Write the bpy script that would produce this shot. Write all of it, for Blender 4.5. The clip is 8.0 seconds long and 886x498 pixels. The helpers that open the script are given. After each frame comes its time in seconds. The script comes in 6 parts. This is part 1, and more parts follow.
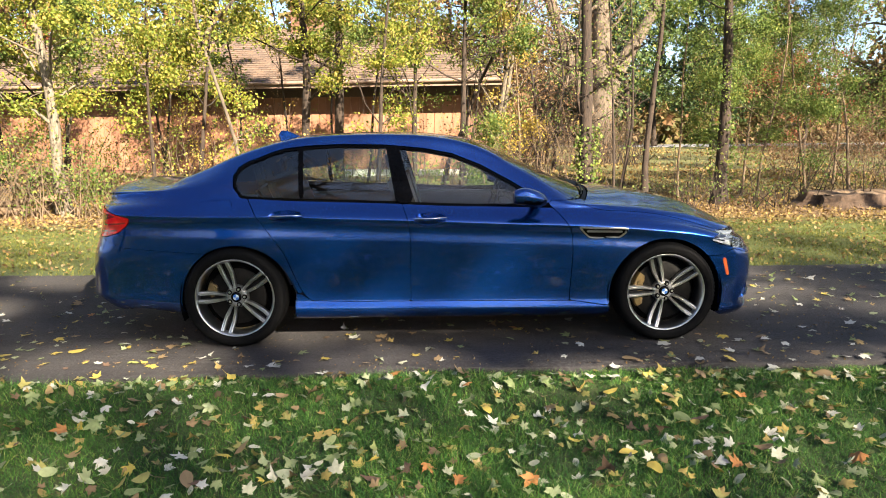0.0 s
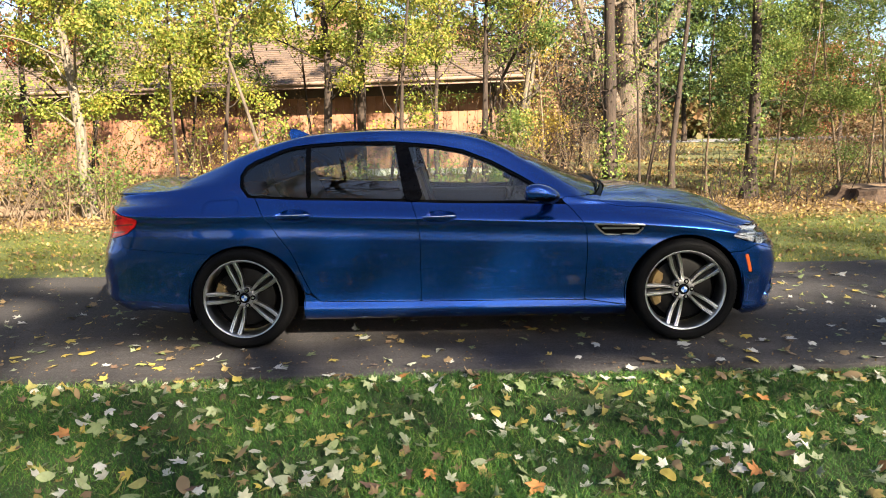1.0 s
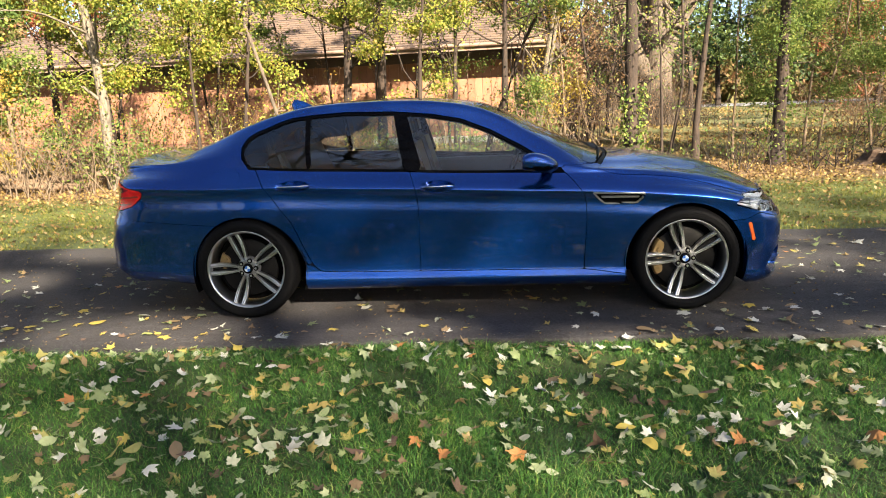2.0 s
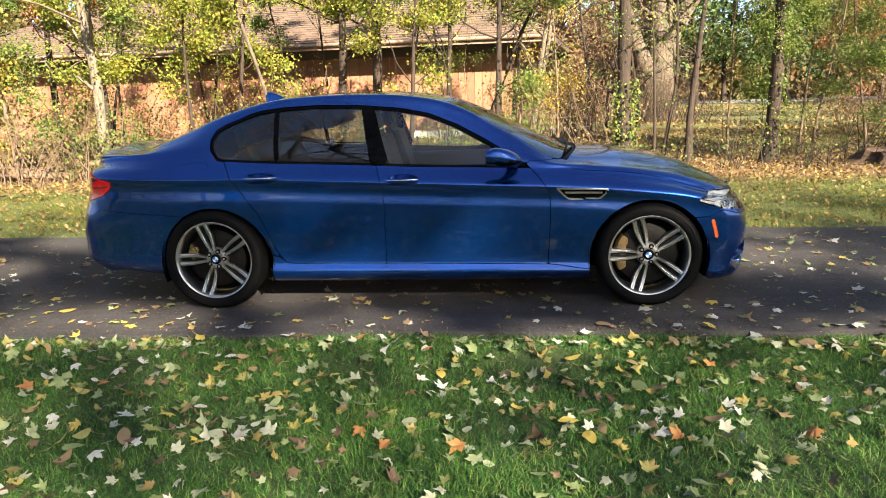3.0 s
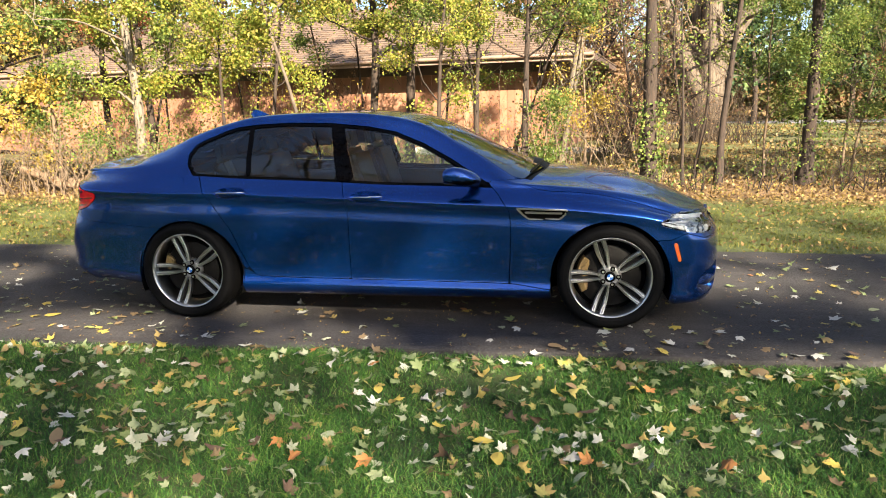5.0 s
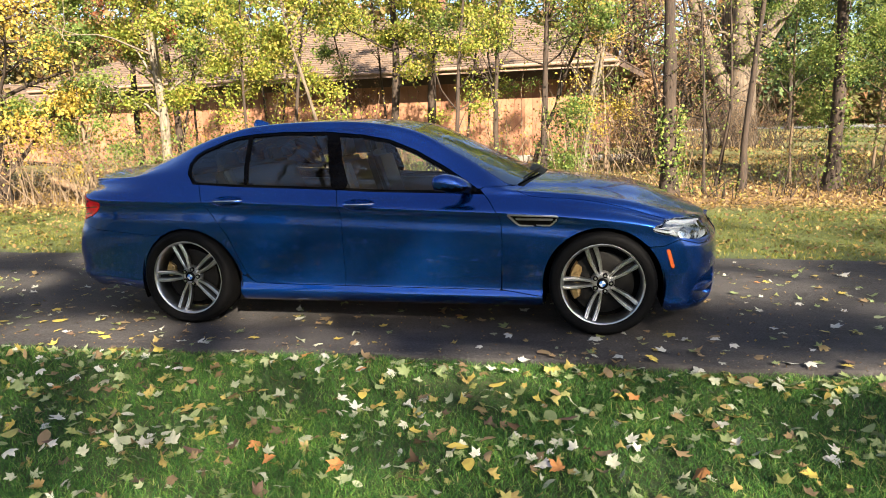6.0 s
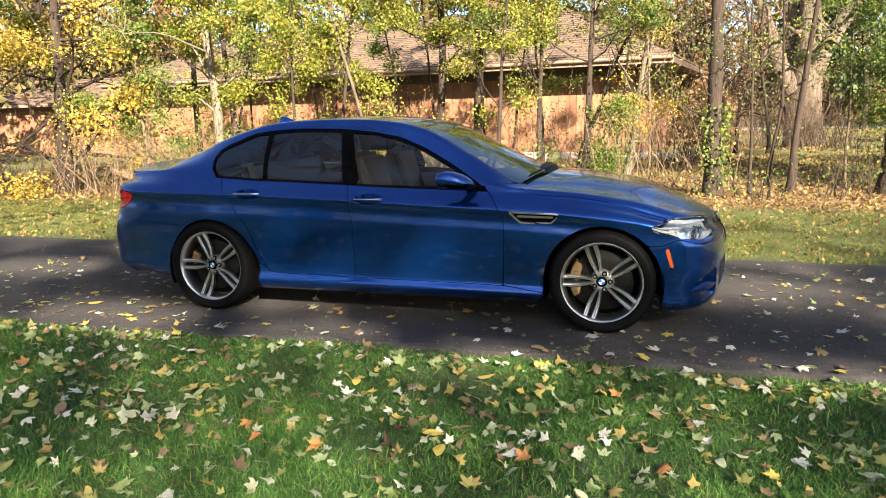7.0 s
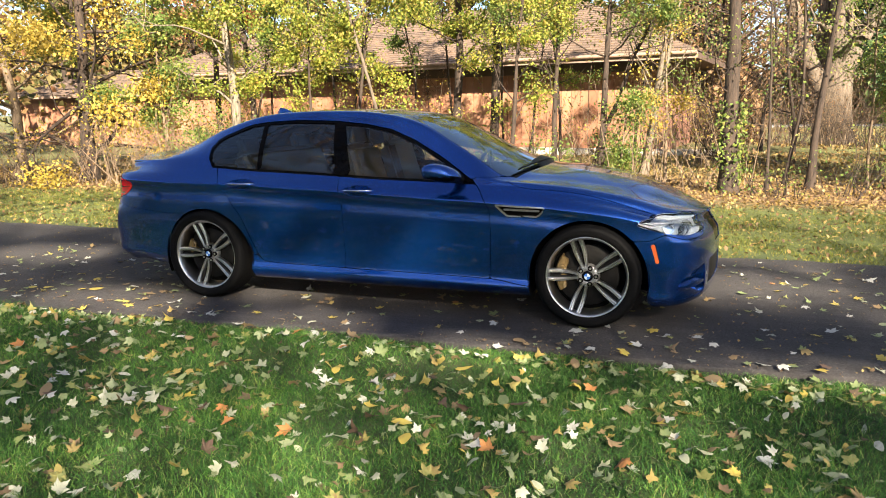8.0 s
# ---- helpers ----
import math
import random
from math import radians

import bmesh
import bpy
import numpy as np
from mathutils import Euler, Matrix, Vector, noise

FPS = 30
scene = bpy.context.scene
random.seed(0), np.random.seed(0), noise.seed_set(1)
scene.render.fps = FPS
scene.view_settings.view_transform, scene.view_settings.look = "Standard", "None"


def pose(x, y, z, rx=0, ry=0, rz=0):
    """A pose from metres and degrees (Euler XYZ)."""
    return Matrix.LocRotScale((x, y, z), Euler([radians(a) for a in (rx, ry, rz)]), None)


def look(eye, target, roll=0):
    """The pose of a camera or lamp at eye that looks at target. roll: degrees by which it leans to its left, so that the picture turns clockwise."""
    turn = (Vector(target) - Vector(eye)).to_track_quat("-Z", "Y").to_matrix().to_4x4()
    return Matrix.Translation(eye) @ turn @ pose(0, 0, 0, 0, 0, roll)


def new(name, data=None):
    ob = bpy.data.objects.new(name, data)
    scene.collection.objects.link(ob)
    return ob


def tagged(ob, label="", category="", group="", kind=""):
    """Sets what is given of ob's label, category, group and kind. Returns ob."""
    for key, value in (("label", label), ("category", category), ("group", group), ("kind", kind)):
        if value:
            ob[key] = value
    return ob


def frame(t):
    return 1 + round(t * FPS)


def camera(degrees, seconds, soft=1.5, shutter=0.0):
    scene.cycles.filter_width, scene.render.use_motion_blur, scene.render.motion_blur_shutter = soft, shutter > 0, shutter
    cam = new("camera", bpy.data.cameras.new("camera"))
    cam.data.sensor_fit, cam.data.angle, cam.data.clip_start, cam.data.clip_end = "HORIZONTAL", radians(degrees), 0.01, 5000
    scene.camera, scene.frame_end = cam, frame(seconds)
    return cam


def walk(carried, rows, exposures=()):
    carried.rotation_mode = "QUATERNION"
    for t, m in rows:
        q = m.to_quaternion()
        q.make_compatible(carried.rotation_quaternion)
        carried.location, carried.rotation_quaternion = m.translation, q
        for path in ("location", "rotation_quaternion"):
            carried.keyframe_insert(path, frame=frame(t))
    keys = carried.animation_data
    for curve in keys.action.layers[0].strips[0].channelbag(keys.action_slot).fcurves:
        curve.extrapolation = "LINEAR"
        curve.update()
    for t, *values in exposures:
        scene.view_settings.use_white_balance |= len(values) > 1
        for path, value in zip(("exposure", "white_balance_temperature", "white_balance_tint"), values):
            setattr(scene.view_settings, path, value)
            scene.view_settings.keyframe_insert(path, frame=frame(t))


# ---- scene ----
cam = camera(64.2, 8.0, soft=0.95)
PATH = [
    (0, (-0.174, -5.65, 1.478), (-0.126, -3.679, 1.141), -0.5),
    (0.5, (-0.13, -5.611, 1.467), (-0.121, -3.639, 1.135), -1.0),
    (1, (-0.045, -5.535, 1.455), (-0.08, -3.565, 1.116), -1.4),
    (1.5, (0.038, -5.519, 1.46), (-0.053, -3.558, 1.077), -2.3),
    (2.8, (0.406, -5.578, 1.461), (0.256, -3.635, 1.012), -1.8),
    (3, (0.449, -5.557, 1.459), (0.307, -3.611, 1.018), -1.6),
    (3.5, (0.574, -5.505, 1.461), (0.386, -3.55, 1.083), -0.7),
    (4, (0.72, -5.476, 1.47), (0.5, -3.52, 1.114), -1.1),
    (4.5, (0.913, -5.511, 1.467), (0.666, -3.563, 1.088), -0.7),
    (4.7, (0.994, -5.531, 1.468), (0.725, -3.589, 1.073), -0.8),
    (5.8, (1.297, -5.516, 1.447), (0.927, -3.587, 1.072), -1.6),
    (6, (1.368, -5.501, 1.448), (0.974, -3.575, 1.081), -1.7),
    (6.5, (1.54, -5.507, 1.452), (1.05, -3.602, 1.093), -2.2),
    (7, (1.771, -5.546, 1.46), (1.213, -3.662, 1.085), -1.3),
    (7.5, (1.907, -5.544, 1.464), (1.311, -3.675, 1.073), -1.7),
    (8, (2.036, -5.488, 1.441), (1.407, -3.629, 1.053), -0.8),
]
walk(cam, [(t, look(eye, target, roll)) for t, eye, target, roll in PATH])

# ---- world, sun, exposure ----
SUN_DIR = Vector((0.50, -0.78, 0.50)).normalized()
world = bpy.data.worlds.new("sky")
scene.world = world
world.use_nodes = True
wn = world.node_tree.nodes
sky = wn.new("ShaderNodeTexSky")
sky.sky_type = "NISHITA"
sky.sun_disc = False
sky.air_density, sky.ozone_density = 0.65, 0.4
sky.sun_elevation = math.asin(SUN_DIR.z)
sky.sun_rotation = math.atan2(SUN_DIR.x, SUN_DIR.y)
world.node_tree.links.new(sky.outputs["Color"], wn["Background"].inputs["Color"])
wn["Background"].inputs["Strength"].default_value = 0.050
sun = new("sun", bpy.data.lights.new("sun", "SUN"))
sun.data.energy, sun.data.angle, sun.data.color = 5.0, radians(0.5), (1.0, 0.86, 0.66)
sun.matrix_world = look(SUN_DIR * 40, (0, 0, 0))
scene.view_settings.exposure = 2.75


# ---- materials ----
def shader(name):
    m = bpy.data.materials.new(name)
    m.use_nodes = True
    nt = m.node_tree
    return m, nt, nt.nodes["Principled BSDF"]


def add(nt, kind, **values):
    n = nt.nodes.new(kind)
    for k, v in values.items():
        n.inputs[k].default_value = v
    return n


def noise_at(nt, scale, detail=4.0, rough=0.6, coord="Object"):
    tc = nt.nodes.new("ShaderNodeTexCoord")
    n = add(nt, "ShaderNodeTexNoise", Scale=scale, Detail=detail, Roughness=rough)
    nt.links.new(tc.outputs[coord], n.inputs["Vector"])
    return n.outputs["Fac"]


def ramp(nt, fac, stops):
    r = nt.nodes.new("ShaderNodeValToRGB")
    e = r.color_ramp.elements
    while len(e) < len(stops):
        e.new(0.5)
    for el, (p, c) in zip(e, stops):
        el.position, el.color = p, (*c, 1)
    nt.links.new(fac, r.inputs["Fac"])
    return r.outputs["Color"]


def mixed(nt, fac, a, b, mode="MIX"):
    m = nt.nodes.new("ShaderNodeMix")
    m.data_type, m.blend_type = "RGBA", mode
    for k, v in ((0, fac), (6, a), (7, b)):
        if isinstance(v, (int, float)):
            m.inputs[k].default_value = v
        elif isinstance(v, tuple):
            m.inputs[k].default_value = (*v, 1)
        else:
            nt.links.new(v, m.inputs[k])
    return m.outputs[2]


def bumped(nt, b, height, strength, distance):
    n = add(nt, "ShaderNodeBump", Strength=strength, Distance=distance)
    nt.links.new(height, n.inputs["Height"])
    nt.links.new(n.outputs["Normal"], b.inputs["Normal"])


def plain(name, col, rough=0.5, metal=0.0, coat=0.0, vary=0.15, scale=30, bump=0.0, spec=0.5):
    """A surface of one colour with faint grain in colour and gloss."""
    m, nt, b = shader(name)
    f = noise_at(nt, scale)
    dark = tuple(c * (1 - vary) for c in col)
    light = tuple(min(1, c * (1 + vary)) for c in col)
    nt.links.new(ramp(nt, f, [(0.3, dark), (0.7, light)]), b.inputs["Base Color"])
    b.inputs["Roughness"].default_value = rough
    b.inputs["Metallic"].default_value = metal
    b.inputs["Coat Weight"].default_value = coat
    b.inputs["Coat Roughness"].default_value = 0.03
    b.inputs["Specular IOR Level"].default_value = spec
    if bump:
        bumped(nt, b, noise_at(nt, scale * 4), bump, 0.004)
    return m


def leafy(name, stops, through_light=0.35, rough=0.6, coord_scale=0.0):
    """Leaves: every leaf takes its own colour, and lets some light through."""
    m, nt, b = shader(name)
    g = nt.nodes.new("ShaderNodeNewGeometry")
    c = ramp(nt, g.outputs["Random Per Island"], stops)
    if coord_scale:
        c = mixed(nt, 0.8, c, ramp(nt, noise_at(nt, coord_scale, 4), [(0.35, (0.50, 0.60, 0.55)), (0.52, (1, 1, 1)), (0.7, (1.25, 1.12, 0.9))]), "MULTIPLY")
    n = noise_at(nt, 60, 2)
    c = mixed(nt, 0.35, c, ramp(nt, n, [(0.3, (0.45, 0.42, 0.38)), (0.7, (1, 1, 1))]), "MULTIPLY")
    nt.links.new(c, b.inputs["Base Color"])
    b.inputs["Roughness"].default_value = rough
    b.inputs["Specular IOR Level"].default_value = 0.3
    if through_light:
        t = nt.nodes.new("ShaderNodeBsdfTranslucent")
        nt.links.new(c, t.inputs["Color"])
        mx = nt.nodes.new("ShaderNodeMixShader")
        mx.inputs["Fac"].default_value = through_light
        nt.links.new(b.outputs["BSDF"], mx.inputs[1])
        nt.links.new(t.outputs["BSDF"], mx.inputs[2])
        nt.links.new(mx.outputs["Shader"], nt.nodes["Material Output"].inputs["Surface"])
    return m


def bark(name, dark, light, scale=9, bump=0.8):
    m, nt, b = shader(name)
    tc = nt.nodes.new("ShaderNodeTexCoord")
    mp = nt.nodes.new("ShaderNodeMapping")
    mp.inputs["Scale"].default_value = (1, 1, 0.22)
    n = add(nt, "ShaderNodeTexNoise", Scale=scale * 3.0, Detail=6.0, Roughness=0.7)
    nt.links.new(tc.outputs["Object"], mp.inputs["Vector"])
    nt.links.new(mp.outputs["Vector"], n.inputs["Vector"])
    big = noise_at(nt, 2.2, 3)
    c = ramp(nt, n.outputs["Fac"], [(0.32, dark), (0.68, light)])
    c = mixed(nt, 0.5, c, ramp(nt, big, [(0.35, (0.55, 0.55, 0.5)), (0.65, (1, 1, 1))]), "MULTIPLY")
    nt.links.new(c, b.inputs["Base Color"])
    b.inputs["Roughness"].default_value = 0.9
    bumped(nt, b, n.outputs["Fac"], bump, 0.02)
    return m


def glass(name, tint, gloss=1.5):
    """A thin pane: clear with a tint, and a mirror at its face by Fresnel."""
    m, nt, b = shader(name)
    nt.nodes.remove(b)
    t = add(nt, "ShaderNodeBsdfTransparent", Color=(*tint, 1))
    g = add(nt, "ShaderNodeBsdfGlossy", Color=(1, 1, 1, 1), Roughness=0.0)
    f = add(nt, "ShaderNodeFresnel", IOR=gloss)
    mx = nt.nodes.new("ShaderNodeMixShader")
    nt.links.new(f.outputs["Fac"], mx.inputs["Fac"])
    nt.links.new(t.outputs["BSDF"], mx.inputs[1])
    nt.links.new(g.outputs["BSDF"], mx.inputs[2])
    nt.links.new(mx.outputs["Shader"], nt.nodes["Material Output"].inputs["Surface"])
    return m


def car_paint():
    m, nt, b = shader("blue_metallic_paint")
    flake = nt.nodes.new("ShaderNodeTexVoronoi")
    flake.inputs["Scale"].default_value = 900
    tc = nt.nodes.new("ShaderNodeTexCoord")
    nt.links.new(tc.outputs["Object"], flake.inputs["Vector"])
    c = ramp(nt, flake.outputs["Distance"], [(0.1, (0.0055, 0.094, 0.455)), (0.6, (0.0020, 0.0375, 0.198))])
    nt.links.new(c, b.inputs["Base Color"])
    b.inputs["Metallic"].default_value = 0.90
    b.inputs["Roughness"].default_value = 0.25
    b.inputs["Coat Weight"].default_value = 1.0
    b.inputs["Coat Roughness"].default_value = 0.04
    b.inputs["Coat IOR"].default_value = 1.48
    return m


def asphalt():
    m, nt, b = shader("worn_asphalt")
    fine = noise_at(nt, 62, 5, 0.82)
    mid = noise_at(nt, 9, 6, 0.7)
    big = noise_at(nt, 1.3, 4)
    co = nt.nodes.new("ShaderNodeTexCoord")
    run = nt.nodes.new("ShaderNodeMapping")
    run.inputs["Scale"].default_value = (0.35, 5.0, 1)
    nt.links.new(co.outputs["Object"], run.inputs["Vector"])
    streak = add(nt, "ShaderNodeTexNoise", Scale=2.2, Detail=6.0, Roughness=0.65)
    nt.links.new(run.outputs["Vector"], streak.inputs["Vector"])
    c = ramp(nt, fine, [(0.36, (0.010, 0.0092, 0.0098)), (0.5, (0.028, 0.0258, 0.0275)), (0.64, (0.078, 0.072, 0.074))])
    c = mixed(nt, 0.85, c, ramp(nt, mid, [(0.3, (0.5, 0.47, 0.46)), (0.65, (1, 1, 1))]), "MULTIPLY")
    c = mixed(nt, ramp(nt, big, [(0.42, (0, 0, 0)), (0.75, (0.5, 0.5, 0.5))]), c, (0.060, 0.053, 0.050))
    c = mixed(nt, 0.7, c, ramp(nt, streak.outputs["Fac"], [(0.35, (0.55, 0.53, 0.56)), (0.6, (1, 1, 1)), (0.72, (1.3, 1.25, 1.2))]), "MULTIPLY")
    vor = nt.nodes.new("ShaderNodeTexVoronoi")
    vor.feature = "DISTANCE_TO_EDGE"
    vor.inputs["Scale"].default_value = 0.7
    tc = nt.nodes.new("ShaderNodeTexCoord")
    wob = add(nt, "ShaderNodeTexNoise", Scale=3.0, Detail=5.0)
    nt.links.new(tc.outputs["Object"], wob.inputs["Vector"])
    nt.links.new(mixed(nt, 0.25, tc.outputs["Object"], wob.outputs["Color"], "ADD"), vor.inputs["Vector"])
    c = mixed(nt, ramp(nt, vor.outputs["Distance"], [(0.0, (0.5, 0.5, 0.5)), (0.006, (0, 0, 0))]), c, (0.02, 0.018, 0.016))
    nt.links.new(c, b.inputs["Base Color"])
    b.inputs["Roughness"].default_value = 0.82
    bumped(nt, b, fine, 1.0, 0.012)
    return m


def ground_mat():
    """Lawn soil, its grass painted sunnier beyond the drive, and a floor of dead leaves under the trees behind the far
    lawn.
    """
    m, nt, b = shader("lawn_and_leaf_litter")
    tc = nt.nodes.new("ShaderNodeTexCoord")
    sep = nt.nodes.new("ShaderNodeSeparateXYZ")
    nt.links.new(tc.outputs["Object"], sep.inputs[0])
    fine = noise_at(nt, 55, 4, 0.7)
    mid = noise_at(nt, 5, 4)
    big = noise_at(nt, 0.35, 4)
    grass = ramp(nt, fine, [(0.3, (0.015, 0.030, 0.007)), (0.6, (0.037, 0.063, 0.015)), (0.8, (0.080, 0.093, 0.026))])
    grass = mixed(nt, ramp(nt, mid, [(0.45, (0, 0, 0)), (0.75, (0.468, 0.468, 0.468))]), grass, (0.087, 0.077, 0.030))
    v = nt.nodes.new("ShaderNodeTexVoronoi")
    v.inputs["Scale"].default_value = 11
    nt.links.new(tc.outputs["Object"], v.inputs["Vector"])
    sp = nt.nodes.new("ShaderNodeSeparateColor")
    nt.links.new(v.outputs["Color"], sp.inputs[0])
    litter = ramp(nt, sp.outputs[0], [(0.0, (0.100, 0.057, 0.030)), (0.35, (0.227, 0.127, 0.057)), (0.7, (0.308, 0.194, 0.087)), (1.0, (0.160, 0.100, 0.060))])
    litter = mixed(nt, 0.6, litter, ramp(nt, fine, [(0.3, (0.4, 0.36, 0.33)), (0.7, (1, 1, 1))]), "MULTIPLY")
    wob = nt.nodes.new("ShaderNodeMath")
    wob.operation = "MULTIPLY_ADD"
    wob.inputs[1].default_value = 2.4
    nt.links.new(mid, wob.inputs[0])
    nt.links.new(sep.outputs["Y"], wob.inputs[2])
    near = nt.nodes.new("ShaderNodeMapRange")
    near.inputs["From Min"].default_value, near.inputs["From Max"].default_value = 6.6, 7.6
    nt.links.new(wob.outputs[0], near.inputs["Value"])
    far = nt.nodes.new("ShaderNodeMapRange")
    far.inputs["From Min"].default_value, far.inputs["From Max"].default_value = 10.5, 13.5
    far.inputs["To Min"].default_value, far.inputs["To Max"].default_value = 1.0, 0.22
    nt.links.new(wob.outputs[0], far.inputs["Value"])
    prod = nt.nodes.new("ShaderNodeMath")
    prod.operation = "MULTIPLY"
    nt.links.new(near.outputs[0], prod.inputs[0])
    nt.links.new(far.outputs[0], prod.inputs[1])
    # brighter, yellower copy of the grass: sunlight put into the far lawn's colour
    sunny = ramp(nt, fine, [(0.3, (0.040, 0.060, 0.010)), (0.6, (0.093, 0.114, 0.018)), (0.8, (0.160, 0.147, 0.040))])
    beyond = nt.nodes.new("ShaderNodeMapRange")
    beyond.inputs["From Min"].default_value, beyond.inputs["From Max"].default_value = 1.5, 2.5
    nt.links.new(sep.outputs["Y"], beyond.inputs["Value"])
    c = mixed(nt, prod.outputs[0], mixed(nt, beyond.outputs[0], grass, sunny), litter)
    c = mixed(nt, 0.4, c, ramp(nt, big, [(0.35, (0.6, 0.6, 0.6)), (0.65, (1, 1, 1))]), "MULTIPLY")
    nt.links.new(c, b.inputs["Base Color"])
    b.inputs["Roughness"].default_value = 0.95
    bumped(nt, b, fine, 1.0, 0.03)
    return m


PAINT = car_paint()
BLACK = plain("black_trim_plastic", (0.0035, 0.0035, 0.004), 0.5, spec=0.15)
GLOSSBLACK = plain("gloss_black_trim", (0.0016, 0.0016, 0.002), 0.06, spec=0.06)
SATIN = plain("satin_silver_trim", (0.42, 0.42, 0.41), 0.3, metal=0.85, vary=0.05)
RUBBER = plain("tyre_rubber", (0.0030, 0.0030, 0.0033), 0.7, vary=0.3, scale=90, bump=0.25, spec=0.08)
# near-zero black: shade under the car and in its recesses is put into the colour
DARK = plain("painted_shade_black", (0.0025, 0.0025, 0.0025), 0.9, spec=0.05)
CHROME = plain("brushed_chrome", (0.78, 0.78, 0.76), 0.16, metal=1.0, vary=0.05)
SILVER = plain("machined_alloy", (0.53, 0.53, 0.525), 0.30, metal=1.0, vary=0.08, scale=150)
HUBDARK = plain("dark_hub_alloy", (0.22, 0.22, 0.22), 0.4, metal=0.8, vary=.2)
DISC = plain("brake_disc_iron", (0.0045, 0.0042, 0.004), 0.6, spec=0.1, metal=0.0, vary=0.3, scale=60)
GOLD = plain("gold_caliper_paint", (0.19, 0.125, 0.05), 0.36, metal=0.35, coat=0.4)
WHITE = plain("badge_white", (0.48, 0.50, 0.53), 0.3)
BADGEBLUE = plain("badge_blue", (0.015, 0.09, 0.34), 0.3)
ORANGE = plain("amber_lens", (0.46, 0.075, 0.010), 0.35, coat=0.15)
REDLENS = plain("red_lens", (0.68, 0.004, 0.008), 0.16, coat=0.6, vary=0.3, scale=14)
REDDEEP = plain("dark_red_lens", (0.22, 0.006, 0.008), 0.12, coat=1.0)
# beige taken down to near black, so the cabin's dimness sits in the colour
BEIGE = plain("shaded_beige_leather", (0.034, 0.029, 0.023), 0.5, vary=0.08, bump=0.1)
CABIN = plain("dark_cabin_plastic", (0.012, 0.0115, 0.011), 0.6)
REFLECTOR = plain("lamp_reflector", (0.80, 0.82, 0.84), 0.12, metal=1.0)
LAMPWHITE = plain("lamp_housing_white", (0.50, 0.53, 0.56), 0.30, metal=0.35, vary=.18, scale=40)
TINT = glass("tinted_side_glass", (0.88, 0.93, 0.91), 1.65)
TINTREAR = glass("dark_tinted_glass", (0.62, 0.70, 0.68), 1.8)
SCREEN = glass("coated_windscreen_glass", (0.78, 0.84, 0.82), 3.6)
LENS = glass("lamp_lens", (0.93, 0.95, 0.96), 1.45)
ASPHALT = asphalt()
GROUND = ground_mat()
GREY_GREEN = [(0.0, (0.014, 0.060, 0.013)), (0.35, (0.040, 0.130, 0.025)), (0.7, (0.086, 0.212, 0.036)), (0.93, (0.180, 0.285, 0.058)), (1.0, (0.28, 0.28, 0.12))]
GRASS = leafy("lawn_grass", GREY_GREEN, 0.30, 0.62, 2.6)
# far blades carry sunlight in their colour, lighter and yellower than GRASS
GRASSFAR = leafy("sun_tinted_lawn_grass", [(0, (0.063, 0.087, 0.010)), (0.5, (0.126, 0.144, 0.019)), (1, (0.237, 0.196, 0.056))], 0.3)
L_YELLOWGREEN = leafy("yellow_green_leaves", [(0, (0.110, 0.160, 0.030)), (0.3, (0.210, 0.262, 0.040)), (0.65, (0.340, 0.345, 0.058)), (0.88, (0.420, 0.370, 0.095)), (1, (0.400, 0.265, 0.085))], 0.55, coord_scale=1.3)
L_GREEN = leafy("green_leaves", [(0, (0.075, 0.128, 0.030)), (0.45, (0.142, 0.208, 0.046)), (0.8, (0.212, 0.265, 0.060)), (1, (0.285, 0.280, 0.085))], 0.5, coord_scale=1.3)
L_YELLOW = leafy("yellow_leaves", [(0, (0.36, 0.25, 0.040)), (0.5, (0.47, 0.36, 0.065)), (1, (0.54, 0.43, 0.13))], 0.5)
L_DARK = leafy("dark_needles", [(0, (0.022, 0.047, 0.018)), (0.6, (0.050, 0.090, 0.032)), (1, (0.099, 0.144, 0.045))], 0.25)
L_RED = leafy("red_leaves", [(0, (0.214, 0.050, 0.025)), (0.5, (0.299, 0.093, 0.043)), (1, (0.299, 0.157, 0.071))], 0.4)
L_RUST = leafy("rust_leaves", [(0, (0.122, 0.067, 0.031)), (0.5, (0.208, 0.122, 0.061)), (1, (0.257, 0.172, 0.098))], 0.35)
L_FAR = leafy("distant_autumn_leaves", [(0, (0.058, 0.075, 0.023)), (0.35, (0.126, 0.115, 0.040)), (0.7, (0.196, 0.138, 0.058)), (1, (0.173, 0.081, 0.040))], 0.4)
FALLEN = [leafy("fallen_" + n, s, 0.2) for n, s in (
    ("pale_leaf", [(0, (0.38, 0.385, 0.345)), (1, (0.58, 0.58, 0.535))]),
    ("yellow_leaf", [(0, (0.38, 0.29, 0.045)), (1, (0.47, 0.39, 0.10))]),
    ("tan_leaf", [(0, (0.185, 0.130, 0.071)), (1, (0.269, 0.197, 0.109))]),
    ("green_leaf", [(0, (0.137, 0.188, 0.072)), (1, (0.217, 0.260, 0.123))]),
    ("brown_leaf", [(0, (0.094, 0.061, 0.044)), (1, (0.144, 0.094, 0.065))]),
    ("orange_leaf", [(0, (0.347, 0.144, 0.044)), (1, (0.419, 0.209, 0.080))]))]
FALLENMIX = leafy("fallen_leaf_mix", [(0, (0.085, 0.06, 0.04)), (0.12, (0.22, 0.155, 0.085)), (0.28, (0.33, 0.26, 0.075)), (0.48, (0.17, 0.22, 0.085)), (0.72, (0.24, 0.28, 0.155)), (0.9, (0.35, 0.36, 0.28)), (1, (0.50, 0.50, 0.45))], 0.2)
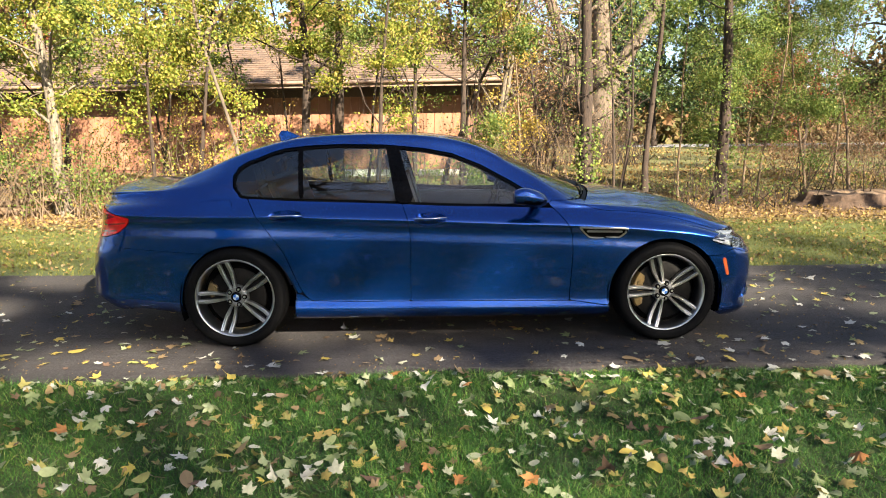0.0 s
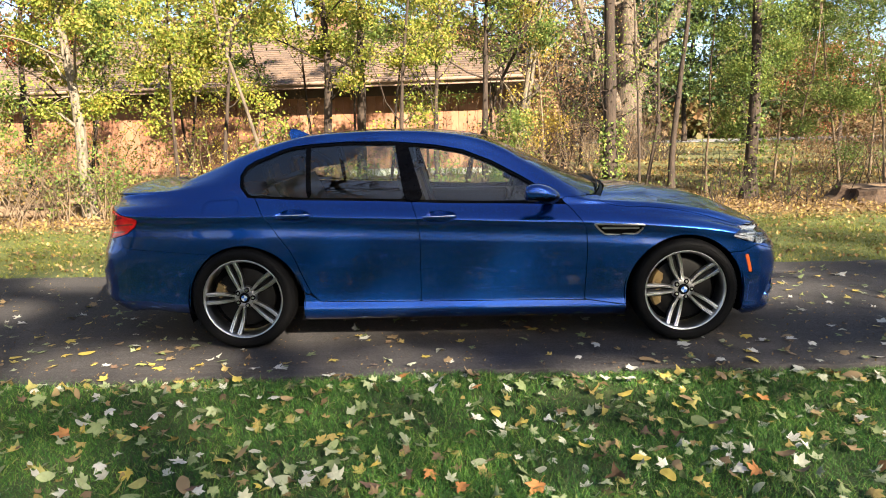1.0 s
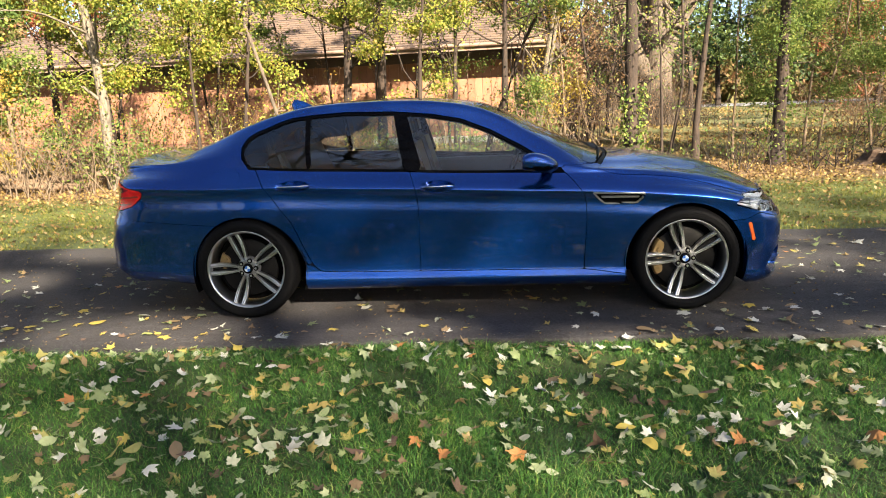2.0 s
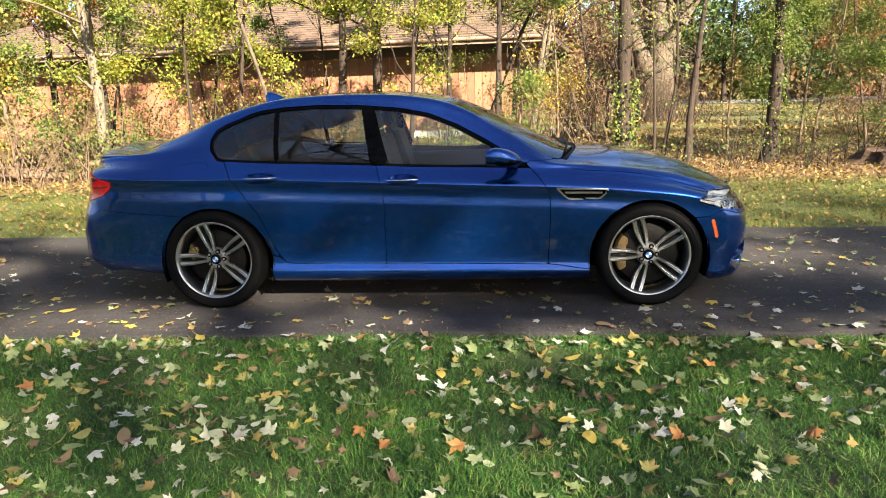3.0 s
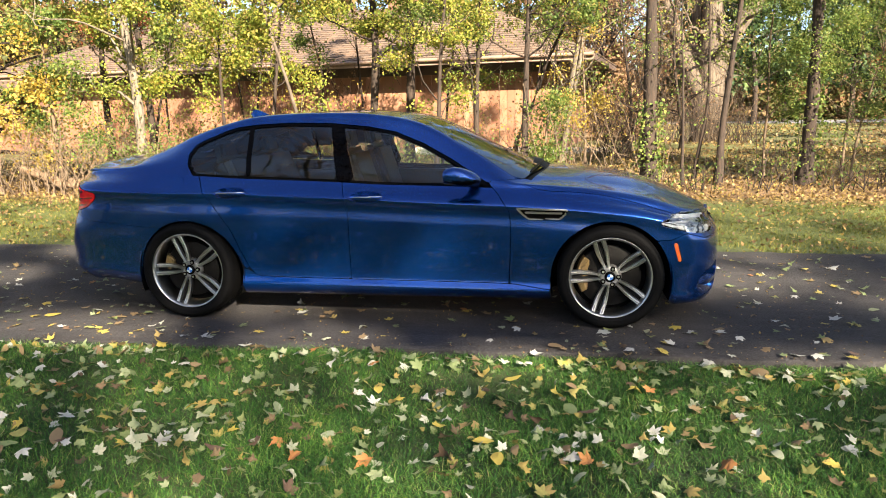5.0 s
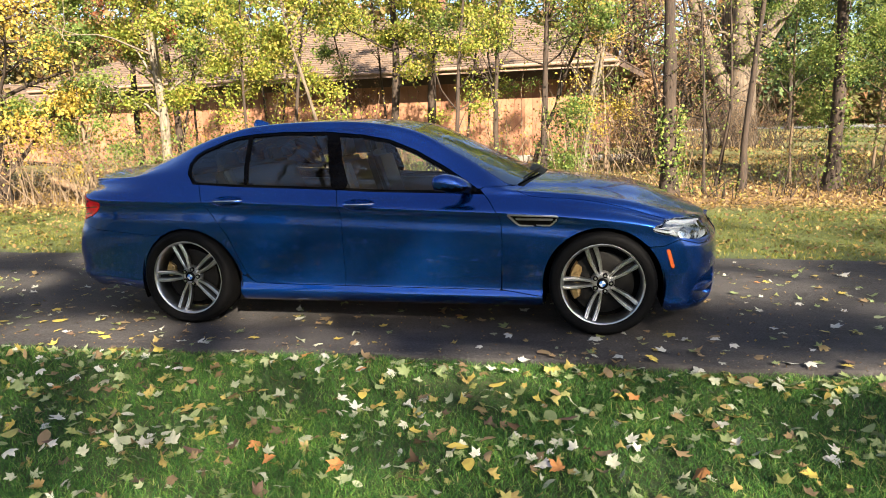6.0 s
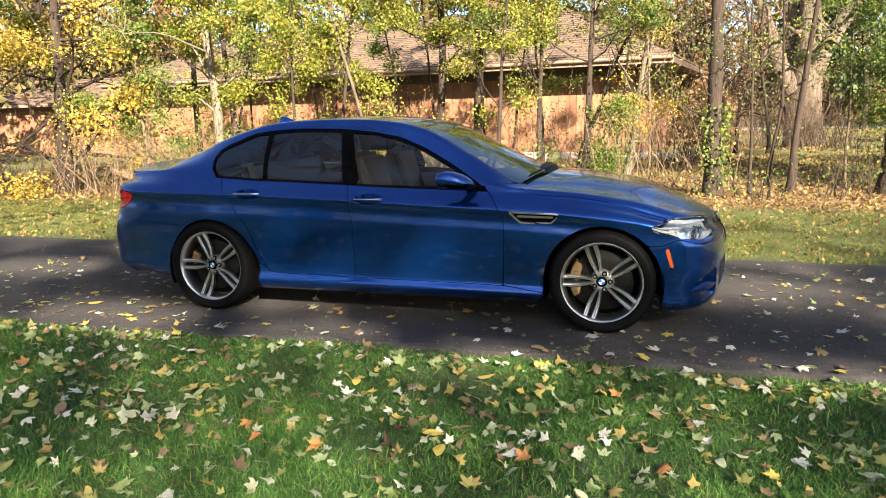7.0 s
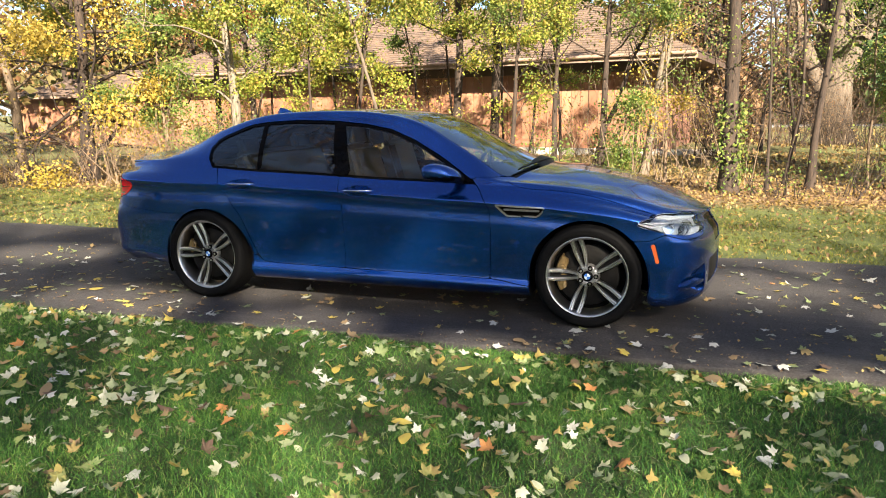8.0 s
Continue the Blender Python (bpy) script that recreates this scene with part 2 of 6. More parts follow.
LITTER = leafy("litter_leaf_mix", [(0, (0.070, 0.042, 0.023)), (0.4, (0.185, 0.115, 0.045)), (0.7, (0.29, 0.205, 0.058)), (1, (0.25, 0.19, 0.105))], 0.2)
BARKDARK = bark("dark_bark", (0.008, 0.005, 0.0038), (0.050, 0.031, 0.020), 7, 1.0)
BARKGREAT = bark("ridged_brown_bark", (0.030, 0.021, 0.015), (0.155, 0.119, 0.086), 5)
BARKPALE = bark("pale_bark", (0.049, 0.039, 0.028), (0.217, 0.179, 0.136))
BARKTAN = bark("tan_bark", (0.075, 0.050, 0.031), (0.195, 0.140, 0.092), 14, 0.3)
STUMPWOOD = bark("weathered_cut_wood", (0.096, 0.060, 0.036), (0.228, 0.156, 0.096), 6)


# ---- mesh tools ----
def smoothstep(a, b, x):
    t = np.clip((x - a) / (b - a), 0, 1)
    return t * t * (3 - 2 * t)


def mesh_of(name, verts, faces, smooth=True):
    """A mesh from numpy vertices and one or more face arrays (triangles, quads)."""
    me = bpy.data.meshes.new(name)
    faces = faces if isinstance(faces, list) else [faces]
    faces = [np.asarray(f, dtype=np.int32) for f in faces if len(f)]
    verts = np.asarray(verts, dtype=np.float32)
    me.vertices.add(len(verts))
    me.vertices.foreach_set("co", verts.ravel())
    loops = np.concatenate([f.ravel() for f in faces])
    totals = np.concatenate([np.full(len(f), f.shape[1], np.int32) for f in faces])
    starts = np.concatenate([[0], np.cumsum(totals)[:-1]]).astype(np.int32)
    me.loops.add(len(loops))
    me.loops.foreach_set("vertex_index", loops)
    me.polygons.add(len(totals))
    me.polygons.foreach_set("loop_start", starts)
    me.polygons.foreach_set("use_smooth", np.full(len(totals), smooth))
    me.update(calc_edges=True)
    me.validate()
    return me


def part(name, mesh, material, parent=None, label=""):
    """Links a mesh, or a bmesh, as one object under a thing or part."""
    if isinstance(mesh, bmesh.types.BMesh):
        me = bpy.data.meshes.new(name)
        mesh.to_mesh(me)
        mesh.free()
        mesh = me
    if material and not mesh.materials:
        mesh.materials.append(material)
    ob = new(name, mesh)
    if parent:
        ob.parent = parent
    if label:
        ob["label"] = label
    return ob


def thing(name, label, category, group="", kind="", at=(0, 0, 0), turn=0):
    ob = new(name)
    ob.empty_display_size = 0.2
    ob.matrix_basis = pose(*at, 0, 0, turn)
    return tagged(ob, label, category, group, kind)


def box_mesh(name, x0, x1, y0, y1, z0, z1, bevel=0.0):
    bm = bmesh.new()
    bmesh.ops.create_cube(bm, size=1)
    for v in bm.verts:
        v.co = ((x0 + x1) / 2 + v.co.x * (x1 - x0), (y0 + y1) / 2 + v.co.y * (y1 - y0), (z0 + z1) / 2 + v.co.z * (z1 - z0))
    if bevel:
        bmesh.ops.bevel(bm, geom=bm.edges, offset=bevel, segments=2, affect="EDGES", profile=0.6)
    me = bpy.data.meshes.new(name)
    bm.to_mesh(me)
    bm.free()
    return me


def tubes(paths, sides=6):
    """Verts and quads of round tapered tubes along polylines [(points, radii), ...]."""
    V, Q, base = [], [], 0
    ang = np.arange(sides) * 2 * np.pi / sides
    for pts, rad in paths:
        pts = np.asarray(pts, float)
        rad = np.asarray(rad, float)
        tan = np.gradient(pts, axis=0)
        tan /= np.linalg.norm(tan, axis=1, keepdims=True) + 1e-9
        ref = np.where(np.abs(tan[:, 2:3]) > 0.9, np.array([[1.0, 0, 0]]), np.array([[0, 0, 1.0]]))
        a = np.cross(tan, ref)
        a /= np.linalg.norm(a, axis=1, keepdims=True) + 1e-9
        b = np.cross(tan, a)
        ring = pts[:, None] + rad[:, None, None] * (np.cos(ang)[None, :, None] * a[:, None] + np.sin(ang)[None, :, None] * b[:, None])
        n = len(pts)
        V.append(ring.reshape(-1, 3))
        i = np.arange(n - 1)[:, None] * sides + np.arange(sides)[None]
        j = np.arange(n - 1)[:, None] * sides + (np.arange(sides)[None] + 1) % sides
        Q.append(np.stack([i, j, j + sides, i + sides], -1).reshape(-1, 4) + base)
        base += n * sides
    return np.concatenate(V), np.concatenate(Q)


def leaf_cards(rng, centres, size, spread=0.4, droop=0.3, upright=0.3):
    """Folded diamond leaves, each an island of two triangles."""
    n = len(centres)
    d = rng.normal(size=(n, 3))
    d[:, 2] -= droop
    d /= np.linalg.norm(d, axis=1, keepdims=True)
    nrm = rng.normal(size=(n, 3)) + np.array([0, 0, upright * 3])
    s = np.cross(d, nrm)
    s /= np.linalg.norm(s, axis=1, keepdims=True) + 1e-9
    up = np.cross(s, d)
    L = size * rng.uniform(0.6, 1.35, (n, 1))
    w = L * rng.uniform(0.30, 0.46, (n, 1))
    c = np.asarray(centres) + rng.normal(size=(n, 3)) * 0.01
    v = np.stack([c, c + d * L * 0.45 + s * w + up * w * 0.35, c + d * L, c + d * L * 0.45 - s * w + up * w * 0.35], 1).reshape(-1, 3)
    k = np.arange(n)[:, None] * 4
    return v, np.concatenate([k + [0, 1, 2], k + [0, 2, 3]])


def round_leaves(rng, centres, size, droop=0.3):
    """Rounder leaves of six corners, folded along the middle."""
    n = len(centres)
    d = rng.normal(size=(n, 3)) - [0, 0, droop]
    d /= np.linalg.norm(d, axis=1, keepdims=True)
    s = np.cross(d, rng.normal(size=(n, 3)) + [0, 0, .9])
    s /= np.linalg.norm(s, axis=1, keepdims=True) + 1e-9
    up = np.cross(s, d)
    L = size * rng.uniform(0.55, 1.35, (n, 1))
    w = L * rng.uniform(0.26, 0.40, (n, 1))
    c = np.asarray(centres)
    lift = up * w * .35
    v = np.stack([c, c + d * L * .30 + s * w + lift, c + d * L * .68 + s * w * .8 + lift, c + d * L, c + d * L * .68 - s * w * .8 + lift, c + d * L * .30 - s * w + lift], 1).reshape(-1, 3)
    k = np.arange(n)[:, None] * 6
    return v, np.concatenate([k + [0, 1, 2, 3], k + [0, 3, 4, 5]])


def curve_of(table):
    """A smooth curve through (x, value) pairs that never overshoots."""
    xs, ys = np.array(table, float).T
    h, d = np.diff(xs), np.diff(ys) / np.diff(xs)
    m = np.zeros(len(xs))
    for k in range(1, len(xs) - 1):
        if d[k - 1] * d[k] > 0:
            w1, w2 = 2 * h[k] + h[k - 1], h[k] + 2 * h[k - 1]
            m[k] = (w1 + w2) / (w1 / d[k - 1] + w2 / d[k])
    m[0], m[-1] = d[0], d[-1]

    def f(x):
        x = np.asarray(x, float)
        k = np.clip(np.searchsorted(xs, x) - 1, 0, len(h) - 1)
        t = np.clip((x - xs[k]) / h[k], 0, 1)
        return (ys[k] * (2 * t**3 - 3 * t**2 + 1) + h[k] * m[k] * (t**3 - 2 * t**2 + t) + ys[k + 1] * (3 * t**2 - 2 * t**3) + h[k] * m[k + 1] * (t**3 - t**2))
    return f


# ---- the car: one smooth body surface, cut into its panels ----
# Front is +x; the wheels stand at x = +-1.482, the ground at z = 0.
Z_BOTTOM = curve_of([(-2.61, .40), (-2.5, .29), (-2.33, .25), (-2.2, .262), (-1.9, .235), (-1.06, .178), (1.07, .178), (1.86, .185), (1.92, .155), (2.07, .160), (2.2, .170), (2.35, .185)])
Z_CREASE = curve_of([(-2.61, .93), (-2.14, .915), (-1.69, .905), (-1.2, .902), (-.75, .884), (-.3, .867), (.386, .836), (.816, .819), (1.2, .795), (1.6, .757), (2.0, .69), (2.35, .62)])
Z_BELT = curve_of([(-2.61, 1.028), (-2.4, 1.042), (-2.185, 1.047), (-1.98, 1.048), (-1.7, 1.040), (-1.42, 1.022), (-1.08, 1.0), (-.77, .989), (-.35, .972), (-.07, .957), (.4, .944), (.7, .933), (.85, .93), (1.0, .925), (1.2, .908), (1.41, .886), (1.62, .853), (1.82, .812), (2.0, .772), (2.1, .750), (2.2, .725), (2.35, .69)])
Y_BELT = curve_of([(-2.61, .70), (-2.4, .715), (-2.2, .735), (-1.95, .775), (-1.75, .802), (-1.42, .825), (-.35, .83), (.7, .825), (1.0, .815), (1.4, .80), (1.8, .77), (2.1, .74), (2.35, .72)])
Z_RAIL = curve_of([(-2.61, 1.048), (-2.5, 1.062), (-2.4, 1.068), (-2.2, 1.074), (-2.0, 1.098), (-1.876, 1.145), (-1.713, 1.208), (-1.548, 1.278), (-1.386, 1.333), (-1.264, 1.367), (-1.063, 1.41), (-.81, 1.43), (-.56, 1.435), (-.3, 1.43), (-.05, 1.405), (.146, 1.36), (.31, 1.29), (.433, 1.215), (.6, 1.125), (.767, 1.025), (.851, .982), (.95, .968), (1.1, .96), (1.295, .952), (1.45, .93), (1.66, .898), (1.85, .857), (2.035, .803), (2.12, .777), (2.22, .742), (2.29, .712), (2.35, .68)])
Y_RAIL = curve_of([(-2.61, .62), (-2.4, .64), (-2.2, .645), (-2.0, .61), (-1.7, .565), (-1.26, .57), (-.5, .585), (.1, .585), (.43, .62), (.6, .655), (.767, .70), (.851, .725), (.95, .70), (1.1, .64), (1.3, .58), (1.7, .54), (2.1, .50), (2.35, .48)])
Z_MID = curve_of([(-2.61, 1.08), (-2.5, 1.105), (-2.4, 1.12), (-2.2, 1.115), (-2.05, 1.117), (-1.95, 1.14), (-1.75, 1.225), (-1.55, 1.31), (-1.26, 1.405), (-1.0, 1.44), (-.56, 1.456), (-.3, 1.453), (-.05, 1.435), (.146, 1.405), (.3, 1.35), (.6, 1.21), (.9, 1.075), (1.03, 1.03), (1.1, 1.02), (1.295, 1.008), (1.45, .985), (1.66, .948), (1.85, .907), (2.035, .853), (2.12, .822), (2.22, .776), (2.29, .735), (2.325, .70), (2.35, .68)])
CABIN_SHARE = curve_of([(-2.61, .5), (-2.1, .5), (-1.5, .80), (-1.2, .82), (.2, .82), (.7, .7), (1.0, .5), (2.35, .5)])
PLAN = curve_of([(-2.605, 0.0), (-2.585, .46), (-2.545, .70), (-2.49, .82), (-2.42, .90), (-2.35, .935), (-2.2, .968), (-2.0, .99), (-1.8, 1.0), (1.75, 1.0), (1.98, .955), (2.06, .905), (2.11, .855), (2.17, .745), (2.21, .64), (2.28, .33), (2.325, 0.0)])
LEAN_REAR = curve_of([(.1, .12), (.2, .10), (.28, .05), (.37, 0.0), (.5, 0.0), (.65, .025), (.74, .06), (.85, .095), (.95, .103), (1.03, .098), (1.07, .088), (1.2, .08)])
LEAN_FRONT = curve_of([(.1, .03), (.2, .015), (.3, 0.0), (.5, 0.0), (.58, .01), (.66, .06), (.75, .10), (.85, .13), (1.1, .13)])
ARCHES = ((-1.464, .322, .386), (1.482, .335, .386))


def body_grid():
    tail = -2.605 + .605 * (1 - np.cos(np.linspace(0, np.pi / 2, 58)))
    nose = 2.325 - .425 * (1 - np.cos(np.linspace(0, np.pi / 2, 58)))
    xs = np.concatenate([tail[:-1], np.linspace(-2.0, 1.9, 290)[:-1], nose[::-1]])
    zb, ze, zf, zr, zm = Z_BOTTOM(xs), Z_CREASE(xs), Z_BELT(xs), Z_RAIL(xs), Z_MID(xs)
    yf, yr, k = Y_BELT(xs), Y_RAIL(xs), CABIN_SHARE(xs)
    one = np.ones_like(xs)
    fade = smoothstep(2.3, 1.3, xs) * smoothstep(-2.6, -2.2, xs)
    wide = .932 - .012 * smoothstep(1.0, 2.0, np.abs(xs))
    flare = .016 * (np.exp(-((xs - 1.48) / .42)**2) + np.exp(-((xs + 1.47) / .45)**2))
    skirt = np.clip(ze - .10 - zb, .12, 2)
    rows = [
        (.60 * one, zb + .03),
        (.845 * one, zb),
        (.888 + .014 * smoothstep(1.35, 1.15, np.abs(xs)) + flare * .3, zb + .065 * skirt / .6),
        (.886 + flare * .6, zb + .125 * skirt / .55),
        (.905 + flare, zb + .34 * skirt / .55),
        (wide - .012 + flare, zb + .50 * skirt / .55),
        (wide - .010 * fade + flare * .6, ze - .045),
        (wide + .006 * fade + flare * .3, ze - .010),
        (wide + .008 * fade + flare * .2, ze + .004),
        (wide - .012 * fade - .02 * (1 - fade), ze + .030),
        (yf + .022, zf - .022 - .02 * (1 - fade)),
        (yf, zf)]
    for kk, out in ((.4, .014), (.75, .014), (1.0, .010)):
        q = k * kk
        rows.append((yf + (yr - yf) * q + out, zf + (zr - zf) * q + out * .6))
    rows += [(yr, zr), (yr * .86, zr + (zm - zr) * .34), (yr * .55, zr + (zm - zr) * .74 + .007 * smoothstep(1.15, 1.4, xs) * smoothstep(2.3, 2.1, xs)), (yr * .25, zr + (zm - zr) * .95), (0 * one, zm)]
    C = np.array([[y * PLAN(xs), z] for y, z in rows])          # controls, (y z), stations
    seg = [2, 4, 4, 4, 10, 10, 8, 4, 3, 4, 7, 3, 8, 10, 6, 6, 5, 8, 8, 8]
    out = []
    n = len(C)
    for i in range(n - 1):
        p0, p1, p2, p3 = C[max(i - 1, 0)], C[i], C[i + 1], C[min(i + 2, n - 1)]
        a0, a1, a2 = (np.linalg.norm(b - a, axis=0) + 1e-6 for a, b in ((p0, p1), (p1, p2), (p2, p3)))
        a0, a2 = (a1 if i == 0 else a0), (a1 if i == n - 2 else a2)
        m1 = ((p1 - p0) / a0 * a1 + (p2 - p1) / a1 * a0) / (a0 + a1) * a1 if i else p2 - p1
        m2 = ((p2 - p1) / a1 * a2 + (p3 - p2) / a2 * a1) / (a1 + a2) * a1 if i < n - 2 else p2 - p1
        for t in np.linspace(0, 1, seg[i] + 1)[:-1]:
            out.append((2 * t**3 - 3 * t**2 + 1) * p1 + (t**3 - 2 * t**2 + t) * m1 + (3 * t**2 - 2 * t**3) * p2 + (t**3 - t**2) * m2)
    out.append(C[-1])
    S = np.array(out)                                            # v, (y z), u
    X = np.repeat(xs[:, None], len(S), 1)
    Y, Z = S[:, 0].T, S[:, 1].T
    Y = np.maximum(Y, 0)
    X = X + LEAN_REAR(Z) * smoothstep(-1.9, -2.5, X) - LEAN_FRONT(Z) * smoothstep(1.6, 2.25, X)
    return np.stack([X, Y, Z], -1)


BODY = body_grid()
_du, _dv = np.gradient(BODY, axis=0), np.gradient(BODY, axis=1)
BODY_N = np.cross(_du, _dv)
BODY_N /= np.linalg.norm(BODY_N, axis=-1, keepdims=True) + 1e-12
if BODY_N[200, 40, 1] < 0:
    BODY_N = -BODY_N
BODY_N[:, -1, 1] = 0
BODY_N[:, -1] /= np.linalg.norm(BODY_N[:, -1], axis=-1, keepdims=True) + 1e-12
BODY_N[-3:] = (1, 0, 0)
BODY_N[:3] = (-1, 0, 0)
SURF, SURF_N = BODY, BODY_N
BX, BY, BZ = BODY[..., 0], BODY[..., 1], BODY[..., 2]


def inside_poly(px, pz, poly):
    """Signed distance to a closed outline: negative inside."""
    poly = np.asarray(poly, float)
    d = np.full(px.shape, 1e9)
    inside = np.zeros(px.shape, bool)
    for (ax, az), (bx, bz) in zip(poly, np.roll(poly, -1, 0)):
        ex, ez = bx - ax, bz - az
        t = np.clip(((px - ax) * ex + (pz - az) * ez) / (ex * ex + ez * ez + 1e-12), 0, 1)
        d = np.minimum(d, (px - ax - t * ex)**2 + (pz - az - t * ez)**2)
        inside ^= ((az > pz) != (bz > pz)) & (px < ex * (pz - az) / (ez + (1e-12 if abs(ez) < 1e-12 else 0)) + ax)
    d = np.sqrt(d)
    return np.where(inside, -d, d)


def rounded(poly, r=0.02, n=5):
    """The outline with rounded corners."""
    out = []
    P = [np.array(p, float) for p in poly]
    for a, b, c in zip(P[-1:] + P[:-1], P, P[1:] + P[:1]):
        u, w = a - b, c - b
        q = min(r, .45 * np.linalg.norm(u), .45 * np.linalg.norm(w))
        s, e = b + u / np.linalg.norm(u) * q, b + w / np.linalg.norm(w) * q
        out += [tuple((1 - t)**2 * s + 2 * t * (1 - t) * b + t * t * e) for t in np.linspace(0, 1, n)]
    return out


def panel(name, f, side=-1, lift=0.0, hollow=None, flange=0.014, both=False, BODY=None, BODY_N=None):
    """The piece of the body surface where f < 0, with its edges turned inward. side -1 is the passenger side (y < 0)."""
    BODY, BODY_N = (SURF, SURF_N) if BODY is None else (BODY, BODY_N)
    ids, verts, nrms = {}, [], []

    def corner(i, j):
        k = (i, j)
        if k not in ids:
            ids[k] = len(verts)
            verts.append(BODY[i, j] + BODY_N[i, j] * (lift - (hollow[i, j] if hollow is not None else 0)))
            nrms.append(BODY_N[i, j])
        return ids[k]

    def cut(a, b):
        k = (a, b) if a < b else (b, a)
        if k not in ids:
            t = f[a] / (f[a] - f[b])
            n = BODY_N[a] * (1 - t) + BODY_N[b] * t
            n = n / (np.linalg.norm(n) + 1e-12)
            ids[k] = len(verts)
            verts.append(BODY[a] * (1 - t) + BODY[b] * t + n * (lift - ((hollow[a] * (1 - t) + hollow[b] * t) if hollow is not None else 0)))
            nrms.append(n)
        return ids[k]

    neg = f < 0
    any_in = neg[:-1, :-1] | neg[1:, :-1] | neg[:-1, 1:] | neg[1:, 1:]
    faces, rim = [], []
    for i, j in zip(*np.nonzero(any_in)):
        cs = [(i, j), (i + 1, j), (i + 1, j + 1), (i, j + 1)]
        if all(neg[c] for c in cs):
            faces.append([corner(*c) for c in cs])
            continue
        loop, marks = [], []
        for a, b in zip(cs, cs[1:] + cs[:1]):
            if neg[a]:
                loop.append(corner(*a))
                marks.append(0)
            if neg[a] != neg[b]:
                loop.append(cut(a, b))
                marks.append(1)
        if len(loop) > 2:
            faces.append(loop)
            for q in range(len(loop)):
                if marks[q] and marks[(q + 1) % len(loop)]:
                    rim.append((loop[q], loop[(q + 1) % len(loop)]))
    V, N = np.array(verts), np.array(nrms)
    if flange and rim:
        base = len(V)
        rv, rn, rf = [], [], []
        seen = {}

        def low(k):
            if k not in seen:
                seen[k] = base + len(rv)
                rv.extend([V[k], V[k] - N[k] * flange])
                rn.extend([N[k], N[k]])
            return seen[k]
        for a, b in rim:
            p, q = low(a), low(b)
            rf.append([p, p + 1, q + 1, q])
        V = np.concatenate([V, np.array(rv)])
        faces = faces + rf
        N = np.concatenate([N, np.array(rn)])
    V, N = V.copy(), N.copy()
    if side < 0:
        V[:, 1] *= -1
        N[:, 1] *= -1
        faces = [fc[::-1] for fc in faces]
    if both:
        m = len(V)
        V2, N2 = V * [1, -1, 1], N * [1, -1, 1]
        faces = faces + [[q + m for q in fc[::-1]] for fc in faces]
        V, N = np.concatenate([V, V2]), np.concatenate([N, N2])
    me = bpy.data.meshes.new(name)
    me.from_pydata(V.tolist(), [], faces)
    me.validate()
    # face towards the outside
    votes = sum(1 if p.normal.dot(Vector(N[p.vertices[0]])) > 0 else -1 for p in list(me.polygons)[::7])
    if votes < 0:
        me.flip_normals()
    me.polygons.foreach_set("use_smooth", np.full(len(me.polygons), True))
    me.update()
    if len(me.vertices) == len(N):
        main = len(N) if not flange else None
        if main:
            me.normals_split_custom_set_from_vertices(N.tolist())
        else:
            loops = np.zeros((len(me.loops), 3))
            for poly in me.polygons:
                for li in poly.loop_indices:
                    vi = me.loops[li].vertex_index
                    loops[li] = N[vi]
                if abs(poly.normal.dot(Vector(N[poly.vertices[0]]))) < 0.35:
                    for li in poly.loop_indices:
                        loops[li] = poly.normal
            me.normals_split_custom_set(loops.tolist())
    return me


def side_y(x, z):
    """Half width of the body at a place on its side."""
    i = int(np.argmin(np.abs(BX[:, 45] - x)))
    sec = BODY[i]
    lo, hi = 6, 110
    seg = sec[lo:hi]
    k = int(np.argmin(np.abs(seg[:, 2] - z)))
    return float(seg[k, 1])


GAP = .0026
belt = Z_BELT(BX)
arch = np.minimum.reduce([np.hypot(BX - a, BZ - c) - r for a, c, r in ARCHES])
arch = np.where(BY < .5, 9, arch)
# below the wheel centres the opening goes straight down
for a, c, r in ARCHES:
    arch = np.where((BZ < c) & (BY > .5), np.minimum(arch, np.abs(BX - a) - r), arch)
NOT_ARCH = -arch

FRONT_DOOR = [(.70, 1.2), (.688, .946), (.74, .895), (.787, .835), (.815, .79), (.826, .73), (.83, .619), (.824, .45), (.814, .300), (-.283, .312), (-.280, .5), (-.277, .715), (-.283, .80), (-.293, .869), (-.337, .977), (-.36, 1.2)]
REAR_DOOR = [(-.36, 1.2), (-.337, .977), (-.293, .869), (-.283, .80), (-.277, .715), (-.280, .5), (-.283, .312), (-.95, .322), (-.99, .332), (-1.017, .358), (-1.045, .42), (-1.076, .495), (-1.11, .59), (-1.144, .668), (-1.215, .768), (-1.30, .893), (-1.383, 1.018), (-1.40, 1.2)]
GLASS_TOP = [(-1.500, 1.165), (-1.470, 1.224), (-1.402, 1.262), (-1.323, 1.290), (-1.245, 1.322), (-1.164, 1.345), (-1.006, 1.363), (-.771, 1.374), (-.456, 1.367), (-.378, 1.360), (-.181, 1.341), (.017, 1.303), (.215, 1.224), (.415, 1.117), (.577, 1.019), (.70, .940)]
WINDOW = GLASS_TOP + [(.4, .946), (-.07, .961), (-.35, .976), (-.77, .993), (-1.08, 1.004), (-1.43, 1.022), (-1.488, 1.09)]
TAILLAMP = rounded([(-2.62, .985), (-2.40, .962), (-2.27, .922), (-2.165, .897), (-2.185, .850), (-2.26, .795), (-2.37, .763), (-2.64, .758)], .02)
HEADLAMP = rounded([(1.788, .704), (1.802, .728), (1.855, .744), (1.945, .758), (2.065, .751), (2.19, .718), (2.20, .630), (2.09, .630), (1.96, .652), (1.86, .676), (1.806, .692)], .015)
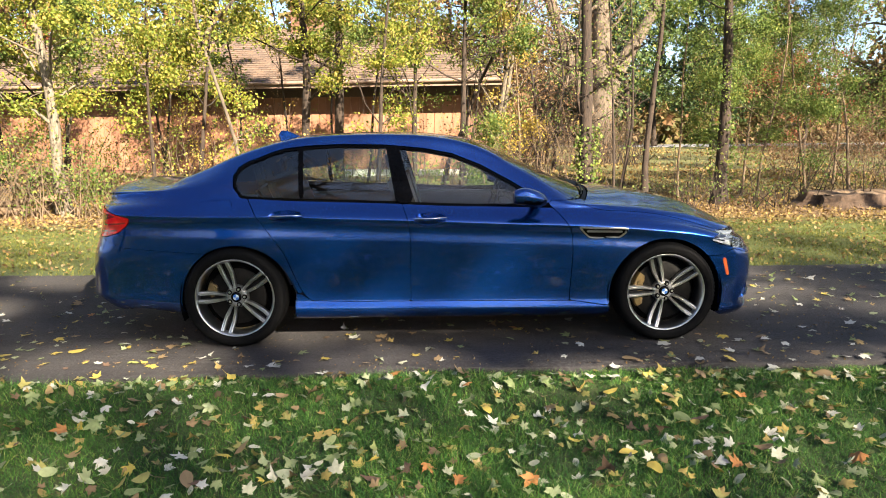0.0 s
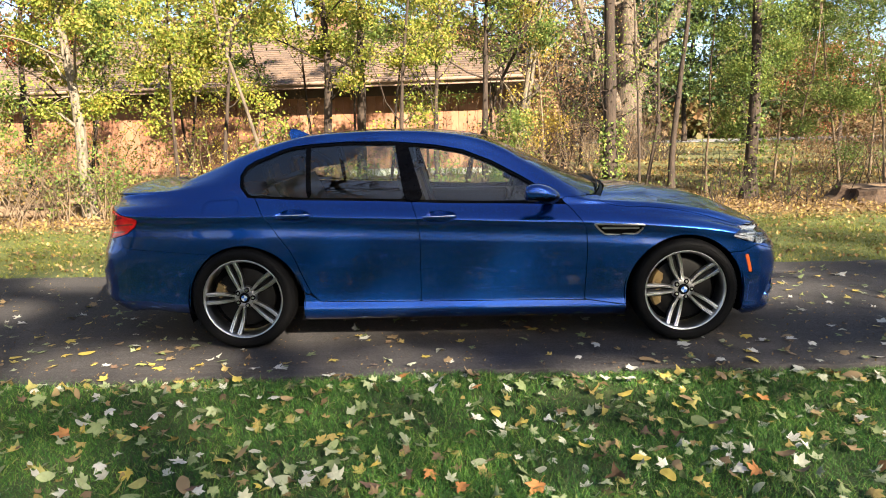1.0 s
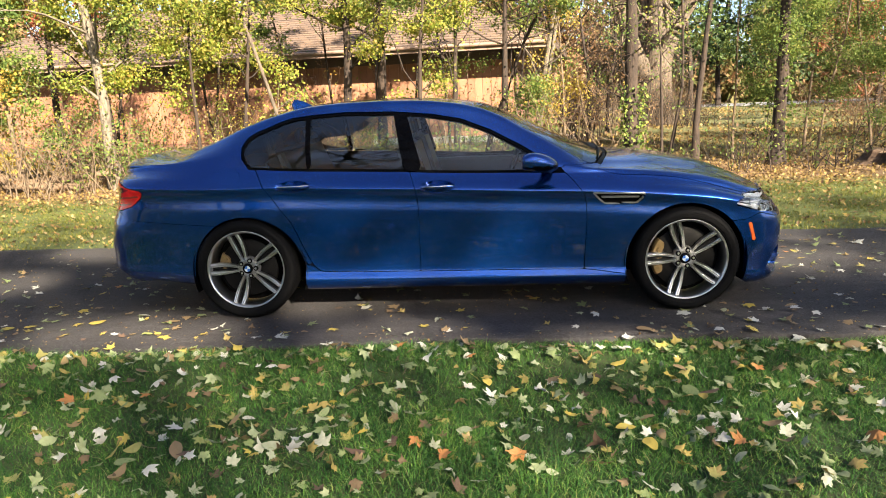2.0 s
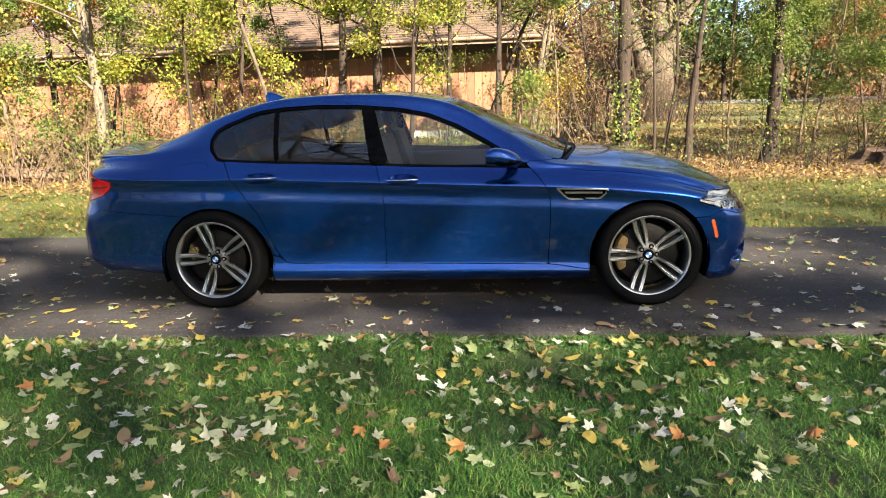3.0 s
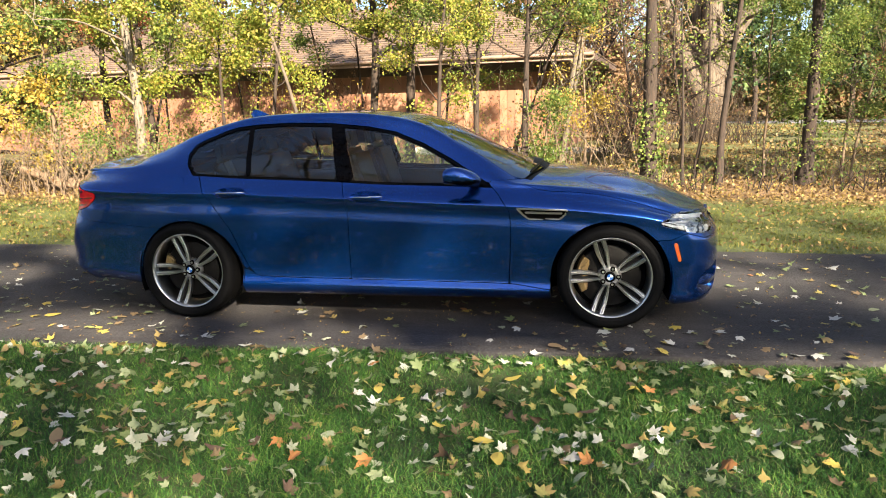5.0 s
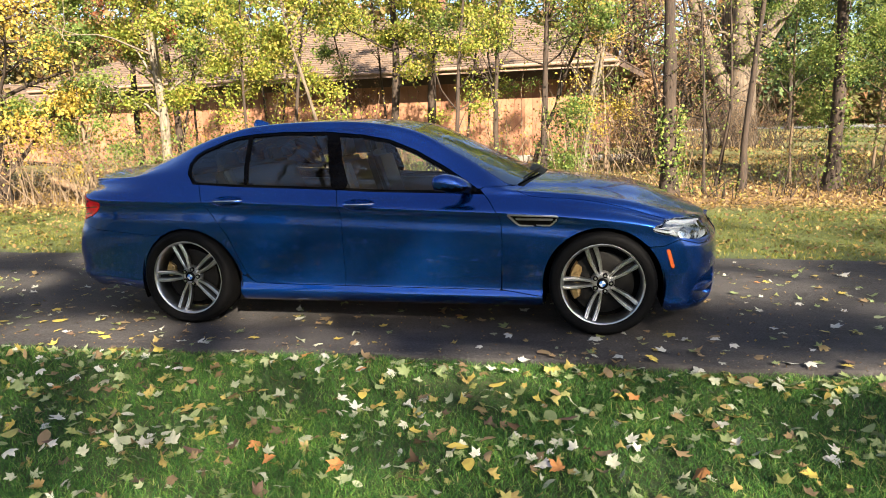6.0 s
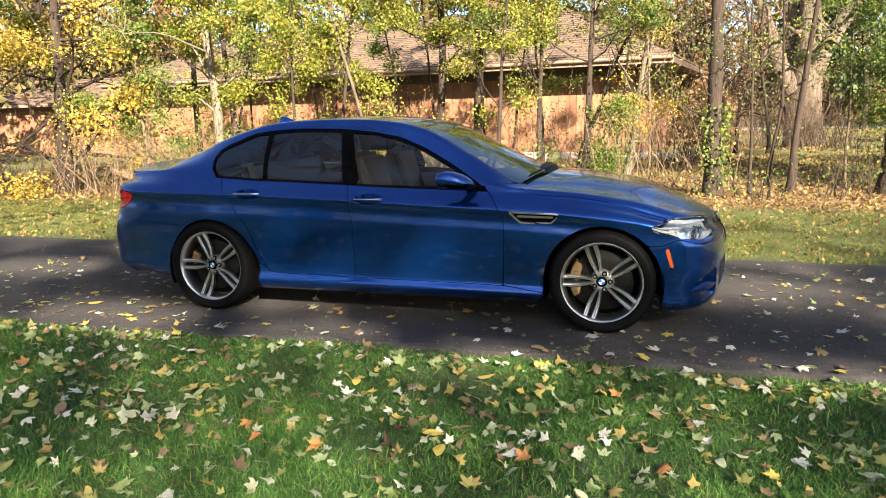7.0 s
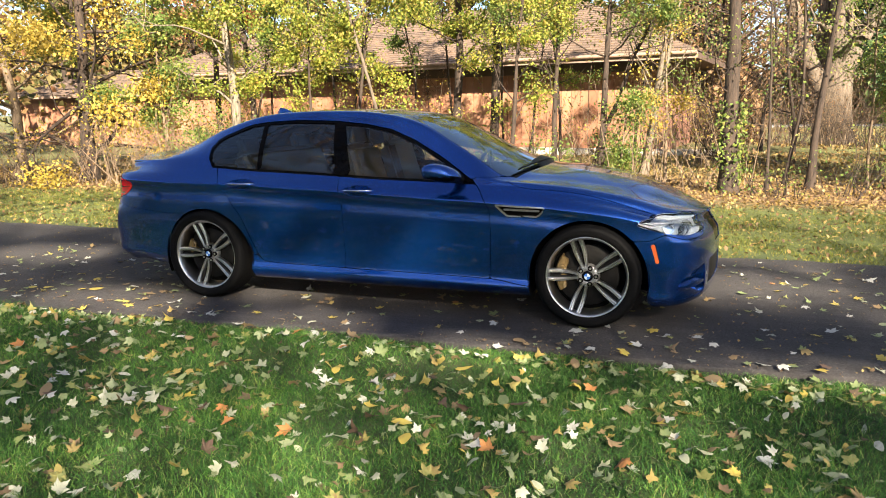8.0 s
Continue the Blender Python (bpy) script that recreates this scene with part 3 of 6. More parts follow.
VENT = rounded([(.862, .812), (1.02, .806), (1.202, .800), (1.185, .765), (1.150, .734), (.945, .732), (.905, .765)], .012)
FUEL = rounded([(-1.722, 1.002), (-1.712, .874), (-1.488, .868), (-1.480, 1.012)], .045)
MARKER = rounded([(1.875, .578), (1.900, .582), (1.935, .458), (1.912, .452)], .008)

f_win = inside_poly(BX, BZ, WINDOW)
f_win = np.where((BY < .45) | (BZ < belt - .01), 9, f_win)
FRONT_DOOR = [(x, z - .06 if z < .33 else z) for x, z in FRONT_DOOR]
REAR_DOOR = [(x, z - .06 if z < .34 else z) for x, z in REAR_DOOR]
f_fd = np.maximum(inside_poly(BX, BZ, FRONT_DOOR), BZ - belt)
f_rd = np.maximum(inside_poly(BX, BZ, REAR_DOOR), BZ - belt)
f_tail = np.where((BX > -2.1) | (BY < .38), 9, inside_poly(BX, BZ, TAILLAMP))
f_head = np.where((BX < 1.7) | (BY < .42), 9, inside_poly(BX, BZ, HEADLAMP))
f_vent = np.where(BY < .5, 9, inside_poly(BX, BZ, VENT))
f_fuel = np.where(BY < .5, 9, inside_poly(BX, BZ, FUEL))
f_mark = np.where(BY < .5, 9, inside_poly(BX, BZ, MARKER))

seam_hood = curve_of([(.80, 1.03), (.86, .985), (.94, .945), (1.01, .920), (1.10, .908), (1.21, .903), (1.41, .882), (1.62, .836), (1.82, .775), (1.93, .742), (2.1, .718), (2.22, .705), (2.4, .70)])
seam_sill = curve_of([(-1.2, .42), (-1.08, .385), (-1.02, .352), (-.95, .314), (-.28, .302), (.81, .290), (1.07, .258), (1.2, .25)])
y_screen = curve_of([(-2.2, .50), (-2.0, .54), (-1.7, .53), (-1.3, .53), (-1.2, .53), (.0, .53), (.2, .545), (.43, .585), (.6, .622), (.767, .672), (.86, .70), (1.0, .66), (1.3, .6)])
SILL = np.maximum.reduce([BZ - seam_sill(BX), np.abs(BX) - 1.3, NOT_ARCH])
f_hood = np.maximum.reduce([seam_hood(BX) - BZ, .935 + .145 * (1 - (BY / .75)**2) - BX])
bump_f = np.interp(BX, [1.7, 1.86, 1.96, 2.09, 2.17, 2.4], [.595, .600, .640, .600, .60, .72])
f_bumper_f = np.maximum.reduce([1.60 - BX, BZ - bump_f, NOT_ARCH])
f_bumper_f = np.where((BX > 2.0) & (BY < .55), np.maximum(BZ - seam_hood(BX), 2.0 - BX), f_bumper_f)
bump_r = np.interp(BX, [-2.7, -2.394, -2.30, -2.24, -1.70], [.757, .757, .715, .695, .655])
f_bumper_r = np.maximum.reduce([BX + 1.60, BZ - bump_r, NOT_ARCH])
f_trunk = np.maximum.reduce([BX + 2.02, BY - (.60 - .1 * smoothstep(-2.2, -2.02, BX)), 1.04 - BZ - .09 * smoothstep(-2.42, -2.5, BX)])
f_screen_f = np.maximum.reduce([.85 - BZ, BY - y_screen(BX), .13 + .05 * (1 - (BY / .6)**2) - BX, BX - (.90 + .15 * (1 - (BY / .72)**2))])
f_screen_r = np.maximum.reduce([.9 - BZ, BY - y_screen(BX) + .02, BX + 1.27 + .04 * (BY / .5)**2, -1.97 - BX])
f_roof = np.maximum.reduce([BY - .535, BX - (.105 + .05 * (1 - (BY / .6)**2)), -1.245 - .04 * (BY / .5)**2 - BX])
f_cowl = np.maximum.reduce([.85 - BZ, BY - .69, (.905 + .15 * (1 - (BY / .72)**2)) - BX, BX - (.93 + .145 * (1 - (BY / .75)**2))])
others_all = {"fd": f_fd, "rd": f_rd, "sill": SILL, "hood": f_hood, "bf": f_bumper_f, "br": f_bumper_r, "trunk": f_trunk, "sf": f_screen_f, "sr": f_screen_r, "roof": f_roof, "cowl": f_cowl, "win": f_win, "tail": f_tail, "head": f_head, "vent": f_vent, "fuel": f_fuel, "mark": f_mark}


def less(f, *names, gap=GAP):
    """f shrunk by the panel gap and with the named pieces taken out."""
    return np.maximum.reduce([f + gap] + [-others_all[n] + gap for n in names])


door_front_line = np.where(BZ < .98, inside_poly(BX, BZ, [(.688, .946), (.74, .895), (.787, .835), (.815, .79), (.826, .73), (.83, .619), (.824, .45), (.814, .19), (3, .19), (3, 1.5), (.60, 1.06)]), 9)
front_zone = np.maximum(door_front_line, NOT_ARCH)
f_fender = less(front_zone, "hood", "bf", "head", "vent", "mark", "sill", "cowl", "fd", "sf")
rest = np.maximum(NOT_ARCH, -front_zone)
f_shell = less(rest, "fd", "rd", "sill", "hood", "bf", "br", "trunk", "sf", "sr", "roof", "cowl", "win", "tail", "head", "fuel")

car = thing("sedan_car", "metallic blue four-door sedan parked on the dark asphalt driveway", "car")
part("body_shell", panel("body_shell", f_shell, both=True), PAINT, car)
part("roof", panel("roof", less(f_roof), both=True), PAINT, car)
part("bonnet", panel("bonnet", less(f_hood, "sf", "head", gap=.0007), both=True), PAINT, car)
part("boot_lid", panel("boot_lid", less(f_trunk, "sr", "tail"), both=True), PAINT, car)
part("windscreen", panel("windscreen", less(f_screen_f, gap=.002), both=True, flange=.004), SCREEN, car, "curved clear windscreen")
part("rear_window", panel("rear_window", less(f_screen_r, gap=.002), both=True, flange=.004), TINTREAR, car, "dark tinted rear window")
part("cowl", panel("cowl", less(f_cowl), both=True, lift=-.012), BLACK, car, "black plastic wiper cowl")
f_grille = np.where(BX < 2.1, 9, np.maximum(np.abs(BY - .16) - .125, np.abs(BZ - .605) - .085))
f_intake = np.where(BX < 2.1, 9, np.maximum(np.abs(BY - .235) - .21, np.abs(BZ - .335) - .085))
f_corner = np.where(BX < 1.95, 9, inside_poly(BY, BZ, rounded([(.83, .205), (.79, .375), (.56, .415), (.50, .205)], .03)))
others_all["grille"], others_all["intake"], others_all["corner"] = f_grille, f_intake, f_corner
part("front_bumper", panel("front_bumper", less(f_bumper_f, "head", "mark", "grille", "intake", "corner", gap=.002), both=True), PAINT, car)
part("rear_bumper", panel("rear_bumper", less(f_bumper_r, "tail", gap=.0005), both=True), PAINT, car)
part("grille", panel("grille", f_grille, both=True, lift=-.004), GLOSSBLACK, car, "black twin grille")
part("air_intake", panel("air_intake", f_intake, both=True, lift=-.005), BLACK, car, "black lower air intake")

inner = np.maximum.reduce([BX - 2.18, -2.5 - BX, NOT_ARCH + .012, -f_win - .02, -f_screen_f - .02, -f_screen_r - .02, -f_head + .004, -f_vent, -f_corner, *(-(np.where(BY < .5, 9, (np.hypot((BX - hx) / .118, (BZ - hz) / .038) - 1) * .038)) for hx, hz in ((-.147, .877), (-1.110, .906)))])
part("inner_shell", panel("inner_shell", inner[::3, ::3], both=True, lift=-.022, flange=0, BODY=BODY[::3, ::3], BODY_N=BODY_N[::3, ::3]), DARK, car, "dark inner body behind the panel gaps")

SIDES = (-1, 1)
for sd in SIDES:
    part("front_wing", panel("front_wing", f_fender, sd), PAINT, car)
    dish = [np.where(BY < .5, 9, (np.hypot((BX - hx) / .118, (BZ - hz) / .038) - 1) * .038) for hx, hz in ((-.147, .877), (-1.110, .906))]
    fd = part("front_door", panel("front_door", np.maximum(less(f_fd, "sill", gap=.0018), -dish[0]), sd, flange=.008), PAINT, car)
    rd = part("rear_door", panel("rear_door", np.maximum(less(f_rd, "sill", gap=.0018), -dish[1]), sd, flange=.008), PAINT, car)
    part("sill", panel("sill", less(SILL), sd), PAINT, car)
    flap = part("fuel_flap", panel("fuel_flap", f_fuel - .0005, sd), PAINT, car) if sd < 0 else part("quarter_patch", panel("quarter_patch", f_fuel - GAP, sd), PAINT, car)
    # window surround, pillars and panes
    bpil = inside_poly(BX, BZ, [(-.455, 1.40), (-.372, .96), (-.243, .96), (-.372, 1.40)])
    qbar = inside_poly(BX, BZ, [(-1.062, 1.40), (-1.037, .96), (-1.003, .96), (-1.03, 1.40)])
    frame_w = np.maximum(f_win + .003, -np.maximum.reduce([f_win + .017, -bpil, -qbar]))
    part("window_trim", panel("window_trim", frame_w, sd, lift=-.001, flange=.01), GLOSSBLACK, car, "gloss black window surround and pillar")
    pane = np.maximum(f_win + .016, -qbar - .001)
    fp = np.maximum(pane, inside_poly(BX, BZ, [(-.30, .9), (-.44, 1.45), (.9, 1.45), (.9, .9)]))
    fp = np.maximum(fp, -bpil - .001)
    rp = np.maximum.reduce([pane, -bpil - .001, BX + .3, -1.03 - BX])
    qp = np.maximum(pane, BX + 1.04)
    part("window_pane", panel("window_pane", fp, sd, lift=-.009, flange=0), TINT, fd, "tinted front door glass")
    part("window_pane", panel("window_pane", rp, sd, lift=-.009, flange=0), TINTREAR, rd, "dark tinted rear door glass")
    part("quarter_pane", panel("quarter_pane", qp, sd, lift=-.009, flange=0), TINTREAR, car, "dark tinted quarter glass")
    # corner of the front window behind the mirror
    tri = np.maximum(f_win + .012, inside_poly(BX, BZ, [(.50, .93), (.50, 1.12), (.8, 1.12), (.8, .93)]))
    part("mirror_mount", panel("mirror_mount", tri, sd, lift=-.004), GLOSSBLACK, car, "black triangular mirror mount")
    # lamps
    tl = part("tail_lamp", panel("tail_lamp", f_tail + .003, sd, lift=.001), REDLENS, car, "red wraparound tail lamp")
    band = np.maximum(f_tail + .012, np.abs(BZ - .915 - (BX + 2.3) * .28) - .017)
    part("lamp_band", panel("lamp_band", band, sd, lift=.0035, flange=.003), REDDEEP, tl, "darker upper lamp band")
    for zz in (.80, .845):
        b2 = np.maximum(f_tail + .016, np.abs(BZ - zz - (BX + 2.4) * .1) - .006)
        part("light_bar", panel("light_bar", b2, sd, lift=.003, flange=.003), ORANGE if zz > .9 else REDDEEP, tl)
    hl = part("headlamp", panel("headlamp", f_head + .004, sd, lift=-.030, flange=.03), LAMPWHITE, car, "clear headlamp with chrome reflector")
    part("lens", panel("lens", f_head + .003, sd, lift=.000, flange=.004), LENS, hl, "clear lamp lens")
    brow = np.maximum(f_head + .012, inside_poly(BX, BZ, [(1.83, .712), (1.95, .736), (2.2, .722), (2.2, .704), (1.95, .722)]))
    part("light_brow", panel("light_brow", brow, sd, lift=-.012, flange=.008), WHITE, hl)
    for cx, cz, rr in ((2.085, .665, .042), (1.99, .680, .036)):
        ring = np.hypot(BX - cx, BZ - cz)
        part("projector_ring", panel("projector_ring", np.maximum(ring - rr, rr * .68 - ring), sd, lift=-.014, flange=.02), CHROME, hl)
        part("projector", panel("projector", ring - rr * .66, sd, lift=-.022, flange=.01), REFLECTOR, hl)
    part("amber_strip", panel("amber_strip", np.maximum(f_head + .014, np.maximum(BX - 1.93, np.abs(BZ - .683 - (BX - 1.9) * .3) - .010)), sd, lift=-.014, flange=.01), WHITE, hl)
    part("side_marker", panel("side_marker", f_mark + .001, sd, lift=.002), ORANGE, car, "amber side marker light")
    # wing vent: chrome frame, dark recess and two blades
    vt = part("wing_vent", panel("wing_vent", np.maximum(f_vent - .002, -(f_vent + .0075)), sd, lift=.005, flange=.012), SATIN, car, "chrome framed wing vent")
    part("vent_recess", panel("vent_recess", f_vent + .004, sd, lift=-.028, flange=0), DARK, vt)
    for z0, z1 in ((.776, .770),):
        bl = np.maximum(f_vent + .018, np.abs(BZ - z0 + (BX - .9) * .01) - .0042)
        part("vent_blade", panel("vent_blade", bl, sd, lift=.000, flange=.012), SATIN, vt)
    # front corner opening with a painted fin
    part("corner_duct", panel("corner_duct", f_corner, sd, flange=0, hollow=np.clip(-f_corner / .035, 0, 1)**.8 * .060), PAINT, car, "blue hollowed corner duct")
    part("duct_fin", panel("duct_fin", np.maximum(f_corner + .002, np.abs(BZ - .292 - (.70 - BY) * .12) - .017), sd, lift=.003, flange=.045), PAINT, car, "blue fin across the corner duct")
    # door handles in their dished recesses
    for door, hx, hz in ((rd, -1.110, .906), (fd, -.147, .877)):
        el = np.where(BY < .5, 9, (np.hypot((BX - hx) / .118, (BZ - hz) / .038) - 1) * .038)
        part("handle_recess", panel("handle_recess", el, sd, flange=0, hollow=np.clip(-el / .038, 0, 1)**.5 * .060), PAINT, door)
        pts, hw = [], []
        ts = np.linspace(-1, 1, 17)
        bm = bmesh.new()
        prev = None
        for t in ts:
            x = hx + .112 * t + .004
            yy = side_y(x, hz) + .004 + .026 * (1 - t**4)
            hh = .011 * (1 - .75 * t**4) + .002
            ring = []
            for a in np.linspace(0, 2 * np.pi, 10, endpoint=False):
                ring.append(bm.verts.new((x, sd * (yy + .008 * math.cos(a) * (1 - .6 * t**4)), hz + .003 + hh * math.sin(a) - .004 * t * t)))
            if prev:
                for q in range(10):
                    bm.faces.new((prev[q], prev[(q + 1) % 10], ring[(q + 1) % 10], ring[q]))
            prev = ring
        bmesh.ops.holes_fill(bm, edges=bm.edges)
        bmesh.ops.recalc_face_normals(bm, faces=bm.faces)
        for fce in bm.faces:
            fce.smooth = True
        h = part("door_handle", bm, PAINT, door)
        path = [(hx + .112 * t + .004, sd * (side_y(hx + .112 * t, hz) + .008 + .028 * (1 - t**4)), hz + .008 + .002 * t) for t in ts]
        v, q = tubes([(path, .0042 * (1 - .6 * ts**4))], 6)
        part("chrome_strip", mesh_of("chrome_strip", v, q), CHROME, door, "thin chrome strip along the handle")


# ---- wheels ----
def lathe(profile, n=72):
    """Turns (radius, depth) pairs round the y axis; depth is along -y, outwards."""
    pr = np.array(profile, float)
    a = np.linspace(0, 2 * np.pi, n, endpoint=False)
    v = np.stack([pr[:, 0][:, None] * np.cos(a), -np.repeat(pr[:, 1][:, None], n, 1), pr[:, 0][:, None] * np.sin(a)], -1).reshape(-1, 3)
    i = np.arange(len(pr) - 1)[:, None] * n + np.arange(n)[None]
    j = np.arange(len(pr) - 1)[:, None] * n + (np.arange(n)[None] + 1) % n
    return v, np.stack([i, j, j + n, i + n], -1).reshape(-1, 4)


def tyre_mesh():
    prof = [(.268, .105), (.276, .118), (.300, .126), (.320, .124), (.335, .112), (.343, .095), (.3462, .075), (.3465, .03), (.3465, -.06), (.343, -.10), (.335, -.115), (.300, -.126), (.268, -.105)]
    v, q = lathe(prof, 120)
    V, Q = [v], [q]
    # shoulder blocks and raised rings of the side wall
    for k in range(72):
        a = k * 2 * np.pi / 72
        c, sn = math.cos(a), math.sin(a)
        loc = np.array([[r, d, w] for r, d in ((.3462, .082), (.3425, .1005), (.3355, .1140)) for w in (-.0095, .0095)])
        p = np.stack([(loc[:, 0] + .0018) * c - loc[:, 2] * sn, -loc[:, 1] - .0012, (loc[:, 0] + .0018) * sn + loc[:, 2] * c], -1)
        Q.append(np.array([[0, 1, 3, 2], [2, 3, 5, 4]]) + sum(len(x) for x in V))
        V.append(p)
    for rr in (.288, .312):
        t, tq = lathe([(rr - .002, .1225), (rr, .128 if rr > .3 else .1255), (rr + .002, .1235)], 120)
        Q.append(tq + sum(len(x) for x in V))
        V.append(t)
    return mesh_of("tyre", np.concatenate(V), np.concatenate(Q))


def blade(bm, pts, wid, d_top, d_bot):
    """A spoke blade through (r, across) points with a crowned face."""
    rings = []
    for (r, w), h, t, b in zip(pts, wid, d_top, d_bot):
        rings.append([bm.verts.new(p) for p in ((r, -b, w - h * 1.2), (r, -(t - .004), w - h), (r, -t, w - h * .7), (r, -t, w - h * .3), (r, -(t - .005), w), (r, -t, w + h * .3), (r, -t, w + h * .7), (r, -(t - .004), w + h), (r, -b, w + h * 1.2))])
    for a, c in zip(rings, rings[1:]):
        for q in range(8):
            bm.faces.new((a[q], a[q + 1], c[q + 1], c[q]))
    bm.faces.new(rings[0])
    bm.faces.new(rings[-1][::-1])


def spoke_mesh(a0, kind):
    bm = bmesh.new()
    rs = np.linspace(.062, .258, 9)
    u = (rs - rs[0]) / (rs[-1] - rs[0])
    dish = .070 + .022 * u**1.5 - .006 * np.sin(np.pi * u)
    if kind == "blade":
        for s in (-1, 1):
            off = s * (.0122 + .0150 * u + .0080 * np.sin(np.pi * u))
            blade(bm, list(zip(rs, off)), .0080 + .0052 * u + .0010 * np.sin(np.pi * u), dish, dish - .030)
    else:
        blade(bm, list(zip(rs, 0 * rs)), .010 + .013 * u, dish - .022, dish - .04)
    bmesh.ops.recalc_face_normals(bm, faces=bm.faces)
    bmesh.ops.transform(bm, matrix=Matrix.Rotation(-a0, 4, "Y"), verts=bm.verts)
    me = bpy.data.meshes.new("spoke")
    bm.to_mesh(me)
    bm.free()
    return me


TYRE = tyre_mesh()
v, q = lathe([(.262, -.10), (.252, -.09), (.244, .02), (.246, .062), (.253, .086), (.259, .099), (.264, .1065), (.270, .108), (.2735, .103), (.270, .096)], 96)
RIM = mesh_of("wheel", v, q)
v, q = lathe([(0.0, .060), (.030, .060), (.034, .066), (.062, .064), (.075, .055), (.080, .02)], 48)
HUB = mesh_of("hub", v, q)
v, q = lathe([(.0, .0765), (.024, .0765), (.0335, .075), (.036, .070), (.036, .055)], 40)
CAP = mesh_of("centre_cap", v, q)
v, q = lathe([(.245, -.035), (.10, -.03), (.06, .0)], 48)
WEB = mesh_of("wheel_back", v, q)
SPOKES = [(spoke_mesh(radians(180 + 72 * k), "blade"), spoke_mesh(radians(180 + 72 * k), "web")) for k in range(5)]


def quarter(r, a0, a1, depth):
    n = 8
    pts = [(0, -depth, 0)] + [(r * math.cos(a), -depth, r * math.sin(a)) for a in np.linspace(a0, a1, n)]
    return mesh_of("badge_quarter", pts, np.array([[0, k, k + 1] for k in range(1, n)]), False)


def disc_mesh(r):
    v, q = lathe([(.08, .02), (.095, .022), (r - .003, .022), (r, .019), (r, -.012), (r - .003, -.015), (.08, -.012)], 72)
    V, Q = [v], [q]
    for k in range(40):
        for m, rr in enumerate((.115, .138, .161, .184)):
            if rr < r - .01:
                a = (k + m * .25) * 2 * np.pi / 40
                c = np.array([rr * math.cos(a), -.0226, rr * math.sin(a)])
                ring = [c + .0034 * np.array([math.cos(b), 0, math.sin(b)]) for b in np.linspace(0, 2 * np.pi, 6, endpoint=False)]
                b = sum(len(x) for x in V)
                V.append(np.array(ring))
                Q.append(np.array([[0, 1, 2, 3], [0, 3, 4, 5]]) + b)
    return mesh_of("brake_disc", np.concatenate(V), np.concatenate(Q))


def caliper_mesh(r, a0, a1):
    bm = bmesh.new()
    rings = []
    for t in np.linspace(0, 1, 15):
        a = a0 + (a1 - a0) * t
        w = .5 + .5 * min(1, 6 * t, 6 * (1 - t)) + .1 * math.cos(t * math.pi * 4)
        prof = [(r - .062 * w, .018), (r - .058 * w, .044), (r - .03, .050), (r + .004, .047), (r + .012, .030), (r + .012, -.02)]
        rings.append([bm.verts.new((p * math.cos(a), -d, p * math.sin(a))) for p, d in prof])
    for a, c in zip(rings, rings[1:]):
        for k in range(len(a) - 1):
            bm.faces.new((a[k], a[k + 1], c[k + 1], c[k]))
    bm.faces.new(rings[0])
    bm.faces.new(rings[-1][::-1])
    bmesh.ops.recalc_face_normals(bm, faces=bm.faces)
    for k in range(2):
        a = a0 + (a1 - a0) * (.3 + .4 * k)
        m = Matrix.Translation(((r - .03) * math.cos(a), -.05, (r - .03) * math.sin(a))) @ Matrix.Rotation(math.pi / 2, 4, "X")
        bmesh.ops.create_cone(bm, segments=14, radius1=.02, radius2=.017, depth=.01, cap_ends=True, matrix=m)
    me = bpy.data.meshes.new("brake_caliper")
    bm.to_mesh(me)
    bm.free()
    return me


def bolt_mesh():
    bm = bmesh.new()
    bmesh.ops.create_cone(bm, segments=6, radius1=.009, radius2=.008, depth=.02, cap_ends=True, matrix=Matrix.Rotation(math.pi / 2, 4, "X"))
    me = bpy.data.meshes.new("wheel_bolt")
    bm.to_mesh(me)
    bm.free()
    return me


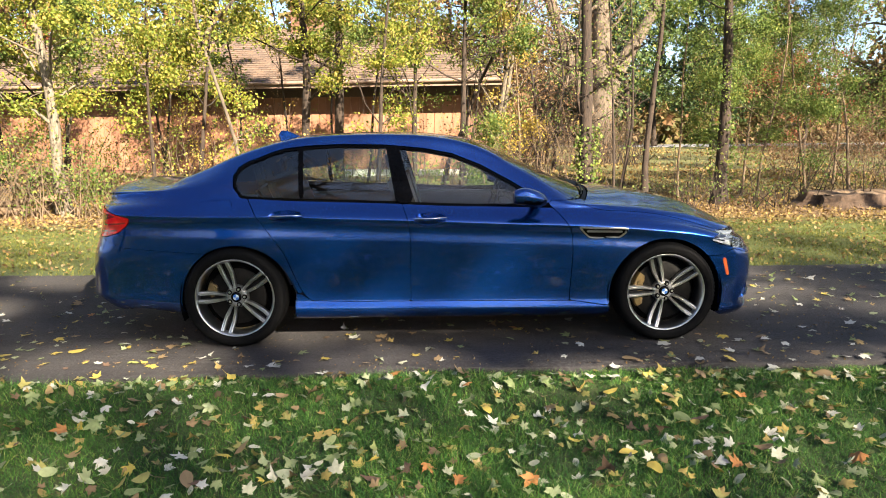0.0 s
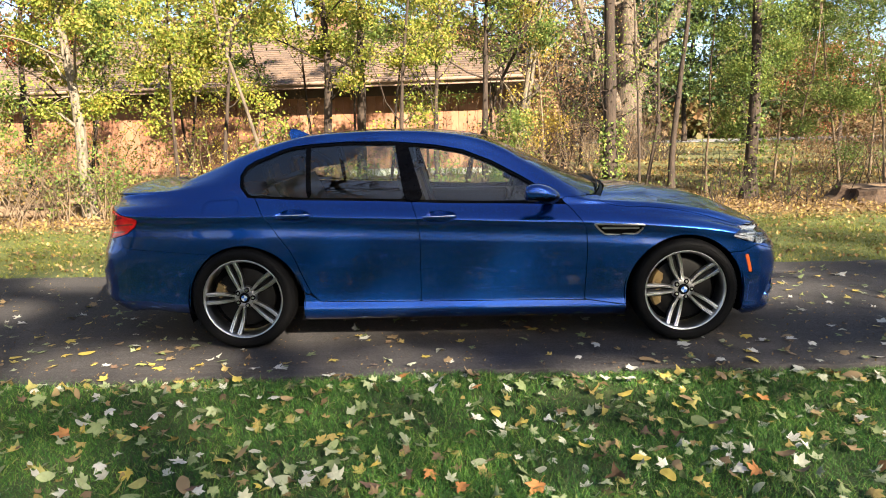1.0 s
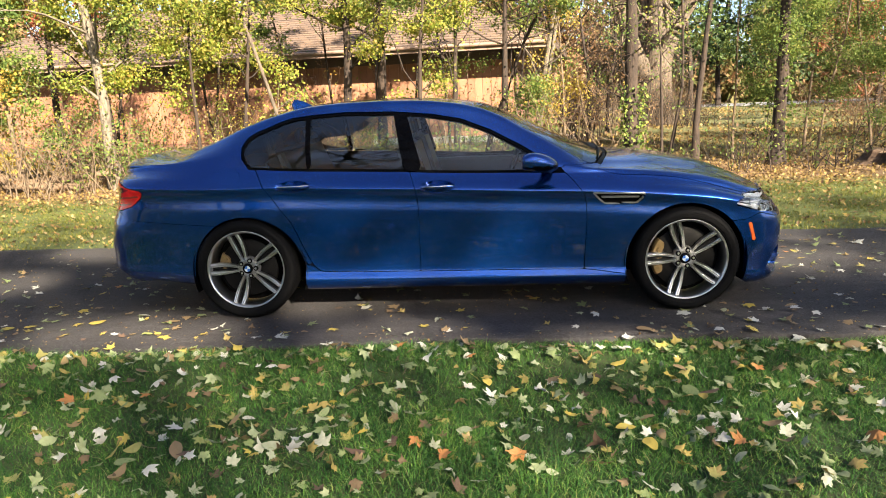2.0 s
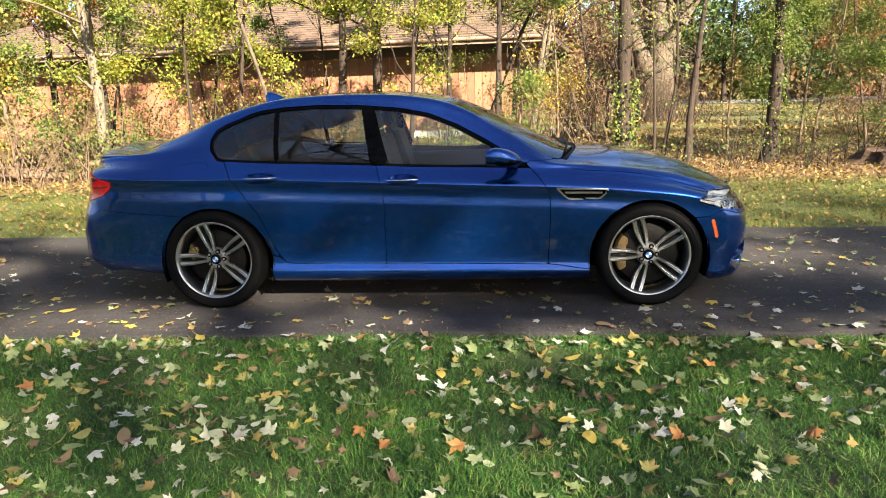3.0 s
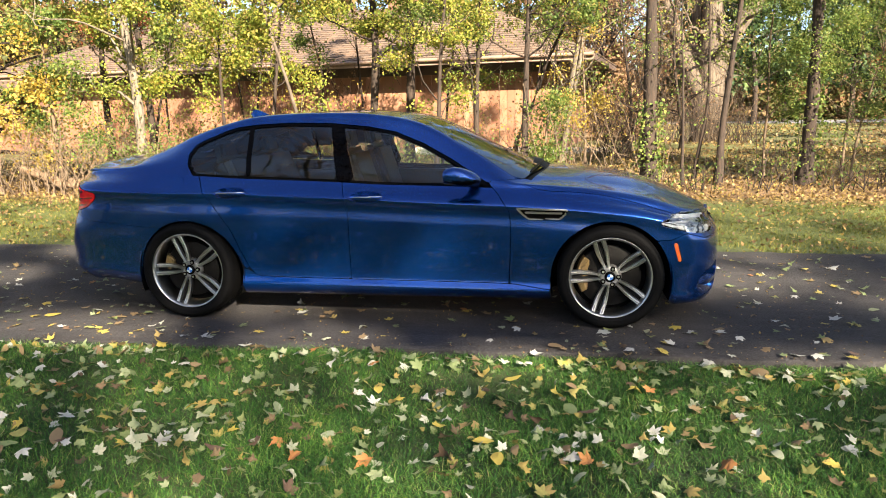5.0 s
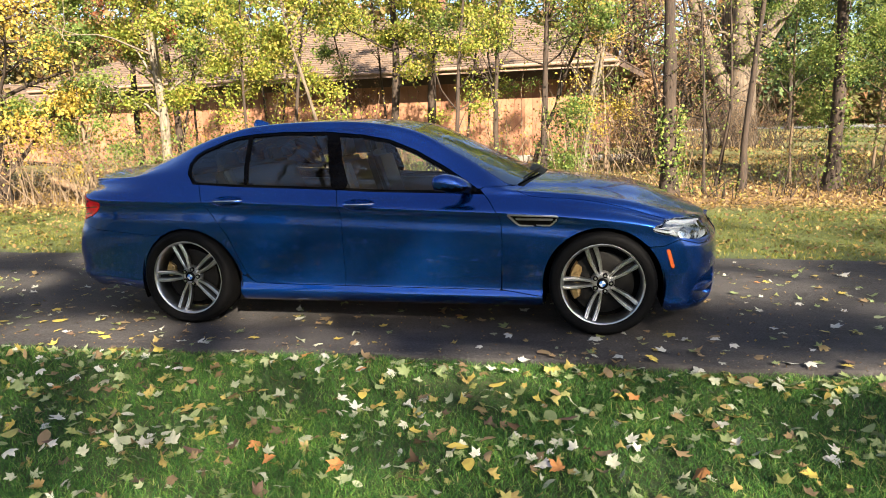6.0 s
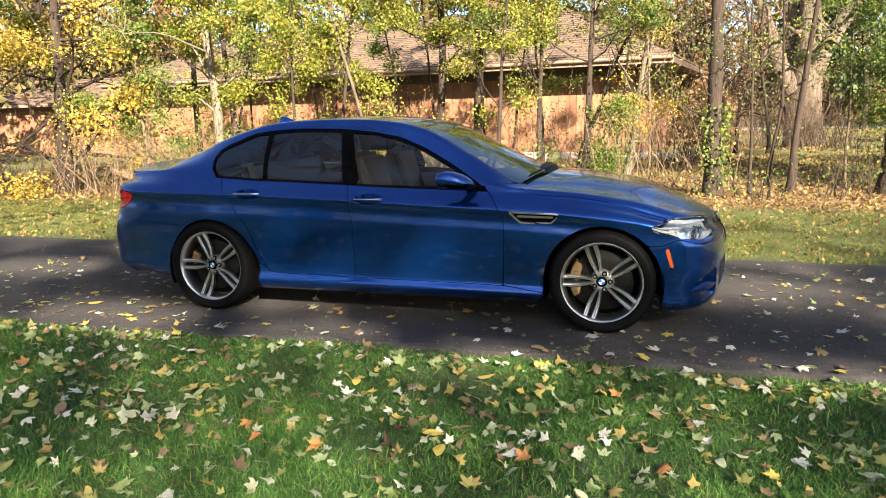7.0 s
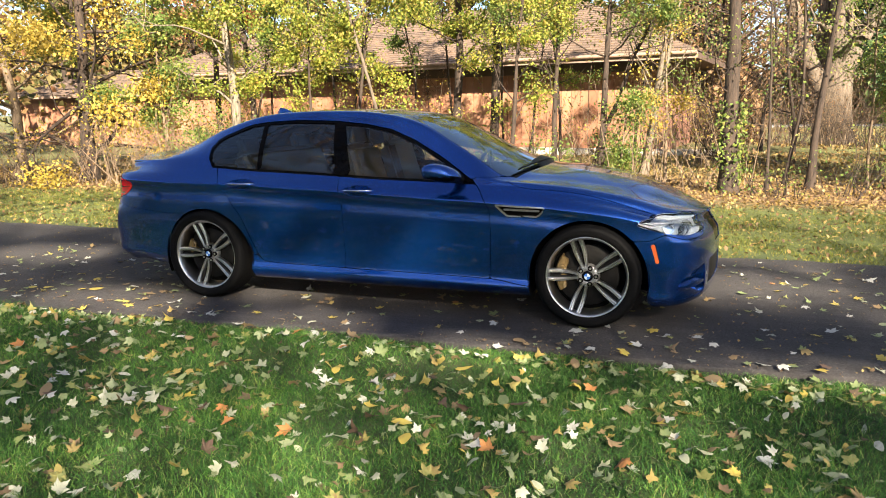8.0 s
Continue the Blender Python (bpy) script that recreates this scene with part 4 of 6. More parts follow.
BOLT = bolt_mesh()
v, q = lathe([(.0, .0662), (.0165, .0662), (.0175, .064), (.018, .04)], 18)
HOLE = mesh_of("bolt_hole", v, q)
DISCS = {1: (disc_mesh(.205), caliper_mesh(.205, radians(142), radians(212))), -1: (disc_mesh(.198), caliper_mesh(.198, radians(150), radians(182)))}
for fx in (1, -1):
    for sd in SIDES:
        w = part("wheel", RIM, SILVER, car, "double-spoke silver alloy wheel")
        w.matrix_basis = pose(1.482 * fx, sd * .818, .3465, 0, 0, 0 if sd < 0 else 180)
        part("tyre", TYRE, RUBBER, w, "black low-profile tyre")
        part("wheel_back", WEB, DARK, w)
        part("hub", HUB, HUBDARK, w)
        part("centre_cap", CAP, GLOSSBLACK, w, "black cap with blue and white quarters")
        for k in range(4):
            part("cap_quarter", quarter(.0205, k * math.pi / 2, (k + 1) * math.pi / 2, .0775), BADGEBLUE if k % 2 else WHITE, w)
        for bl, web in SPOKES:
            part("spoke", bl, SILVER, w)
            part("spoke_web", web, BLACK, w)
        for k in range(5):
            a = radians(180 + 36 + 72 * k)
            part("bolt_hole", HOLE, DARK, w).matrix_basis = Matrix.Translation((.055 * math.cos(a), 0, .055 * math.sin(a)))
            part("wheel_bolt", BOLT, SILVER, w).matrix_basis = Matrix.Translation((.055 * math.cos(a), -.060, .055 * math.sin(a)))
        dm, cm = DISCS[fx]
        part("brake_disc", dm, DISC, w, "drilled dark brake disc")
        cal = part("brake_caliper", cm, GOLD, w, "gold painted brake caliper")
        if sd > 0:
            cal.matrix_basis = Matrix.Rotation(math.pi, 4, "Y") @ Matrix.Identity(4)
            cal.matrix_basis = pose(0, 0, 0, 0, 180, 0)
    # wheel housings, one for each corner
    ax, az, ar = ARCHES[0 if fx < 0 else 1]
    for sd in SIDES:
        a = np.linspace(radians(-20), radians(200), 40)
        V = [(ax + (ar + .012) * math.cos(t), sd * y, az + (ar + .012) * math.sin(t)) for y in (.905, .60) for t in a]
        V += [(ax, sd * .60, az)]
        F4 = [[k, k + 1, k + 41, k + 40] for k in range(39)]
        F3 = [[k + 40, k + 41, 80] for k in range(39)]
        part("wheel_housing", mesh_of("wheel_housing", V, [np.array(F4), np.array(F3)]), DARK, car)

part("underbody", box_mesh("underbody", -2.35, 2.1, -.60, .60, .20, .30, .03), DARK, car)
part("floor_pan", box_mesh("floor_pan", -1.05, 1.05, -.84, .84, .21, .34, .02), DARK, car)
for sx in (-.42, .42):
    for dx in (-.05, .05):
        v, q = lathe([(.036, 0), (.041, .005), (.041, .14), (.037, .14)], 24)
        ob = part("exhaust_tip", mesh_of("exhaust_tip", v, q), CHROME, car)
        ob.matrix_basis = pose(-2.36, sx + dx, .275, 0, 0, -90)

# antenna fin, wipers
bm = bmesh.new()
prev = None
for t in np.linspace(0, 1, 9):
    x = -1.135 - .165 * t
    h = .001 + .075 * math.sin(min(1, t * 1.05) * math.pi * .5)**1.4 * (1 if t < .97 else .55)
    w = .032 * (1 - .35 * t)
    zb = float(Z_MID(x)) - .004
    ring = [bm.verts.new(p) for p in ((x, -w, zb), (x - .01 * t, -w * .55, zb + h * .5), (x - .02 * t, -w * .2, zb + h), (x - .02 * t, w * .2, zb + h), (x - .01 * t, w * .55, zb + h * .5), (x, w, zb))]
    if prev:
        for k in range(5):
            bm.faces.new((prev[k], prev[k + 1], ring[k + 1], ring[k]))
    prev = ring
bm.faces.new(prev)
bmesh.ops.recalc_face_normals(bm, faces=bm.faces)
for fce in bm.faces:
    fce.smooth = True
part("antenna_fin", bm, PAINT, car, "small blue roof antenna fin")


def screen_z(x, y):
    i = int(np.argmin(np.abs(BX[:, -1] - x)))
    return float(np.interp(abs(y), BODY[i, ::-1, 1], BODY[i, ::-1, 2]))


for y0, y1, x0 in ((.50, -.10, .985), (-.05, -.58, .965)):
    pts = []
    for t in np.linspace(0, 1, 12):
        y = y0 + (y1 - y0) * t
        x = x0 - .03 + .085 * (1 - (y / .75)**2) - .02 * t
        pts.append((x, y, screen_z(x, y) + .016))
    v, q = tubes([(pts, np.full(12, .007))], 6)
    part("wiper", mesh_of("wiper", v, q), BLACK, car, "black wiper blade at the windscreen base")
# raised black wiper cover under the bonnet's rear lip
bm = bmesh.new()
prev = None
for t in np.linspace(0, 1, 12):
    y = .62 - .86 * t
    x = .93 + .10 * (1 - (y / .7)**2)
    zb = screen_z(x, y) - .005
    h = .030 * math.sin(math.pi * min(1, .15 + t * .85))**.5
    ring = [bm.verts.new(p) for p in ((x - .10, y, zb), (x - .07, y, zb + h + .012), (x - .01, y, zb + h), (x + .04, y, zb - .01))]
    if prev:
        for k in range(3):
            bm.faces.new((prev[k], prev[k + 1], ring[k + 1], ring[k]))
    prev = ring
bmesh.ops.recalc_face_normals(bm, faces=bm.faces)
part("wiper_cover", bm, BLACK, car, "curved black cover at the bonnet edge")


# ---- door mirrors ----
def mirror_part(sd, lower):
    bm = bmesh.new()
    n, m = 22, 14
    grid = []
    for i in range(n + 1):
        a = 2 * math.pi * i / n
        row = []
        for j in range(m + 1):
            b = math.pi * j / m
            s = math.sin(b)**.55
            # x front to back, y across, z up
            x = math.cos(a) * s * .128
            z = math.sin(a) * s * .062
            y = -math.cos(b) * .105
            x += .012 - .03 * (y / .1) - (.025 if x < 0 else 0) * 0
            x = max(x, -.088) + .02
            z += .008 * (y / .1) - .018 * max(0, x) / .1
            row.append((.475 + x, sd * (1.005 - y * -1 * .9), 1.028 + z))
        grid.append(row)
    vs = [[bm.verts.new(p) for p in r] for r in grid[:-1]]
    for i in range(n):
        for j in range(m):
            q = (vs[i][j], vs[(i + 1) % n][j], vs[(i + 1) % n][j + 1], vs[i][j + 1])
            zc = sum(v.co.z for v in q) / 4
            if (zc < 1.003) == lower:
                bm.faces.new(q)
    bmesh.ops.remove_doubles(bm, verts=bm.verts, dist=1e-5)
    bmesh.ops.delete(bm, geom=[v for v in bm.verts if not v.link_faces], context="VERTS")
    bmesh.ops.recalc_face_normals(bm, faces=bm.faces)
    for fce in bm.faces:
        fce.smooth = True
    return bm


for sd in SIDES:
    mir = part("door_mirror", mirror_part(sd, False), PAINT, car, "blue door mirror with black foot")
    part("mirror_base", mirror_part(sd, True), GLOSSBLACK, mir)
    v, q = tubes([([(.60, sd * .82, .965), (.56, sd * .87, .972), (.51, sd * .93, .985), (.49, sd * .97, .995)], [.034, .027, .022, .022])], 10)
    part("mirror_arm", mesh_of("mirror_arm", v, q), GLOSSBLACK, mir)
    part("mirror_glass", box_mesh("mirror_glass", .412, .416, min(sd * .95, sd * 1.05), max(sd * .95, sd * 1.05), 1.012, 1.056), REFLECTOR, mir)
    v, q = tubes([([(.40 + .17 * t, sd * (1.095 - .10 * t * t), .985 - .004 * t) for t in np.linspace(.1, 1, 8)], np.full(8, .005))], 6)
    part("indicator_strip", mesh_of("indicator_strip", v, q), BLACK, mir)


# ---- cabin ----
def cushion(bm, c, s, rx=0.0, bev=.05):
    m = Matrix.Translation(c) @ Matrix.Rotation(rx, 4, "Y") @ Matrix.Diagonal((*s, 1))
    r = bmesh.ops.create_cube(bm, size=1, matrix=m)
    es = {e for v in r["verts"] for e in v.link_edges}
    bmesh.ops.bevel(bm, geom=list(es), offset=bev, segments=3, affect="EDGES")


for y in (-.38, .38):
    bm = bmesh.new()
    cushion(bm, (.02, y, .56), (.52, .50, .16))
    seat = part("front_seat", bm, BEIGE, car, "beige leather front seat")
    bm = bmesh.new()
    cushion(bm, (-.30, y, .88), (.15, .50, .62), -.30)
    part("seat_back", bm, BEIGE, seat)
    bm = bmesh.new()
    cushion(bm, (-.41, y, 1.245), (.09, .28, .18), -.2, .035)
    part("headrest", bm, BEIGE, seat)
bm = bmesh.new()
cushion(bm, (-.92, 0, .55), (.50, 1.30, .18))
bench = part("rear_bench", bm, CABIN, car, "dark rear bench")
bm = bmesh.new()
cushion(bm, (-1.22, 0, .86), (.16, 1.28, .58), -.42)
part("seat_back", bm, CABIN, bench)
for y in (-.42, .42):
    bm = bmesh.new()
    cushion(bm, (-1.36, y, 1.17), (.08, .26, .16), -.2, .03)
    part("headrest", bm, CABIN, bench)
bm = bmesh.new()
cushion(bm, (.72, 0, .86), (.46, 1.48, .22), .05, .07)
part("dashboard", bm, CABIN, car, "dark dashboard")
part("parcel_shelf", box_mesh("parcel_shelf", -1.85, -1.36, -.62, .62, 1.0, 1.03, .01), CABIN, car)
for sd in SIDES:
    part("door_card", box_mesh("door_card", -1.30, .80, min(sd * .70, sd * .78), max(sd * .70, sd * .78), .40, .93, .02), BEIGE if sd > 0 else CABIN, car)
a = np.linspace(0, 2 * np.pi, 33)
ring = [(.42 + .06 * math.sin(t), .38 + .185 * math.cos(t), .93 + .175 * math.sin(t)) for t in a]
v, q = tubes([(ring, np.full(33, .014))], 8)
wheel_s = part("steering_wheel", mesh_of("steering_wheel", v, q), CABIN, car, "dark steering wheel")
v, q = tubes([([(.42, .20, .93), (.45, .38, .93), (.42, .56, .93)], [.012, .03, .012]), ([(.44, .38, .93), (.62, .38, .88)], [.03, .03])], 8)
part("wheel_spoke", mesh_of("wheel_spoke", v, q), CABIN, wheel_s)
part("rear_view_mirror", box_mesh("rear_view_mirror", .28, .30, -.11, .11, 1.25, 1.31, .01), CABIN, car)
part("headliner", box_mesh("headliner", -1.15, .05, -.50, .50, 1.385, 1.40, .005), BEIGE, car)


# ---- ground and driveway ----
def ground_height(x, y):
    """The near lawn lies a hand's width under the driveway; the rest is level with soft dips."""
    front = -.105 + .055 * smoothstep(-2.1, -1.45, y) - .012 * smoothstep(-1.5, -6, y) - .006 * np.clip(x, -6, 6)
    back = -.03 + .02 * np.sin(x * .6 + 1) * smoothstep(2, 6, y) + .05 * smoothstep(5, 14, y) * np.sin(x * .35 + y * .3)
    far = -.15 * smoothstep(18, 60, y)
    return np.where(y < -1.3, front, np.where(y > 1.5, back + far, -.10))


def ground_sheet():
    c = np.concatenate([-np.geomspace(8, 1500, 30)[::-1], np.linspace(-7.8, 7.8, 80), np.geomspace(8, 1500, 30)])
    d = np.concatenate([-np.geomspace(6, 1500, 26)[::-1], np.linspace(-5.8, 16, 150), np.geomspace(16.3, 1500, 36)])
    X, Y = np.meshgrid(c, d, indexing="ij")
    Z = ground_height(X, Y)
    near = (np.abs(X) < 9) & (np.abs(Y) < 16)
    Z = Z + np.where(near, .012 * np.sin(X * 5.1 + np.sin(Y * 3)) * np.sin(Y * 4.3), 0)
    n, m = X.shape
    i = np.arange(n - 1)[:, None] * m + np.arange(m - 1)[None]
    return mesh_of("ground", np.stack([X, Y, Z], -1).reshape(-1, 3), np.stack([i, i + m, i + m + 1, i + 1], -1).reshape(-1, 4))


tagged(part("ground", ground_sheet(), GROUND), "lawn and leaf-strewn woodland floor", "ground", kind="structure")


def drive_edge(x, s):
    return .020 * np.sin(x * 1.3 + s) + .018 * np.sin(x * 4.1 + 2 * s) + .012 * np.sin(x * 13 + s) + .006 * np.sin(x * 37 + 3 * s)


def driveway_mesh():
    xs = np.concatenate([-np.geomspace(9, 60, 14)[::-1], np.linspace(-8.8, 8.8, 360), np.geomspace(9, 60, 14)])
    t = np.concatenate([[0, 0, .004, .02], np.linspace(.05, .95, 30), [.98, .996, 1, 1]])
    X, T = np.meshgrid(xs, t, indexing="ij")
    lo, hi = -1.42 + .018 * np.clip(xs, -4, 3) + drive_edge(xs, 1), 1.75 + drive_edge(xs, 4)
    Y = lo[:, None] + (hi - lo)[:, None] * T
    Z = np.where((T <= 0) | (T >= 1), -.006, 0) - .012 * (1 - smoothstep(0, .03, np.minimum(T, 1 - T)))
    Z[:, 0], Z[:, -1] = -.14, -.14
    Z = Z + np.where((T > .03) & (T < .97), .004 * np.sin(X * 2.1 + 1) * np.sin(Y * 3.3), 0)
    n, m = X.shape
    i = np.arange(n - 1)[:, None] * m + np.arange(m - 1)[None]
    return mesh_of("driveway", np.stack([X, Y, Z], -1).reshape(-1, 3), np.stack([i, i + m, i + m + 1, i + 1], -1).reshape(-1, 4))


tagged(part("driveway", driveway_mesh(), ASPHALT), "dark worn asphalt driveway with ragged edges", "driveway", kind="structure")


# ---- grass ----
def grass_mesh(seed, n, x0, x1, y0, y1, height, width, patch=1.0, keep=None):
    rng = np.random.default_rng(seed)
    x, y = rng.uniform(x0, x1, n), rng.uniform(y0, y1, n)
    dens = .5 + .5 * np.sin(x * 2.3 + 1.7 * np.sin(y * 1.9)) * np.sin(y * 2.9 + np.sin(x * 1.1))
    ok = rng.uniform(size=n) < (1 - patch * .45 * dens)
    if keep is not None:
        ok &= keep(x, y, rng)
    x, y, dens = x[ok], y[ok], dens[ok]
    n = len(x)
    z = ground_height(x, y) - .004
    h = height * rng.uniform(.45, 1.3, n) * (1 - .25 * dens)
    a = rng.uniform(0, 2 * np.pi, n)
    lean = rng.uniform(.3, 2.2, n) * h
    la = a + rng.normal(0, .6, n)
    w = width * rng.uniform(.6, 1.3, n)
    sx, sy = -np.sin(a) * w, np.cos(a) * w
    lx, ly = np.cos(la) * lean, np.sin(la) * lean
    v = np.stack([
        np.stack([x + sx, y + sy, z], -1), np.stack([x - sx, y - sy, z], -1),
        np.stack([x + sx * .8 + lx * .35, y + sy * .8 + ly * .35, z + h * .62], -1), np.stack([x - sx * .8 + lx * .35, y - sy * .8 + ly * .35, z + h * .62], -1),
        np.stack([x + lx, y + ly, z + h], -1)], 1).reshape(-1, 3)
    k = np.arange(n)[:, None] * 5
    return mesh_of("grass", v, [k + [0, 1, 3, 2], k + [2, 3, 4]])


def near_edge(x, y, rng):
    return y < -1.40 + .018 * np.clip(x, -4, 3) + drive_edge(x, 1) + rng.normal(0, .02, len(x))


def far_edge(x, y, rng):
    return (y > 1.74 + drive_edge(x, 4) + rng.normal(0, .03, len(x))) & (y < 5.6 + .5 * np.sin(x * 1.4) + rng.normal(0, .35, len(x)))


tagged(part("lawn_grass", grass_mesh(3, 300000, -3.9, 5.0, -3.7, -1.33, .043, .0017, keep=near_edge), GRASS), "dense green mown lawn beside the driveway", "grass", kind="stuff")
tagged(part("lawn_grass_behind", grass_mesh(4, 52000, -6.5, 8, -7.5, -3.65, .045, .0038), GRASS), "green lawn behind the viewer", "grass", kind="stuff")
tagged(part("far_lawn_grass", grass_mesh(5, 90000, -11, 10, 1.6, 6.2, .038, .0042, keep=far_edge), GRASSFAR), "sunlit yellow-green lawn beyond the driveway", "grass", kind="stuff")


# ---- fallen leaves ----
def maple_outline(full):
    """A five-lobed leaf, as (angle, radius) pairs; full: how broad the lobes are."""
    lobes = [(90, 1.0), (38, .86), (142, .86), (-12, .58), (192, .58)]
    pts = []
    for k, (a, r) in enumerate(sorted(lobes)):
        pts += [(a - 16, r * (.58 + .18 * full)), (a - 8, r * (.70 + .12 * full)), (a, r), (a + 8, r * (.70 + .12 * full)), (a + 16, r * (.58 + .18 * full))]
        pts += [(a + 26, .34 + .24 * full)]
    pts = [p for p in pts if -45 < p[0] < 225]
    pts += [(250, .22), (270, .10), (290, .22)]
    return sorted(pts)


def leaf_mesh(seed, kind):
    rng = np.random.default_rng(seed)
    if kind == "maple":
        o = [(r * math.cos(radians(a)) * rng.uniform(.92, 1.08), r * math.sin(radians(a)) * rng.uniform(.92, 1.08)) for a, r in maple_outline(rng.uniform(0, 1.1))]
    else:
        o = [(.42 * math.sin(t) * abs(math.sin(t))**.35 * (1 - .25 * math.cos(t)), -.80 * math.cos(t) + .15) for t in np.linspace(0, 2 * math.pi, 14, endpoint=False)]
    o = np.array(o)
    mid = o * .5
    v2 = np.concatenate([[[0, .05]], mid, o])
    cx, cy, tw, cup = rng.normal(0, .42), rng.normal(0, .34), rng.normal(0, .3), rng.uniform(-.1, .6)
    z = cx * v2[:, 0]**2 + cy * v2[:, 1]**2 + tw * v2[:, 0] * v2[:, 1] + cup * (v2**2).sum(1)**.8 * .5 + rng.normal(0, .03, len(v2))
    v = np.column_stack([v2, z - z.min() * .6])
    n = len(o)
    k = np.arange(n)
    f3 = np.stack([np.zeros(n, int), 1 + k, 1 + (k + 1) % n], -1)
    f4 = np.stack([1 + k, 1 + n + k, 1 + n + (k + 1) % n, 1 + (k + 1) % n], -1)
    st = np.array([[-.012, -.05, 0.0], [.012, -.05, 0.0], [.02, -.75, .10], [.0, -.75, .10]]) + [0, 0, .01]
    b = len(v)
    return np.concatenate([v, st]), f3, np.concatenate([f4, [[b, b + 1, b + 2, b + 3]]])


LEAFSHAPES = [leaf_mesh(50 + k, "maple") for k in range(7)] + [leaf_mesh(70 + k, "oval") for k in range(4)]


def lie_of(rng, x, y, z, s, tilt, lift=1.0):
    return Matrix.Translation((x, y, z)) @ Euler((rng.normal(0, tilt), rng.normal(0, tilt) + (math.pi if rng.uniform() < .3 else 0), rng.uniform(0, 6.28))).to_matrix().to_4x4() @ Matrix.Diagonal((s, s, s * lift, 1))


leaf_data = {}
for ci, mat in enumerate(FALLEN):
    for si, (v, f3, f4) in enumerate(LEAFSHAPES):
        me = mesh_of("fallen_leaf", v, [f3, f4])
        me.materials.append(mat)
        leaf_data[ci, si] = me
WORDS = (("pale silvery", "maple"), ("bright yellow", "maple"), ("tan brown", "maple"), ("faded green", "maple"), ("dark brown", "maple"), ("dull orange", "maple"))


def drop_leaf(rng, x, y, z, s, tilt, where, group, ci=None):
    ci = int(rng.choice(6, p=(.28, .20, .16, .27, .07, .02))) if ci is None else ci
    si = int(rng.choice(11, p=(.125,) * 7 + (.03125,) * 4))
    ci = 2 if si > 6 and ci == 0 else ci
    ob = new("fallen_leaf", leaf_data[ci, si])
    ob.matrix_basis = lie_of(rng, x, y, z, s, tilt, .45 if "drive" in where else 1.0)
    tagged(ob, f"{WORDS[ci][0]} fallen {'maple' if si < 7 else 'oval'} leaf lying on the {where}", "leaf", group)


LEAF_COLOURS = ("pale", "yellow", "tan", "green", "brown", "orange")
LAWN_PALE = [(-1.83, -1.8), (-1.7, -1.91), (-1.6, -1.83), (-1.09, -1.78), (-1.0, -1.77), (-0.46, -1.54), (-0.49, -1.98), (-0.2, -1.68), (0.05, -2.0), (0.17, -2.11), (-1.35, -2.46), (-1.42, -2.65), (-1.25, -2.7), (-1.3, -2.86), (0.97, -1.58), (1.22, -1.81), (1.5, -1.53), (2.02, -1.44), (2.25, -1.56), (2.57, -1.72), (0.94, -2.54), (0.91, -2.36), (0.42, -2.01), (1.58, -2.26), (-1.42, -2.87), (-0.83, -1.46), (-0.24, -1.45), (1.0, -1.42)]
LAWN_LEAVES = {
    "pale": LAWN_PALE,
    "yellow": [(-0.79, -2.23), (0.28, -2.05), (-1.55, -2.56), (-0.87, -2.74), (0.9, -1.75), (1.98, -2.12), (0.78, -2.48), (0.87, -2.65), (0.55, -2.35), (1.55, -1.83), (1.14, -1.93), (0.15, -1.92), (-2.18, -1.5)],
    "tan": [(-0.85, -1.74), (-1.01, -2.53), (0.08, -2.49), (1.78, -2.39), (1.45, -2.61), (1.82, -1.99), (0.5, -1.93), (2.24, -2.29), (-0.72, -1.53), (-0.8, -1.48), (0.02, -1.47), (-1.1, -2.38), (1.76, -1.81)],
    "green": [(-0.67, -2.79), (-0.63, -2.48), (0.23, -2.59), (1.64, -2.03), (-0.58, -1.85), (-0.3, -1.79), (0.33, -1.67), (1.08, -2.51), (-0.18, -2.15), (-1.38, -1.86)]}
LAWN_WARM = {
    "orange": [(-1.68, -2.07), (0.07, -1.67), (-0.18, -2.57), (-0.05, -2.73), (0.29, -2.71), (1.88, -2.57), (1.27, -2.62), (1.63, -1.81), (-2.07, -2.14), (2.19, -1.5), (-0.36, -1.46)],
    "brown": [(-0.27, -2.61), (1.28, -2.09), (0.89, -2.18), (-0.45, -2.7), (-1.19, -2.7)]}
DRIVE_LEAVES = {
    "pale": [(-1.65, -1.16), (-2.62, -0.13), (-2.02, -0.99), (1.99, -0.96), (2.17, -0.95), (1.43, -1.06), (2.93, 0.0), (1.62, -0.87), (-0.7, -0.78), (2.99, -0.61), (-3.11, 0.04), (3.54, 0.97), (1.84, -1.22)],
    "yellow": [(-2.82, -0.71), (-2.54, -0.98), (-2.68, -1.02), (-0.02, -0.89), (1.92, -0.88), (2.88, 0.69), (0.51, -0.64), (-3.12, -0.6)],
    "tan": [(-1.93, -1.15), (-1.93, -0.88), (-0.49, -0.74), (3.42, 0.1), (-2.31, -0.38), (0.65, -0.69), (4.03, 1.46)],
    "green": [(0.4, -0.83), (0.83, -0.79), (-2.31, -0.83)],
    "orange": [(0.47, -0.59)]}
rng = np.random.default_rng(12)
for places, where, group in ((LAWN_LEAVES, "green lawn", "leaves on the near lawn"), (LAWN_WARM, "green lawn", "leaves on the near lawn"), (DRIVE_LEAVES, "asphalt driveway", "leaves on the driveway")):
    for colour, spots in places.items():
        for x, y in spots:
            z = float(ground_height(np.array(x), np.array(y))) + .040 if y < -1.4 else .012
            drop_leaf(rng, x, y, z, rng.uniform(.050, .072), .30 if y < -1.4 else .12, where, group, LEAF_COLOURS.index(colour))
rng = np.random.default_rng(11)
